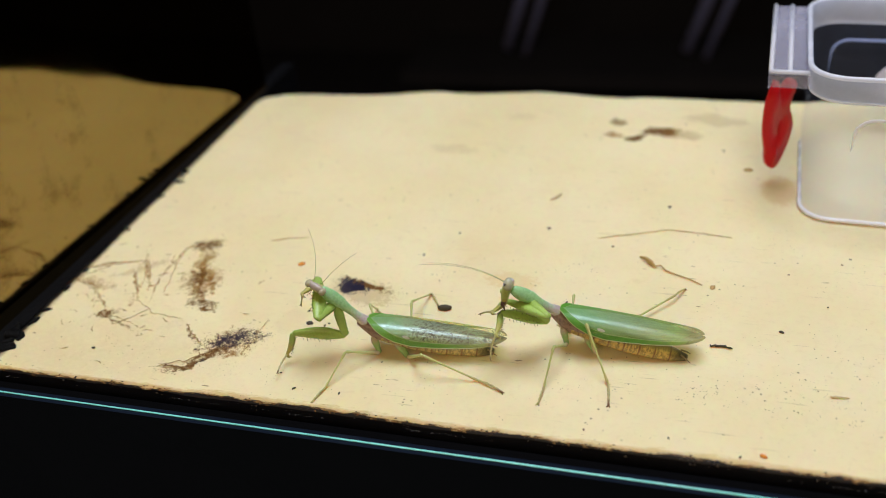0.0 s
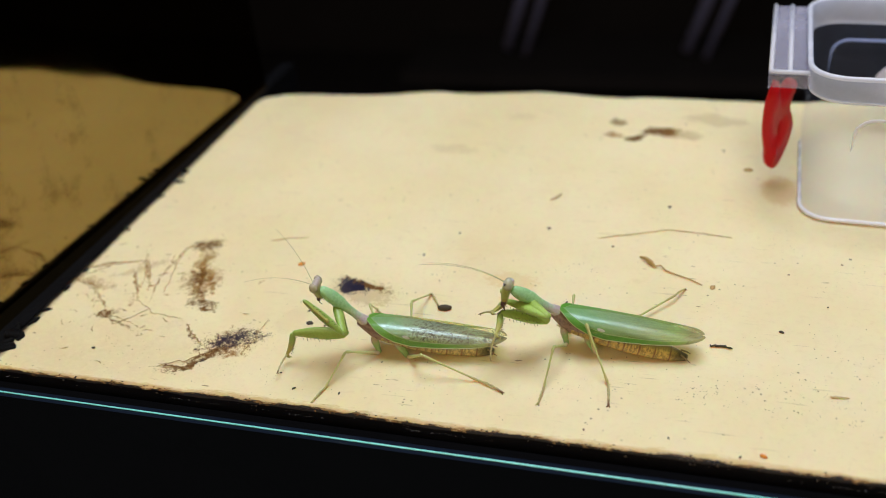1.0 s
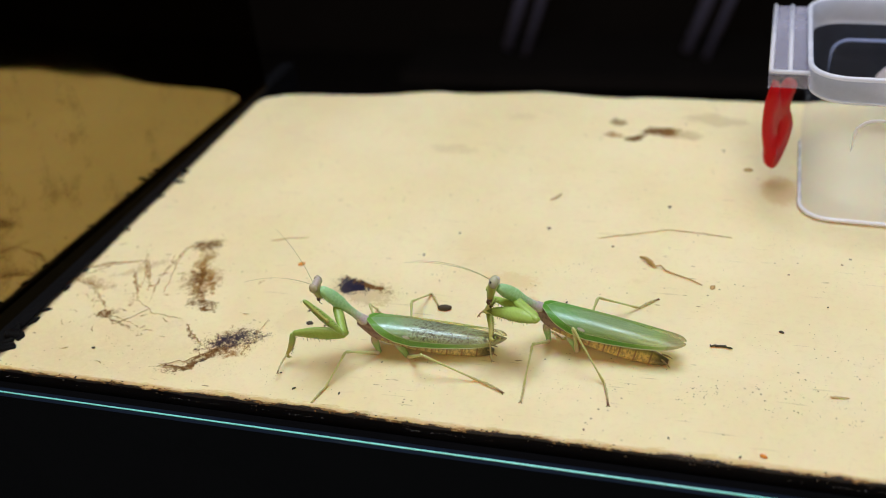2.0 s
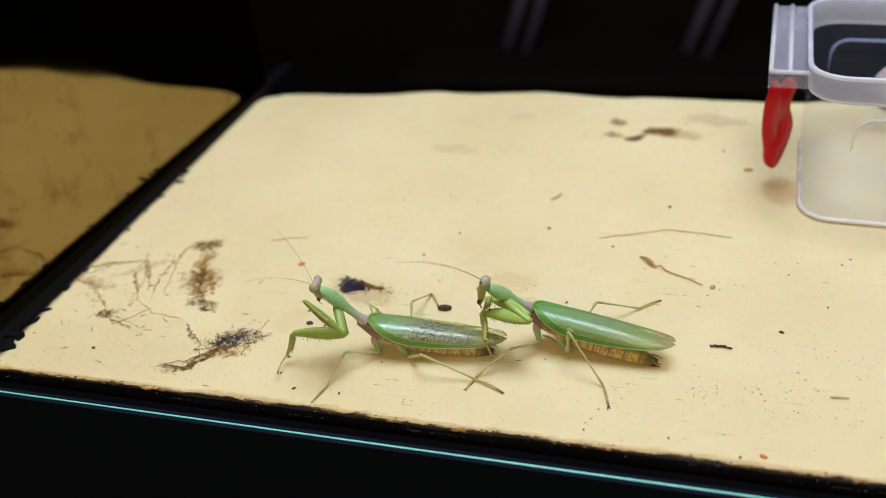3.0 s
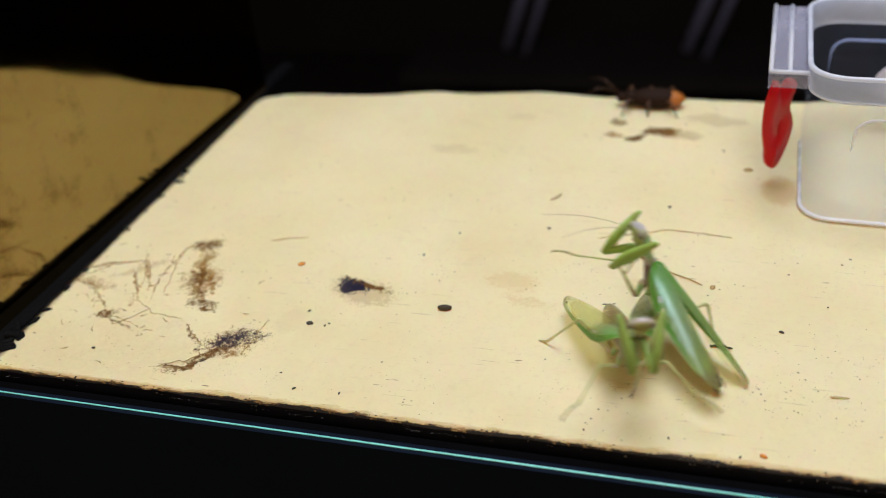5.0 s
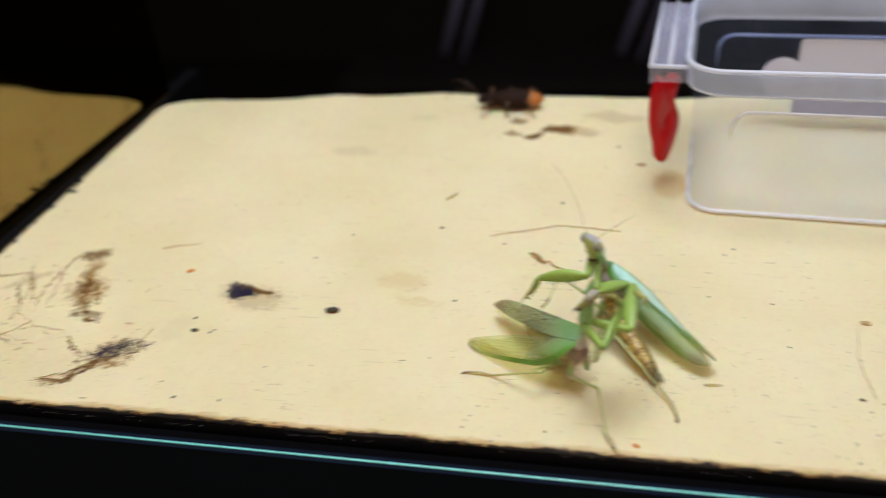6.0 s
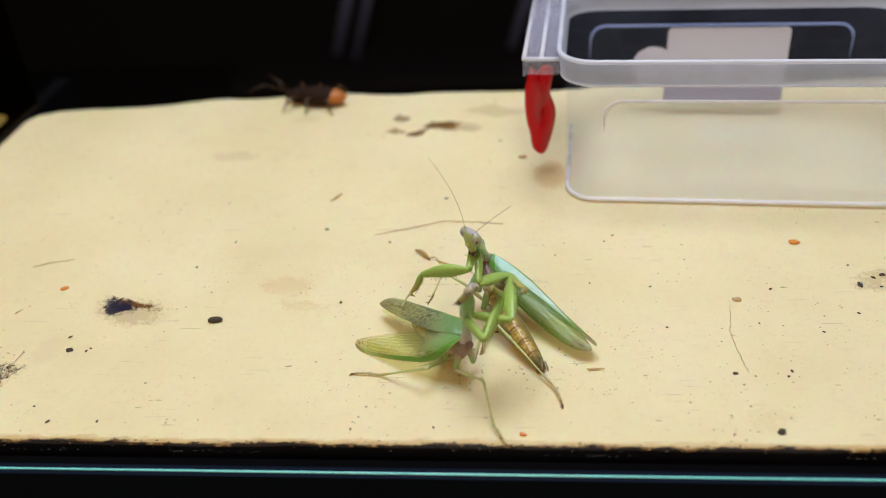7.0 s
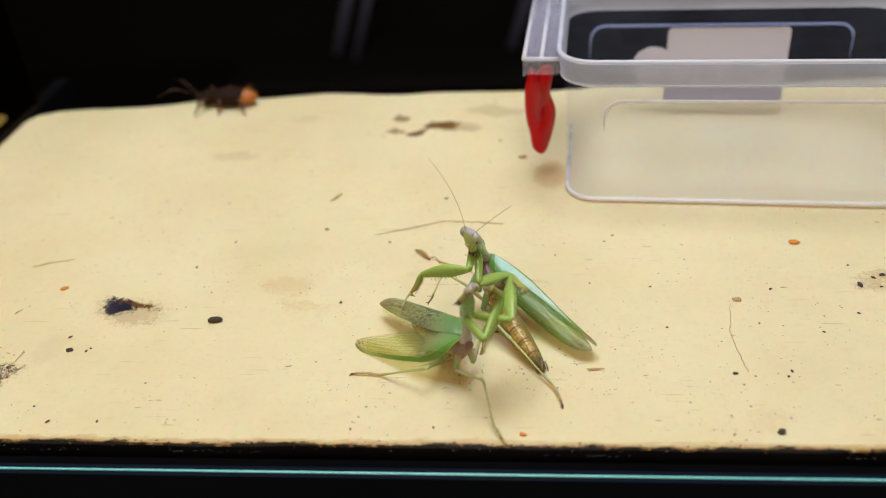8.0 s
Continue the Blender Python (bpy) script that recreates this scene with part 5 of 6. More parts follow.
def along(at, way, up):
    """A pose at a point with X along way and Z towards up."""
    x = way.normalized()
    y = up.cross(x)
    y = y.normalized() if y.length > 1e-6 else x.orthogonal().normalized()
    z = x.cross(y)
    return Matrix.Translation(at) @ Matrix((x, y, z)).transposed().to_4x4()


def two_bone(a, target, hint, la, lb):
    """The knee between a and target that lies towards hint, and the end that can be reached."""
    way = target - a
    d = min(max(way.length, abs(la - lb) + 1e-5), la + lb - 1e-5)
    x = way.normalized()
    side = hint - a
    side -= x * side.dot(x)
    side = side.normalized() if side.length > 1e-7 else x.orthogonal().normalized()
    c = (la * la + d * d - lb * lb) / (2 * d)
    return a + x * c + side * math.sqrt(max(0, la * la - c * c)), a + x * d


def between(keys, t):
    """All points at t, gliding from stance to stance."""
    if t <= keys[0]["t"]:
        return keys[0]
    if t >= keys[-1]["t"]:
        return keys[-1]
    i = max(j for j, k in enumerate(keys) if k["t"] <= t)
    a, b = keys[i], keys[i + 1]
    u = (t - a["t"]) / (b["t"] - a["t"])
    if b["t"] - a["t"] > 0.25:
        u = u * u * (3 - 2 * u)
    return {n: (a[n].lerp(b[n], u) if n != "t" else t) for n in a}


def animate(mantis, times):
    p, L = mantis["parts"], SIZE
    size = p.pop("feelers")
    rows = {n: [] for n in p}
    for t in times:
        k = between(mantis["keys"], t)
        T, A = k["T"], k["A"]
        f, s, u, pf, ps, pu = axes(T, k["P"], A, k["up"])
        M = {"thing": along(T, f, u)}
        M["pron"], M["thorax"] = along(T, pf, pu), along(T, f, u)
        M["abd"] = along(T - f * 0.004 - u * 0.001, A - T, u)
        neck = T + pf * (L["pron"] + 0.0012)
        face, eyes = k["face"].normalized(), k["eyes"]
        y = (eyes - face * eyes.dot(face)).normalized()
        M["head"] = Matrix.Translation(neck) @ Matrix((face, y, face.cross(y))).transposed().to_4x4()
        for key, sg in (("l", 1), ("r", -1)):
            root = T + s * (0.0010 * sg) + u * (0.0026 if sg > 0 else 0.0019) - f * 0.0005
            way = k["w" + key] - root
            spin = Matrix.Rotation(radians(k["roll"][0 if sg > 0 else 1]), 3, way.normalized())
            M["w" + key] = along(root, way, spin @ u)
            M["v" + key] = along(root - u * 0.0012, way - s * (0.0012 * sg), spin @ u)
            # foreleg
            hip = T + pf * 0.0135 + ps * (0.0013 * sg) - pu * 0.0012
            j = [k["f%s%d" % (key, i)] for i in range(4)]
            elbow = hip + (j[0] - hip).normalized() * L["coxa"]
            knee, end = two_bone(elbow, j[2], j[1], L["fem"], L["tib"])
            M["coxa" + key] = along(hip, elbow - hip, -pf + pu * 0.3)
            bend = (knee - elbow).normalized() + (knee - end).normalized()
            M["fem" + key] = along(elbow, knee - elbow, bend)
            M["tib" + key] = along(knee, end - knee, bend)
            M["tar" + key] = along(end, j[3] - end, bend)
            for c, back, low, reach in (("m", 0.0032, 0.0042, 0.0030), ("h", 0.0112, 0.0045, 0.0056)):
                root = T - f * back + s * (0.0020 * sg) - u * low
                hip = root + (-f * reach + s * (0.0014 * sg) - u * 0.0062).normalized() * L[c + "cox"]
                M[c + "cox" + key] = along(root, hip - root, f)
                j = [k["%s%s%d" % (c, key, i)] for i in range(3)]
                knee, end = two_bone(hip, j[1], j[0], L[c + "fem"], L[c + "tib"])
                M[c + "fem" + key] = along(hip, knee - hip, u)
                M[c + "tib" + key] = along(knee, end - knee, u)
                M[c + "tar" + key] = along(end, j[2] - end, u)
        inverse = M["thing"].inverted()
        for n, m in M.items():
            rows[n].append((t, m if n == "thing" else inverse @ m))
        for key, sg in (("l", 1), ("r", -1)):
            root = Matrix.Translation(Vector((0.0013, sg * 0.0007, 0.0016)) * size)
            rows["antenna" + key].append((t, root @ Matrix.Rotation(radians(-sg * k["fan"][0]), 4, "X") @ Matrix.Rotation(radians(-k["fan"][2 if sg > 0 else 1]), 4, "Y")))
    for n, r in rows.items():
        walk(p[n], r)


mantis_low = build_mantis("green praying mantis with brown-speckled wings and pinkish head on the board", (0.29, 0.56, 0.15), (0.24, 0.53, 0.075), True, (0.50, 0.42, 0.38), (0.44, 0.42, 0.16), (0.52, 0.40, 0.16), (0.26, 0.10, 0.04), (0.40, 0.34, 0.14), (0.35, 0.50, 0.10), head_size=0.92)
mantis_high = build_mantis("bright green praying mantis with clean wings and banded belly", (0.21, 0.52, 0.10), (0.17, 0.48, 0.05), False, (0.46, 0.42, 0.44), (0.42, 0.47, 0.13), (0.50, 0.34, 0.09), (0.20, 0.07, 0.025), (0.36, 0.34, 0.12), (0.37, 0.53, 0.11), sweep=0.6, head_size=1.1)

# ---------- small brown insect at the back edge ----------
def build_roach():
    thing = new("brown_insect")
    shell_skin = simple_material("brown_shell", (0.020, 0.008, 0.004), 0.75, 0.5, 900, gloss=0.15)
    tip_skin = simple_material("amber_shell", (0.42, 0.13, 0.015), 0.5, 0.35, 900)
    leg_skin = simple_material("brown_leg", (0.07, 0.03, 0.012), 0.45, 0.4, 900)

    def lump(name, x0, x1, half, high, skin, label=""):
        bm = bmesh.new()
        rings = []
        for i in range(11):
            u = i / 10
            r = math.sqrt(max(0.02, 1 - (2 * u - 1) ** 2))
            rings.append([(x0 + (x1 - x0) * u, half * r * math.cos(a), 0.0033 + high * r * math.sin(a)) for a in (2 * math.pi * k / 14 for k in range(14))])
        loft(bm, rings)
        return part(name, bm, skin, thing, label)

    lump("abdomen", -0.0112, 0.0030, 0.0038, 0.0030, tip_skin, "amber rear end")
    lump("wing_case", -0.0100, 0.0080, 0.0044, 0.0036, shell_skin, "dark brown wing case")
    lump("neck_shield", 0.0045, 0.0100, 0.0036, 0.0028, shell_skin)
    lump("head", 0.0088, 0.0125, 0.0020, 0.0018, shell_skin)
    for s in (1, -1):
        for x, reach in ((0.006, 0.004), (0.001, 0.0), (-0.004, -0.005)):
            bm = bmesh.new()
            tube(bm, [(x, s * 0.002, 0.0030), (x + reach * 0.5, s * 0.0065, 0.0048), (x + reach, s * 0.0095, 0.0004)], [0.0006, 0.0005, 0.0002], 6)
            part("leg", bm, leg_skin, thing)
        bm = bmesh.new()
        tube(bm, [(0.0120, s * 0.0008, 0.0050), (0.0180, s * 0.004, 0.0085), (0.0230, s * 0.008, 0.0070)], [0.0002, 0.00016, 0.00008], 5)
        part("feeler", bm, leg_skin, thing)
    for ob in thing.children:
        ob.data.transform(Matrix.Scale(1.5, 4))
    tagged(thing, "dark brown insect with amber rear at the shelf edge", "insect")
    return thing


roach = build_roach()


def roach_walk():
    rows = [(0.0, 365, 252, 176), (3.0, 360, 252, 176), (3.8, 323, 252, 178), (4.2, 295, 252, 172), (4.7, 250, 248, 175), (5.3, 221, 245, 182), (5.6, 218, 243, 178), (6.3, 200, 242, 182),
            (6.6, 188, 241, 176), (6.8, 178, 243, 172), (7.0, 167, 247, 170), (7.3, 154, 248, 176), (7.6, 140, 248, 180), (8.0, 117, 249, 178)]
    walk(roach, [(t, pose(x / 1000, y / 1000, 0.0003, 0, 0, turn)) for t, x, y, turn in rows])


# ---------- what moves ----------
def motions():
    stance(mantis_high, 0.00, (210.5, 45.9, 15.0), (196.8, 36.4, 30.1), (255.3, 45.8, 4.5), wl=(256.6, 47.6, 9.2), wr=(256.4, 49.9, 8.3), face=(-0.95, -0.1, 0.1), eyes=(0.15, -0.83, 0.55),
           fl=((207.7, 42.9, 12.6), (192.8, 35.3, 20.6), (193.3, 25.4, 19.5), (192.4, 19.6, 13.3)),
           fr=((209.9, 32.3, 23.1), (193.3, 40.6, 21.9), (191.0, 31.1, 23.9), (185.8, 35.7, 19.0)),
           ml=((210.9, 29.4, 9.0), (209.1, 22.9, 0.6), (208.3, 13.4, 0.3)),
           mr=((214.1, 50.9, 10.1), (214.1, 52.6, 0.6), (212.2, 54.2, 0.3)),
           hl=((222.5, 35.8, 15.7), (229.7, 28.3, 0.6), (231.1, 15.8, 0.3)),
           hr=((234.4, 56.8, 10.8), (249.1, 77.3, 3.0), (252.5, 85.0, 0.3)), lift=-22)
    stance(mantis_high, 1.00, (210.5, 45.9, 15.0), (196.8, 36.4, 30.1), (255.3, 45.8, 4.5), wl=(256.6, 47.6, 9.2), wr=(256.4, 49.9, 8.3), face=(-0.95, -0.1, 0.1), eyes=(0.15, -0.83, 0.55),
           fl=((207.7, 42.9, 12.6), (192.8, 35.3, 20.6), (193.3, 25.4, 19.5), (192.4, 19.6, 13.3)),
           fr=((209.9, 32.3, 23.1), (193.3, 40.6, 21.9), (191.0, 31.1, 23.9), (185.8, 35.7, 19.0)),
           ml=((210.9, 29.4, 9.0), (209.1, 22.9, 0.6), (208.3, 13.4, 0.3)),
           mr=((214.1, 50.9, 10.1), (214.1, 52.6, 0.6), (212.2, 54.2, 0.3)),
           hl=((222.5, 35.8, 15.7), (229.7, 28.3, 0.6), (231.1, 15.8, 0.3)),
           hr=((234.4, 56.8, 10.8), (249.1, 77.3, 3.0), (252.5, 85.0, 0.3)), lift=-22)
    stance(mantis_high, 1.40, (206.0, 47.1, 15.0), (193.1, 36.9, 30.3), (250.6, 42.3, 4.7), wl=(252.0, 43.3, 9.3), wr=(252.0, 45.7, 8.3), face=(-0.95, -0.1, 0.1), eyes=(0.15, -0.83, 0.55),
           fl=((207.3, 31.0, 22.4), (189.4, 35.7, 20.8), (191.5, 27.5, 15.6), (191.3, 25.6, 7.3)),
           fr=((206.4, 34.0, 21.3), (189.6, 41.7, 21.6), (188.5, 31.9, 23.2), (184.6, 37.2, 17.7)),
           ml=((206.3, 30.9, 10.4), (207.0, 22.3, 0.6), (208.2, 12.9, 0.3)),
           mr=((211.3, 49.6, 10.1), (212.5, 49.1, 0.6), (210.7, 50.8, 0.3)),
           hl=((219.3, 34.6, 15.4), (228.5, 28.7, 0.6), (231.3, 15.9, 0.3)),
           hr=((221.0, 58.5, 14.1), (236.4, 70.9, 0.6), (240.2, 75.0, 0.3)), lift=-22)
    stance(mantis_high, 1.70, (205.5, 47.1, 15.0), (192.8, 36.7, 30.4), (250.0, 42.2, 4.7), wl=(251.5, 43.3, 9.3), wr=(251.5, 45.7, 8.4), face=(-0.95, -0.1, 0.1), eyes=(0.15, -0.83, 0.55),
           fl=((207.3, 31.0, 22.4), (189.4, 35.7, 20.8), (191.5, 27.5, 15.6), (191.3, 25.6, 7.3)),
           fr=((206.4, 34.0, 21.3), (189.6, 41.7, 21.6), (188.5, 31.9, 23.2), (184.6, 37.2, 17.7)),
           ml=((206.3, 30.9, 10.4), (207.0, 22.3, 0.6), (208.2, 12.9, 0.3)),
           mr=((211.3, 49.6, 10.1), (212.5, 49.1, 0.6), (210.7, 50.8, 0.3)),
           hl=((219.3, 34.6, 15.4), (228.5, 28.7, 0.6), (231.3, 15.9, 0.3)),
           hr=((221.0, 58.5, 14.1), (236.4, 70.9, 0.6), (240.2, 75.0, 0.3)), lift=-22)
    stance(mantis_high, 2.70, (201.1, 46.4, 15.0), (189.0, 35.7, 30.7), (245.7, 41.0, 5.2), wl=(247.0, 42.3, 9.5), wr=(247.1, 44.5, 8.7), face=(-0.95, -0.1, 0.1), eyes=(0.15, -0.83, 0.55),
           fl=((204.0, 31.7, 21.0), (186.1, 36.3, 19.3), (188.8, 27.6, 15.2), (191.3, 27.4, 7.1)),
           fr=((202.9, 34.6, 21.0), (186.6, 43.3, 20.6), (187.9, 33.6, 22.7), (185.8, 36.5, 15.0)),
           ml=((196.3, 31.7, 8.6), (186.1, 25.2, 0.6), (183.5, 18.0, 0.3)),
           mr=((207.5, 48.2, 10.2), (209.8, 47.1, 0.6), (208.2, 48.2, 0.3)),
           hl=((217.0, 33.5, 15.2), (228.3, 27.3, 0.6), (231.5, 15.9, 0.3)),
           hr=((219.7, 57.5, 13.6), (236.7, 70.6, 0.6), (240.9, 74.4, 0.3)), lift=-22)
    stance(mantis_high, 3.20, (201.1, 46.4, 15.0), (189.0, 35.7, 30.7), (245.7, 41.0, 5.2), wl=(247.0, 42.3, 9.5), wr=(247.1, 44.5, 8.7), face=(-0.95, -0.1, 0.1), eyes=(0.15, -0.83, 0.55),
           fl=((204.0, 31.7, 21.0), (186.1, 36.3, 19.3), (188.8, 27.6, 15.2), (191.3, 27.4, 7.1)),
           fr=((202.9, 34.6, 21.0), (186.6, 43.3, 20.6), (187.9, 33.6, 22.7), (185.8, 36.5, 15.0)),
           ml=((196.3, 31.7, 8.6), (186.1, 25.2, 0.6), (183.5, 18.0, 0.3)),
           mr=((207.5, 48.2, 10.2), (209.8, 47.1, 0.6), (208.2, 48.2, 0.3)),
           hl=((217.0, 33.5, 15.2), (228.3, 27.3, 0.6), (231.5, 15.9, 0.3)),
           hr=((219.7, 57.5, 13.6), (236.7, 70.6, 0.6), (240.9, 74.4, 0.3)), lift=-22)
    stance(mantis_high, 3.30, (202.4, 45.6, 16.0), (189.1, 35.3, 31.0), (246.8, 40.8, 5.0), wl=(248.3, 42.1, 9.5), wr=(248.3, 44.4, 8.6), face=(-0.95, -0.1, 0.1), eyes=(0.15, -0.83, 0.55),
           fl=((204.0, 31.7, 21.0), (186.1, 36.3, 19.3), (188.8, 27.6, 15.2), (191.3, 27.4, 7.1)),
           fr=((202.9, 34.6, 21.0), (186.6, 43.3, 20.6), (187.9, 33.6, 22.7), (185.8, 36.5, 15.0)),
           ml=((196.3, 31.7, 8.6), (186.1, 25.2, 0.6), (183.5, 18.0, 0.3)),
           mr=((207.5, 48.2, 10.2), (209.8, 47.1, 0.6), (208.2, 48.2, 0.3)),
           hl=((217.0, 33.5, 15.2), (228.3, 27.3, 0.6), (231.5, 15.9, 0.3)),
           hr=((219.7, 57.5, 13.6), (236.7, 70.6, 0.6), (240.9, 74.4, 0.3)), lift=-22)
    stance(mantis_high, 3.40, (179.8, 46.2, 30.0), (170.8, 33.2, 46.0), (220.3, 45.1, 8.3), wl=(224.4, 48.6, 17.1), wr=(224.5, 49.3, 17.8), face=(-0.9, -0.1, 0.1), eyes=(0.1, -1, 0),
           fl=((173.3, 25.0, 35.2), (158.6, 14.2, 38.3), (158.9, 4.9, 42.0), (160.3, -2.9, 45.0)),
           fr=((169.4, 40.2, 27.2), (156.5, 45.1, 14.9), (153.3, 36.3, 18.6), (152.0, 29.6, 23.6)),
           ml=((189.6, 37.8, 17.2), (202.1, 28.9, 6.0), (207.7, 29.8, 1.0)),
           hl=((196.6, 36.1, 15.9), (216.3, 22.3, 4.0), (222.3, 15.1, 0.4)))
    stance(mantis_high, 3.50, (159.4, 34.7, 24.0), (148.4, 19.2, 36.1), (205.0, 46.2, 24.8), wl=(204.6, 43.5, 30.6), wr=(204.5, 43.4, 30.9), face=(-0.75, -0.2, -0.55), eyes=(0.2, -0.9, 0.1),
           fl=((158.4, 17.9, 20.6), (142.2, 17.8, 11.7), (139.3, 10.3, 17.6), (139.4, 1.8, 18.1)),
           fr=((161.9, 20.3, 26.0), (146.7, 28.4, 19.1), (153.5, 21.5, 21.7), (158.7, 16.0, 25.5)),
           ml=((170.5, 21.6, 21.8), (165.6, 17.2, 17.8), (161.6, 15.2, 12.8)),
           mr=((153.7, 27.1, 12.7), (151.9, 39.3, 6.0), (146.9, 36.6, 1.1)),
           hl=((190.4, 33.0, 7.2), (207.5, 19.1, 0.6), (214.3, 10.8, 0.3)),
           hr=((163.8, 51.4, 10.4), (181.3, 35.1, 8.0), (188.3, 33.9, 0.9)))
    stance(mantis_high, 3.60, (182.5, 34.0, 28.0), (176.3, 25.0, 47.7), (221.2, 31.0, 3.3), wl=(222.3, 34.0, 4.0), wr=(224.1, 32.8, 7.3), up=(0.31, 0.10, 0.94), face=(-0.8, 0, 0.2), eyes=(0, -1, 0),
           fl=((181.2, 15.3, 42.2), (173.9, -0.4, 48.8), (171.7, -7.2, 55.8), (172.7, -12.9, 62.0)),
           ml=((173.8, 32.7, 12.6), (161.5, 26.5, 10.0), (157.4, 20.9, 7.3)),
           hl=((196.1, 17.8, 21.1), (194.5, 32.3, 2.0), (190.6, 28.9, -6.5)))
    stance(mantis_high, 3.70, (203.4, 45.5, 34.0), (197.9, 38.4, 54.6), (227.3, 31.9, -2.9), wl=(233.2, 32.1, 0.9), wr=(236.5, 32.0, 4.2), up=(0.62, 0.10, 0.78), face=(-0.7, -0.2, -0.5), eyes=(0.1, -1, 0),
           fl=((200.9, 28.2, 49.9), (191.3, 13.6, 55.9), (190.3, 4.9, 60.8), (191.6, -2.4, 65.0)),
           ml=((190.4, 41.2, 21.4), (172.0, 39.2, 6.0), (165.2, 37.8, 3.2)))
    stance(mantis_high, 3.80, (197.1, 49.5, 38.0), (194.3, 41.4, 58.8), (219.4, 33.5, 1.1), wl=(223.1, 34.0, 2.7), wr=(226.4, 33.8, 5.5), up=(0.70, 0.10, 0.70), face=(-0.6, -0.2, -0.6), eyes=(0.1, -1, 0),
           fl=((198.6, 32.0, 53.5), (195.5, 14.5, 58.6), (195.3, 4.5, 59.5), (197.2, -2.9, 63.1)),
           fr=((189.0, 54.1, 43.0), (187.4, 36.9, 49.4), (190.4, 27.3, 49.5), (191.5, 19.6, 52.8)),
           ml=((190.0, 48.8, 21.7), (183.8, 50.8, 6.0), (179.2, 46.0, 2.5)))
    stance(mantis_high, 3.90, (183.0, 45.6, 26.0), (178.1, 35.2, 45.3), (221.0, 36.6, 1.6), wl=(221.6, 35.9, 1.8), wr=(223.4, 37.7, 4.3), up=(0.40, -0.20, 0.90), face=(-0.6, -0.2, -0.6), eyes=(0.1, -1, 0))
    stance(mantis_high, 4.00, (178.2, 31.7, 20.0), (166.4, 21.9, 36.8), (215.7, 27.1, 16.3), wl=(223.6, 25.6, 13.4), wr=(223.9, 26.6, 15.0), up=(0.10, 0.00, 1.00), face=(-0.5, -0.75, -0.2), eyes=(0.3, -0.2, -0.9),
           fl=((165.5, 32.2, 21.2), (158.0, 16.0, 26.1), (151.0, 19.1, 19.6), (152.2, 11.5, 23.1)),
           fr=((169.1, 15.1, 34.3), (152.7, 22.7, 38.1), (146.1, 26.4, 31.5), (147.8, 18.4, 33.9)),
           ml=((179.0, 35.2, 2.0), (172.0, 34.0, 14.0), (165.8, 38.0, 12.6)),
           mr=((172.2, 41.2, 6.7), (161.7, 32.0, 8.0), (155.8, 29.7, 4.0)),
           hl=((178.8, 42.3, 6.2), (190.2, 21.2, 6.0), (184.2, 28.9, 3.8)),
           hr=((188.0, 42.0, 12.0), (198.0, 40.0, 1.0), (205.0, 40.0, 0.4)))
    stance(mantis_high, 4.20, (166.8, 26.6, 18.0), (162.9, 22.0, 39.7), (210.0, 14.7, 7.6), wl=(210.5, 13.4, 9.2), wr=(211.4, 14.5, 12.9), up=(-0.05, -0.51, 0.86), face=(-0.7, -0.1, 0.1), eyes=(-0.1, -0.8, 0),
           fl=((163.8, 12.5, 26.6), (150.9, 11.1, 39.8), (141.8, 7.0, 40.8), (143.1, -0.6, 44.4)),
           fr=((160.9, 37.2, 33.3), (159.7, 19.7, 27.4), (151.2, 17.9, 32.4), (150.3, 12.3, 38.7)),
           mr=((168.0, 43.9, 18.3), (172.7, 52.4, 28.4), (175.0, 56.8, 34.0)),
           hl=((184.5, 24.8, 1.0), (199.0, 5.6, 2.0), (206.9, 0.0, -0.5)))
    stance(mantis_high, 4.45, (186.4, 35.6, 26.4), (182.6, 29.0, 47.6), (225.2, 18.6, 8.4), wl=(222.3, 11.6, 5.4), wr=(230.4, 24.7, 10.4), up=(0.12, -0.42, 0.90), face=(-0.72, -0.19, -0.2), eyes=(0.11, -0.8, 0.1))
    stance(mantis_high, 4.65, (206.1, 44.5, 31.7), (202.3, 36.0, 52.1), (239.9, 22.9, 9.1), wl=(234.9, 14.2, 8.1), wr=(246.3, 30.8, 9.3), up=(0.32, -0.29, 0.90), face=(-0.73, -0.28, -0.2), eyes=(0.22, -0.8, 0.1))
    stance(mantis_high, 4.85, (225.8, 53.5, 31.8), (222.0, 43.0, 51.4), (255.3, 27.0, 8.5), wl=(250.3, 18.3, 10.2), wr=(261.5, 34.5, 5.9), up=(0.52, -0.13, 0.84), face=(-0.75, -0.37, -0.2), eyes=(0.33, -0.8, 0.1))
    stance(mantis_high, 5.05, (245.4, 62.4, 26.9), (241.7, 50.2, 45.4), (271.3, 30.4, 6.4), wl=(268.0, 23.7, 9.7), wr=(276.1, 35.2, 2.0), up=(0.67, 0.02, 0.74), face=(-0.76, -0.46, -0.2), eyes=(0.44, -0.8, 0.1))
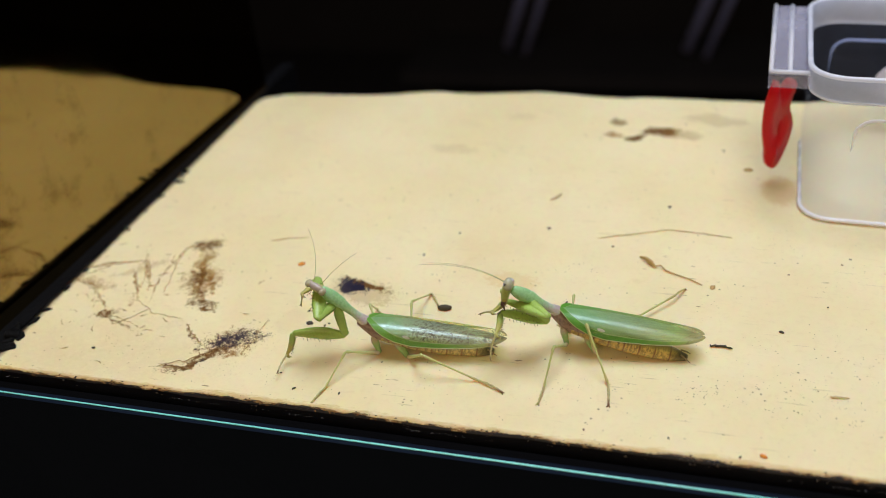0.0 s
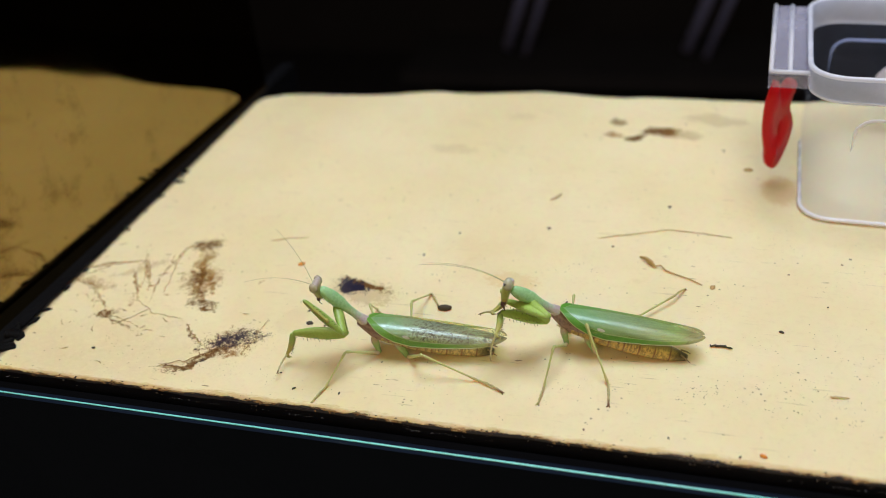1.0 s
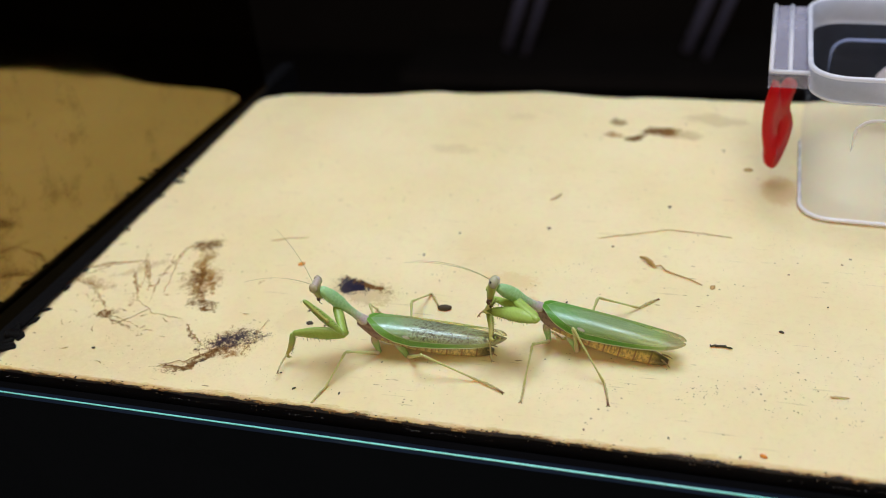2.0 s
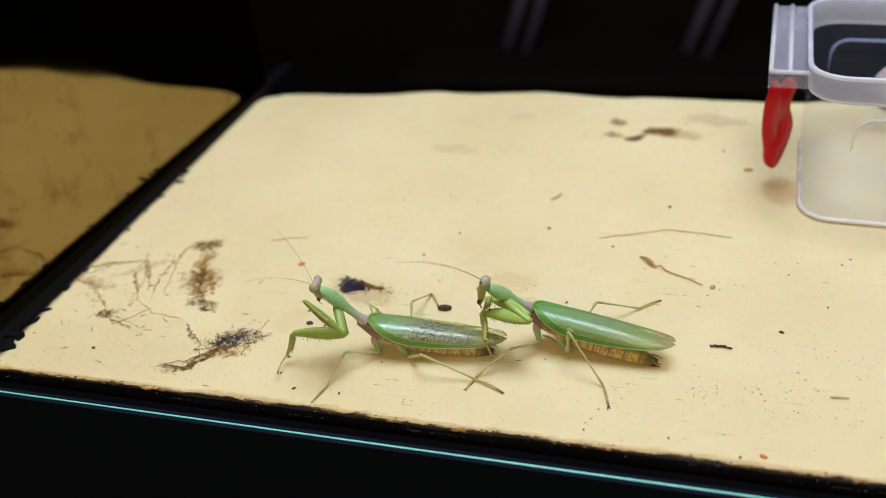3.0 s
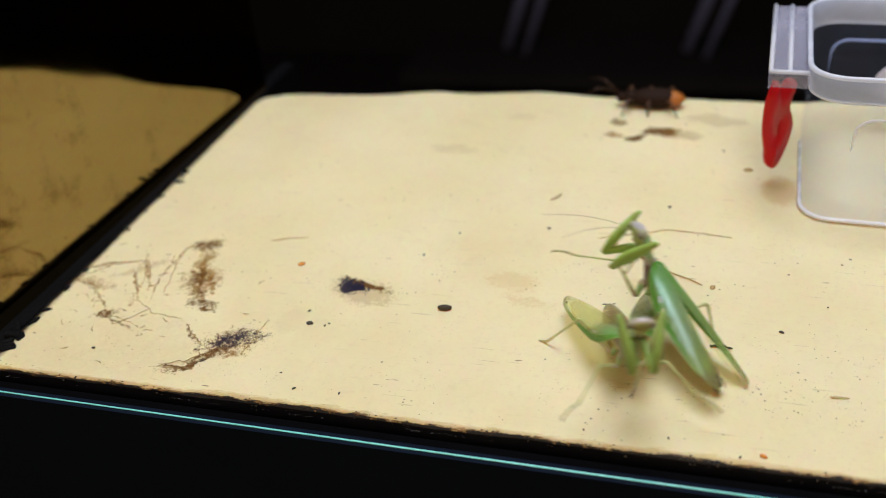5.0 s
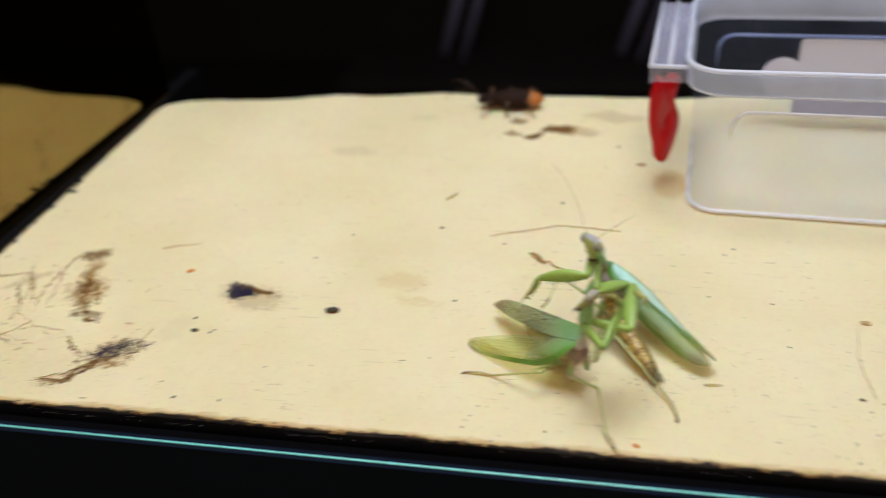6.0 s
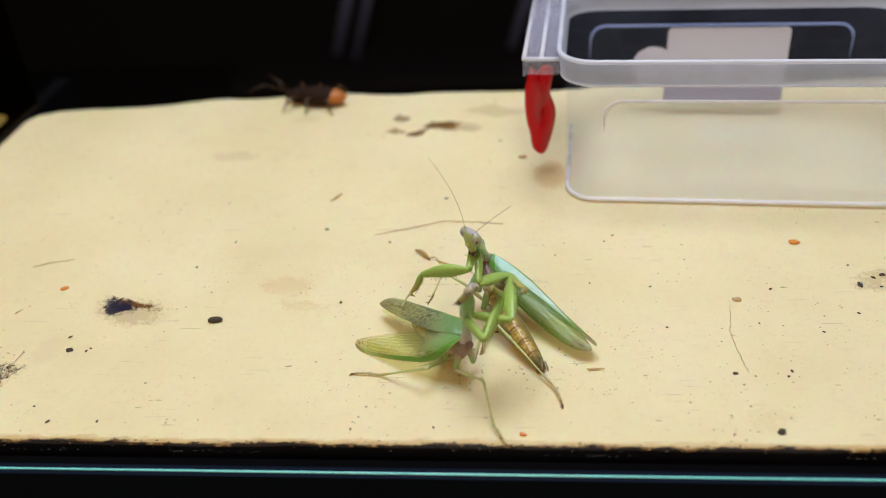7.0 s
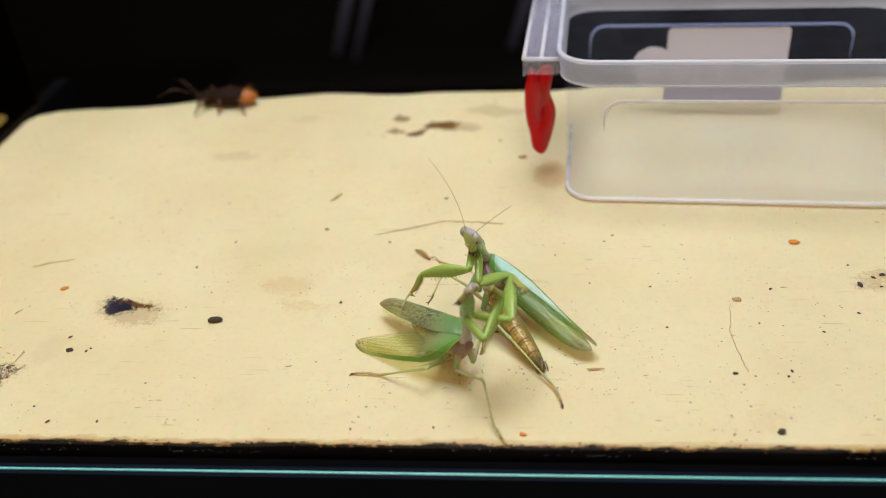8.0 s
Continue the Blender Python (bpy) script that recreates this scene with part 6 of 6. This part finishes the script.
    stance(mantis_high, 5.30, (265.4, 68.7, 28.6), (258.9, 56.3, 46.1), (281.5, 33.3, 4.0), wl=(296.0, 45.9, 2.1), wr=(298.4, 46.7, 4.3), up=(0.77, 0.15, 0.62), face=(-0.75, -0.62, -0.12), eyes=(0.6, -0.75, 0.02), rl=42, rr=18, fan=30, lift=72,
           fl=((263.7, 48.1, 35.8), (271.1, 43.5, 52.2), (273.7, 50.7, 45.7), (275.4, 56.6, 39.8)),
           fr=((251.7, 55.3, 33.0), (240.1, 44.3, 42.3), (233.8, 36.6, 40.9), (229.3, 29.4, 41.3)),
           ml=((264.0, 54.3, 18.3), (266.5, 31.6, 2.0), (267.4, 26.7, -3.6)),
           mr=((256.1, 56.4, 24.3), (250.2, 59.7, 12.0), (247.3, 59.9, 5.1)),
           hl=((267.1, 48.3, 15.5), (271.5, 25.7, 1.0), (270.7, 15.8, -0.4)),
           hr=((274.2, 51.3, 24.6), (282.8, 57.4, 3.0), (281.6, 51.1, -4.7)))
    stance(mantis_high, 5.50, (268.4, 72.2, 20.9), (261.4, 58.2, 37.1), (283.3, 32.0, 4.0), wl=(297.4, 40.8, 2.3), wr=(300.0, 42.4, 4.1), up=(0.77, 0.15, 0.62), face=(-0.75, -0.62, -0.12), eyes=(0.6, -0.75, 0.02), rl=42, rr=18, fan=30, lift=72,
           fl=((262.1, 50.3, 29.7), (275.1, 63.0, 26.5), (269.7, 54.8, 28.4), (267.7, 60.8, 22.7)),
           fr=((254.9, 59.0, 22.6), (238.6, 60.2, 14.0), (237.4, 50.3, 12.8), (237.3, 49.4, 4.4)),
           ml=((265.8, 56.2, 13.2), (266.5, 31.6, 2.0), (267.4, 26.7, -3.6)),
           mr=((254.7, 72.7, 9.5), (250.2, 59.7, 12.0), (247.3, 59.9, 5.1)),
           hl=((275.6, 47.9, 3.9), (271.5, 26.1, 0.6), (270.7, 18.8, 0.3)),
           hr=((272.7, 55.1, 24.7), (282.8, 57.4, 3.0), (281.6, 51.1, -4.7)))
    stance(mantis_high, 5.75, (268.4, 72.2, 20.9), (261.4, 58.2, 37.1), (283.3, 32.0, 4.0), wl=(297.4, 40.8, 2.3), wr=(300.0, 42.4, 4.1), up=(0.77, 0.15, 0.62), face=(-0.75, -0.62, -0.12), eyes=(0.6, -0.75, 0.02), rl=42, rr=18, fan=30, lift=72,
           fl=((262.1, 50.3, 29.7), (275.1, 63.0, 26.5), (269.7, 54.8, 28.4), (267.7, 60.8, 22.7)),
           fr=((254.9, 59.0, 22.6), (238.6, 60.2, 14.0), (237.4, 50.3, 12.8), (237.3, 49.4, 4.4)),
           ml=((265.8, 56.2, 13.2), (266.5, 31.6, 2.0), (267.4, 26.7, -3.6)),
           mr=((254.7, 72.7, 9.5), (250.2, 59.7, 12.0), (247.3, 59.9, 5.1)),
           hl=((275.6, 47.9, 3.9), (271.5, 26.1, 0.6), (270.7, 18.8, 0.3)),
           hr=((272.7, 55.1, 24.7), (282.8, 57.4, 3.0), (281.6, 51.1, -4.7)))
    stance(mantis_high, 6.00, (265.1, 71.3, 18.8), (261.5, 57.5, 36.2), (287.1, 33.8, 4.0), wl=(295.1, 43.6, 7.2), wr=(295.7, 44.6, 8.1), up=(0.77, 0.15, 0.62), face=(-0.75, -0.65, -0.18), eyes=(0.64, -0.7, 0.02), rl=62, rr=14, fan=30, lift=72,
           fl=((263.3, 50.1, 23.4), (274.3, 63.6, 17.0), (269.1, 55.8, 20.3), (266.0, 61.3, 14.6)),
           fr=((260.1, 51.1, 28.5), (243.3, 56.3, 22.8), (238.9, 58.1, 14.0), (236.8, 49.9, 13.8)),
           ml=((265.0, 58.2, 7.0), (264.4, 45.2, 2.0), (262.2, 39.7, -2.7)),
           mr=((249.9, 70.4, 13.4), (246.7, 56.8, 14.0), (244.3, 60.3, 7.8)),
           hl=((277.9, 49.3, 3.7), (288.9, 22.9, 0.6), (291.1, 12.6, 0.3)),
           hr=((269.4, 77.3, 1.5), (284.3, 58.5, 3.0), (291.2, 59.9, -4.0)))
    stance(mantis_high, 8.00, (265.1, 71.3, 18.8), (261.5, 57.5, 36.2), (287.1, 33.8, 4.0), wl=(295.1, 43.6, 7.2), wr=(295.7, 44.6, 8.1), up=(0.77, 0.15, 0.62), face=(-0.75, -0.65, -0.18), eyes=(0.64, -0.7, 0.02), rl=62, rr=14, fan=30, lift=72,
           fl=((263.3, 50.1, 23.4), (274.3, 63.6, 17.0), (269.1, 55.8, 20.3), (266.0, 61.3, 14.6)),
           fr=((260.1, 51.1, 28.5), (243.3, 56.3, 22.8), (238.9, 58.1, 14.0), (236.8, 49.9, 13.8)),
           ml=((265.0, 58.2, 7.0), (264.4, 45.2, 2.0), (262.2, 39.7, -2.7)),
           mr=((249.9, 70.4, 13.4), (246.7, 56.8, 14.0), (244.3, 60.3, 7.8)),
           hl=((277.9, 49.3, 3.7), (288.9, 22.9, 0.6), (291.1, 12.6, 0.3)),
           hr=((269.4, 77.3, 1.5), (284.3, 58.5, 3.0), (291.2, 59.9, -4.0)))
    stance(mantis_low, 0.00, (145.0, 32.6, 13.0), (133.1, 26.2, 31.0), (189.9, 38.5, 4.7), wl=(191.0, 37.4, 8.3), wr=(190.6, 39.7, 7.4), face=(-0.45, -0.40, -0.80), eyes=(0.84, -0.22, -0.36), lift=100,
           fl=((139.0, 27.1, 10.6), (121.3, 22.4, 13.1), (117.8, 21.3, 3.8), (117.6, 12.9, 2.7)),
           fr=((134.5, 17.3, 24.8), (129.0, 34.4, 29.5), (126.9, 24.6, 29.3), (124.0, 27.6, 21.9)),
           ml=((140.9, 19.6, 7.4), (136.0, 10.5, 0.6), (134.7, 6.1, 0.3)),
           mr=((142.1, 42.6, 13.3), (140.1, 55.3, 0.6), (141.6, 53.4, 0.3)),
           hl=((170.0, 22.5, 8.5), (187.0, 22.8, 0.6), (196.9, 18.4, 0.3)),
           hr=((155.9, 46.6, 13.0), (158.1, 68.1, 0.6), (163.2, 60.2, 0.3)), fan=12, liftl=108)
    stance(mantis_low, 0.75, (145.0, 32.6, 13.0), (133.1, 26.2, 31.0), (189.9, 38.5, 4.7), wl=(191.0, 37.4, 8.3), wr=(190.6, 39.7, 7.4), face=(-0.45, -0.40, -0.80), eyes=(0.84, -0.22, -0.36), lift=100,
           fl=((139.0, 27.1, 10.6), (121.3, 22.4, 13.1), (117.8, 21.3, 3.8), (117.6, 12.9, 2.7)),
           fr=((134.5, 17.3, 24.8), (129.0, 34.4, 29.5), (126.9, 24.6, 29.3), (124.0, 27.6, 21.9)),
           ml=((140.9, 19.6, 7.4), (136.0, 10.5, 0.6), (134.7, 6.1, 0.3)),
           mr=((142.1, 42.6, 13.3), (140.1, 55.3, 0.6), (141.6, 53.4, 0.3)),
           hl=((170.0, 22.5, 8.5), (187.0, 22.8, 0.6), (196.9, 18.4, 0.3)),
           hr=((155.9, 46.6, 13.0), (158.1, 68.1, 0.6), (163.2, 60.2, 0.3)), fan=12, liftl=108)
    stance(mantis_low, 1.00, (145.0, 32.6, 13.0), (133.1, 26.2, 31.0), (189.9, 38.5, 4.7), wl=(191.0, 37.4, 8.3), wr=(190.6, 39.7, 7.4), face=(-0.95, -0.1, -0.25), eyes=(0.0, -1.0, 0.05), lift=10,
           fl=((139.0, 27.1, 10.6), (121.3, 22.4, 13.1), (117.8, 21.3, 3.8), (117.6, 12.9, 2.7)),
           fr=((141.8, 20.0, 17.2), (130.7, 18.0, 31.8), (138.2, 16.6, 25.5), (137.8, 21.4, 18.5)),
           ml=((140.9, 19.6, 7.4), (136.0, 10.5, 0.6), (134.7, 6.1, 0.3)),
           mr=((142.1, 42.6, 13.3), (140.1, 55.3, 0.6), (141.6, 53.4, 0.3)),
           hl=((170.0, 22.5, 8.5), (187.0, 22.8, 0.6), (196.9, 18.4, 0.3)),
           hr=((155.9, 46.6, 13.0), (158.1, 68.1, 0.6), (163.2, 60.2, 0.3)), liftl=-30)
    stance(mantis_low, 3.20, (145.0, 32.6, 13.0), (133.1, 26.2, 31.0), (189.9, 38.5, 4.7), wl=(191.0, 37.4, 8.3), wr=(190.6, 39.7, 7.4), face=(-0.95, -0.1, -0.25), eyes=(0.0, -1.0, 0.05), lift=10,
           fl=((139.0, 27.1, 10.6), (121.3, 22.4, 13.1), (117.8, 21.3, 3.8), (117.6, 12.9, 2.7)),
           fr=((141.8, 20.0, 17.2), (130.7, 18.0, 31.8), (138.2, 16.6, 25.5), (137.8, 21.4, 18.5)),
           ml=((140.9, 19.6, 7.4), (136.0, 10.5, 0.6), (134.7, 6.1, 0.3)),
           mr=((142.1, 42.6, 13.3), (140.1, 55.3, 0.6), (141.6, 53.4, 0.3)),
           hl=((170.0, 22.5, 8.5), (187.0, 22.8, 0.6), (196.9, 18.4, 0.3)),
           hr=((155.9, 46.6, 13.0), (158.1, 68.1, 0.6), (163.2, 60.2, 0.3)), liftl=-30)
    stance(mantis_low, 3.40, (145.0, 32.6, 13.0), (133.1, 26.2, 31.0), (190.4, 40.0, 11.9), wl=(190.8, 39.0, 18.1), wr=(190.4, 40.8, 19.0), face=(-0.95, -0.1, -0.25), eyes=(0.0, -1.0, 0.05), lift=10,
           fl=((139.0, 27.1, 10.6), (121.3, 22.4, 13.1), (117.8, 21.3, 3.8), (117.6, 12.9, 2.7)),
           fr=((135.6, 29.4, 10.6), (120.5, 29.0, 21.2), (116.0, 20.1, 21.8), (117.0, 11.8, 23.6)),
           ml=((140.9, 19.6, 7.4), (136.0, 10.5, 0.6), (134.7, 6.1, 0.3)),
           mr=((142.1, 42.6, 13.3), (140.1, 55.3, 0.6), (141.6, 53.4, 0.3)),
           hl=((170.0, 22.5, 8.5), (187.0, 22.8, 0.6), (196.9, 18.4, 0.3)),
           hr=((155.9, 46.6, 13.0), (158.1, 68.1, 0.6), (163.2, 60.2, 0.3)), liftl=-30)
    stance(mantis_low, 3.50, (137.9, 27.6, 10.0), (129.5, 18.2, 28.5), (183.5, 25.7, 4.2), wl=(183.8, 20.5, 8.2), wr=(183.9, 20.6, 10.0), up=(0.10, -0.47, 0.88), face=(-0.8, 0.2, 0.5), eyes=(0.2, -0.8, 0.3),
           fl=((142.8, 13.2, 20.0), (146.7, -1.8, 30.2), (149.1, -11.1, 27.4), (146.3, -6.9, 20.6)),
           fr=((128.8, 31.9, 14.1), (126.4, 30.2, 32.4), (126.1, 24.8, 40.8), (128.5, 19.4, 47.0)),
           ml=((132.2, 22.6, 6.3), (136.7, 9.7, 0.6), (138.3, 5.9, 0.3)),
           hl=((159.9, 30.6, 1.2), (179.4, 16.6, 1.0), (189.2, 15.5, -0.7)))
    stance(mantis_low, 3.60, (146.0, 36.1, 18.0), (156.6, 33.5, 37.7), (180.4, 9.2, 3.6), wl=(179.9, 7.2, 4.4), wr=(182.0, 9.6, 5.1), up=(-0.35, -0.61, 0.71), face=(0.6, 0.3, 0.2), eyes=(-0.4, 0.8, 0))
    stance(mantis_low, 3.70, (185.9, 48.3, 28.0), (181.5, 35.4, 45.9), (202.5, 19.3, -3.7), wl=(194.7, 13.6, -1.7), wr=(201.8, 14.0, 0.9), up=(-0.85, -0.32, 0.42), face=(-0.8, -0.4, -0.4), eyes=(0.3, -0.8, 0.3))
    stance(mantis_low, 3.80, (174.6, 53.0, 26.0), (172.9, 38.5, 43.1), (201.4, 23.9, 2.6), wl=(199.9, 20.8, 3.9), wr=(203.8, 23.8, 4.6), up=(-0.33, -0.67, 0.67), face=(-0.7, -0.4, -0.5), eyes=(0.4, -0.8, 0.2),
           ml=((166.2, 52.5, 10.1), (163.1, 40.3, 4.0), (157.0, 37.5, 0.7)))
    stance(mantis_low, 3.90, (163.8, 36.8, 12.0), (165.5, 45.4, 32.7), (203.3, 17.7, -1.9), wl=(207.3, 20.4, 9.5), wr=(209.8, 34.3, 18.4), up=(-0.21, -0.52, 0.83), face=(-0.8, -0.2, 0.2), eyes=(0.2, -0.9, 0))
    stance(mantis_low, 4.00, (157.2, 19.8, 7.0), (148.2, 11.2, 25.8), (202.8, 18.6, 1.8), wl=(203.0, 15.2, 1.8), wr=(203.3, 19.0, 4.8), up=(0.05, -0.90, 0.45), face=(-0.8, -0.2, -0.4), eyes=(0.1, -0.6, -0.6), rl=-8, rr=8,
           fl=((155.3, 11.2, 28.4), (138.7, 18.7, 25.1), (141.4, 9.1, 26.0), (139.1, 10.9, 18.0)),
           fr=((157.6, 11.3, 29.1), (152.9, 28.5, 24.1), (151.0, 19.1, 26.8), (146.8, 22.8, 20.5)),
           ml=((171.0, 28.6, 1.1), (177.5, 16.2, 1.0), (177.8, 9.4, -2.1)))
    stance(mantis_low, 4.20, (166.5, 19.0, 7.0), (163.4, 0.1, 18.8), (194.9, 55.1, 5.4), wl=(210.3, 4.8, 1.1), wr=(210.4, 33.9, 4.1), up=(-0.12, -0.35, 0.93), face=(-0.6, -0.5, -0.6), eyes=(0.5, -0.7, -0.2),
           fl=((165.1, 1.6, 24.3), (158.3, 1.3, 41.5), (149.3, -0.3, 45.4), (148.4, -6.3, 51.4)))
    stance(mantis_low, 4.45, (185.1, 20.8, 14.9), (178.3, 5.7, 30.1), (203.2, 61.0, 1.8), wl=(209.9, 59.6, 1.3), wr=(197.8, 65.1, 1.3), up=(0.00, 0.00, 1.00), face=(-0.41, -0.91, -0.3), eyes=(0.91, -0.41, 0.0))
    stance(mantis_low, 4.65, (203.7, 22.6, 20.5), (201.1, 7.9, 37.3), (211.5, 64.8, 3.9), wl=(220.9, 64.1, 3.5), wr=(202.4, 67.5, 3.5), up=(0.00, 0.00, 1.00), face=(-0.18, -0.98, -0.3), eyes=(0.98, -0.18, 0.0))
    stance(mantis_low, 4.85, (222.4, 24.4, 22.5), (223.3, 10.4, 40.1), (219.8, 67.2, 5.9), wl=(231.8, 68.4, 5.7), wr=(207.7, 66.9, 5.7), up=(0.00, 0.00, 1.00), face=(0.06, -1.0, -0.3), eyes=(1.0, 0.06, 0.0))
    stance(mantis_low, 5.05, (241.0, 26.2, 20.9), (245.2, 13.0, 38.6), (227.8, 68.3, 7.8), wl=(241.9, 72.4, 7.9), wr=(214.0, 63.7, 7.9), up=(0.00, 0.00, 1.00), face=(0.3, -0.95, -0.3), eyes=(0.95, 0.3, 0.0))
    stance(mantis_low, 5.30, (260.7, 34.2, 18.0), (260.2, 28.1, 39.7), (239.6, 72.9, 5.0), wl=(223.3, 58.5, 4.8), wr=(220.9, 51.8, 1.8), face=(0.6, -0.45, -0.65), eyes=(-0.3, 0.8, 0.2), rl=-38, rr=-18,
           fl=((266.1, 30.2, 19.0), (270.7, 28.0, 36.7), (272.0, 28.1, 46.7), (271.9, 21.2, 51.6)),
           fr=((269.9, 32.3, 36.6), (271.3, 42.0, 52.3), (274.5, 33.7, 56.9), (274.1, 25.8, 60.1)),
           ml=((265.7, 45.5, 3.6), (266.3, 31.6, 2.0), (267.9, 27.8, -4.3)),
           mr=((262.9, 20.4, 11.7), (268.6, 13.7, 0.8), (272.6, 7.8, -1.5)),
           hl=((269.4, 30.4, 20.0), (265.2, 46.8, 3.0), (269.1, 50.0, -5.6)),
           hr=((245.7, 26.1, 14.5), (226.7, 31.5, 0.8), (217.2, 30.1, -1.8)))
    stance(mantis_low, 5.50, (261.5, 33.5, 17.0), (260.3, 29.0, 39.0), (239.6, 72.5, 5.9), wl=(224.4, 57.8, 2.9), wr=(221.4, 50.6, 0.8), face=(0.6, -0.45, -0.65), eyes=(-0.3, 0.8, 0.2), rl=-38, rr=-18,
           fl=((272.0, 24.0, 35.4), (272.7, 39.0, 46.2), (278.2, 41.9, 38.4), (276.4, 34.3, 41.6)),
           fr=((263.9, 17.7, 28.8), (272.4, 34.1, 29.6), (267.5, 30.2, 37.4), (266.4, 37.4, 33.0)),
           ml=((265.7, 45.6, 3.0), (266.3, 31.6, 2.0), (267.9, 27.8, -4.3)),
           mr=((264.1, 22.4, 6.6), (269.3, 11.0, 0.6), (271.2, 7.6, 0.3)),
           hl=((270.1, 32.5, 21.6), (265.2, 46.8, 3.0), (269.1, 50.0, -5.6)),
           hr=((242.7, 31.0, 6.3), (230.0, 32.0, 0.6), (223.5, 30.4, 0.3)))
    stance(mantis_low, 6.00, (259.7, 28.0, 17.0), (261.7, 24.1, 39.1), (237.2, 65.0, 1.4), wl=(228.4, 60.8, 6.4), wr=(221.2, 48.4, 0.6), face=(0.6, -0.45, -0.65), eyes=(-0.3, 0.8, 0.2), rl=-38, rr=-18,
           fl=((274.4, 21.2, 31.1), (274.3, 39.3, 34.7), (278.8, 30.5, 35.8), (277.3, 23.1, 39.7)),
           fr=((266.7, 13.2, 30.2), (271.8, 30.7, 33.5), (269.1, 24.7, 41.1), (267.0, 30.9, 35.6)),
           ml=((266.1, 43.1, 15.8), (263.9, 43.1, 2.0), (263.1, 40.1, -4.8)),
           mr=((264.7, 17.0, 7.2), (268.5, 7.1, 2.2), (272.6, 0.3, 0.3)),
           hl=((268.2, 30.3, 23.2), (261.0, 41.1, 3.0), (263.9, 43.8, -6.2)),
           hr=((246.4, 23.4, 10.0), (230.3, 30.8, 0.6), (222.6, 31.4, 0.3)))
    stance(mantis_low, 8.00, (259.7, 28.0, 17.0), (261.7, 24.1, 39.1), (237.2, 65.0, 1.4), wl=(228.4, 60.8, 6.4), wr=(221.2, 48.4, 0.6), face=(0.6, -0.45, -0.65), eyes=(-0.3, 0.8, 0.2), rl=-38, rr=-18,
           fl=((274.4, 21.2, 31.1), (274.3, 39.3, 34.7), (278.8, 30.5, 35.8), (277.3, 23.1, 39.7)),
           fr=((266.7, 13.2, 30.2), (271.8, 30.7, 33.5), (269.1, 24.7, 41.1), (267.0, 30.9, 35.6)),
           ml=((266.1, 43.1, 15.8), (263.9, 43.1, 2.0), (263.1, 40.1, -4.8)),
           mr=((264.7, 17.0, 7.2), (268.5, 7.1, 2.2), (272.6, 0.3, 0.3)),
           hl=((268.2, 30.3, 23.2), (261.0, 41.1, 3.0), (263.9, 43.8, -6.2)),
           hr=((246.4, 23.4, 10.0), (230.3, 30.8, 0.6), (222.6, 31.4, 0.3)))
    busy = [i / 30 for i in range(95, 168)]
    times = sorted({5.75, 5.9, 6.0, 0.0, 0.4, 0.75, 0.8, 0.9, 1.0, 1.1, 1.2, 1.3, 1.4, 1.5, 1.7, 2.0, 2.4, 2.7, 3.0, *busy, 5.8, 6.5, 8.0})
    animate(mantis_low, times)
    animate(mantis_high, times)
    roach_walk()


motions()
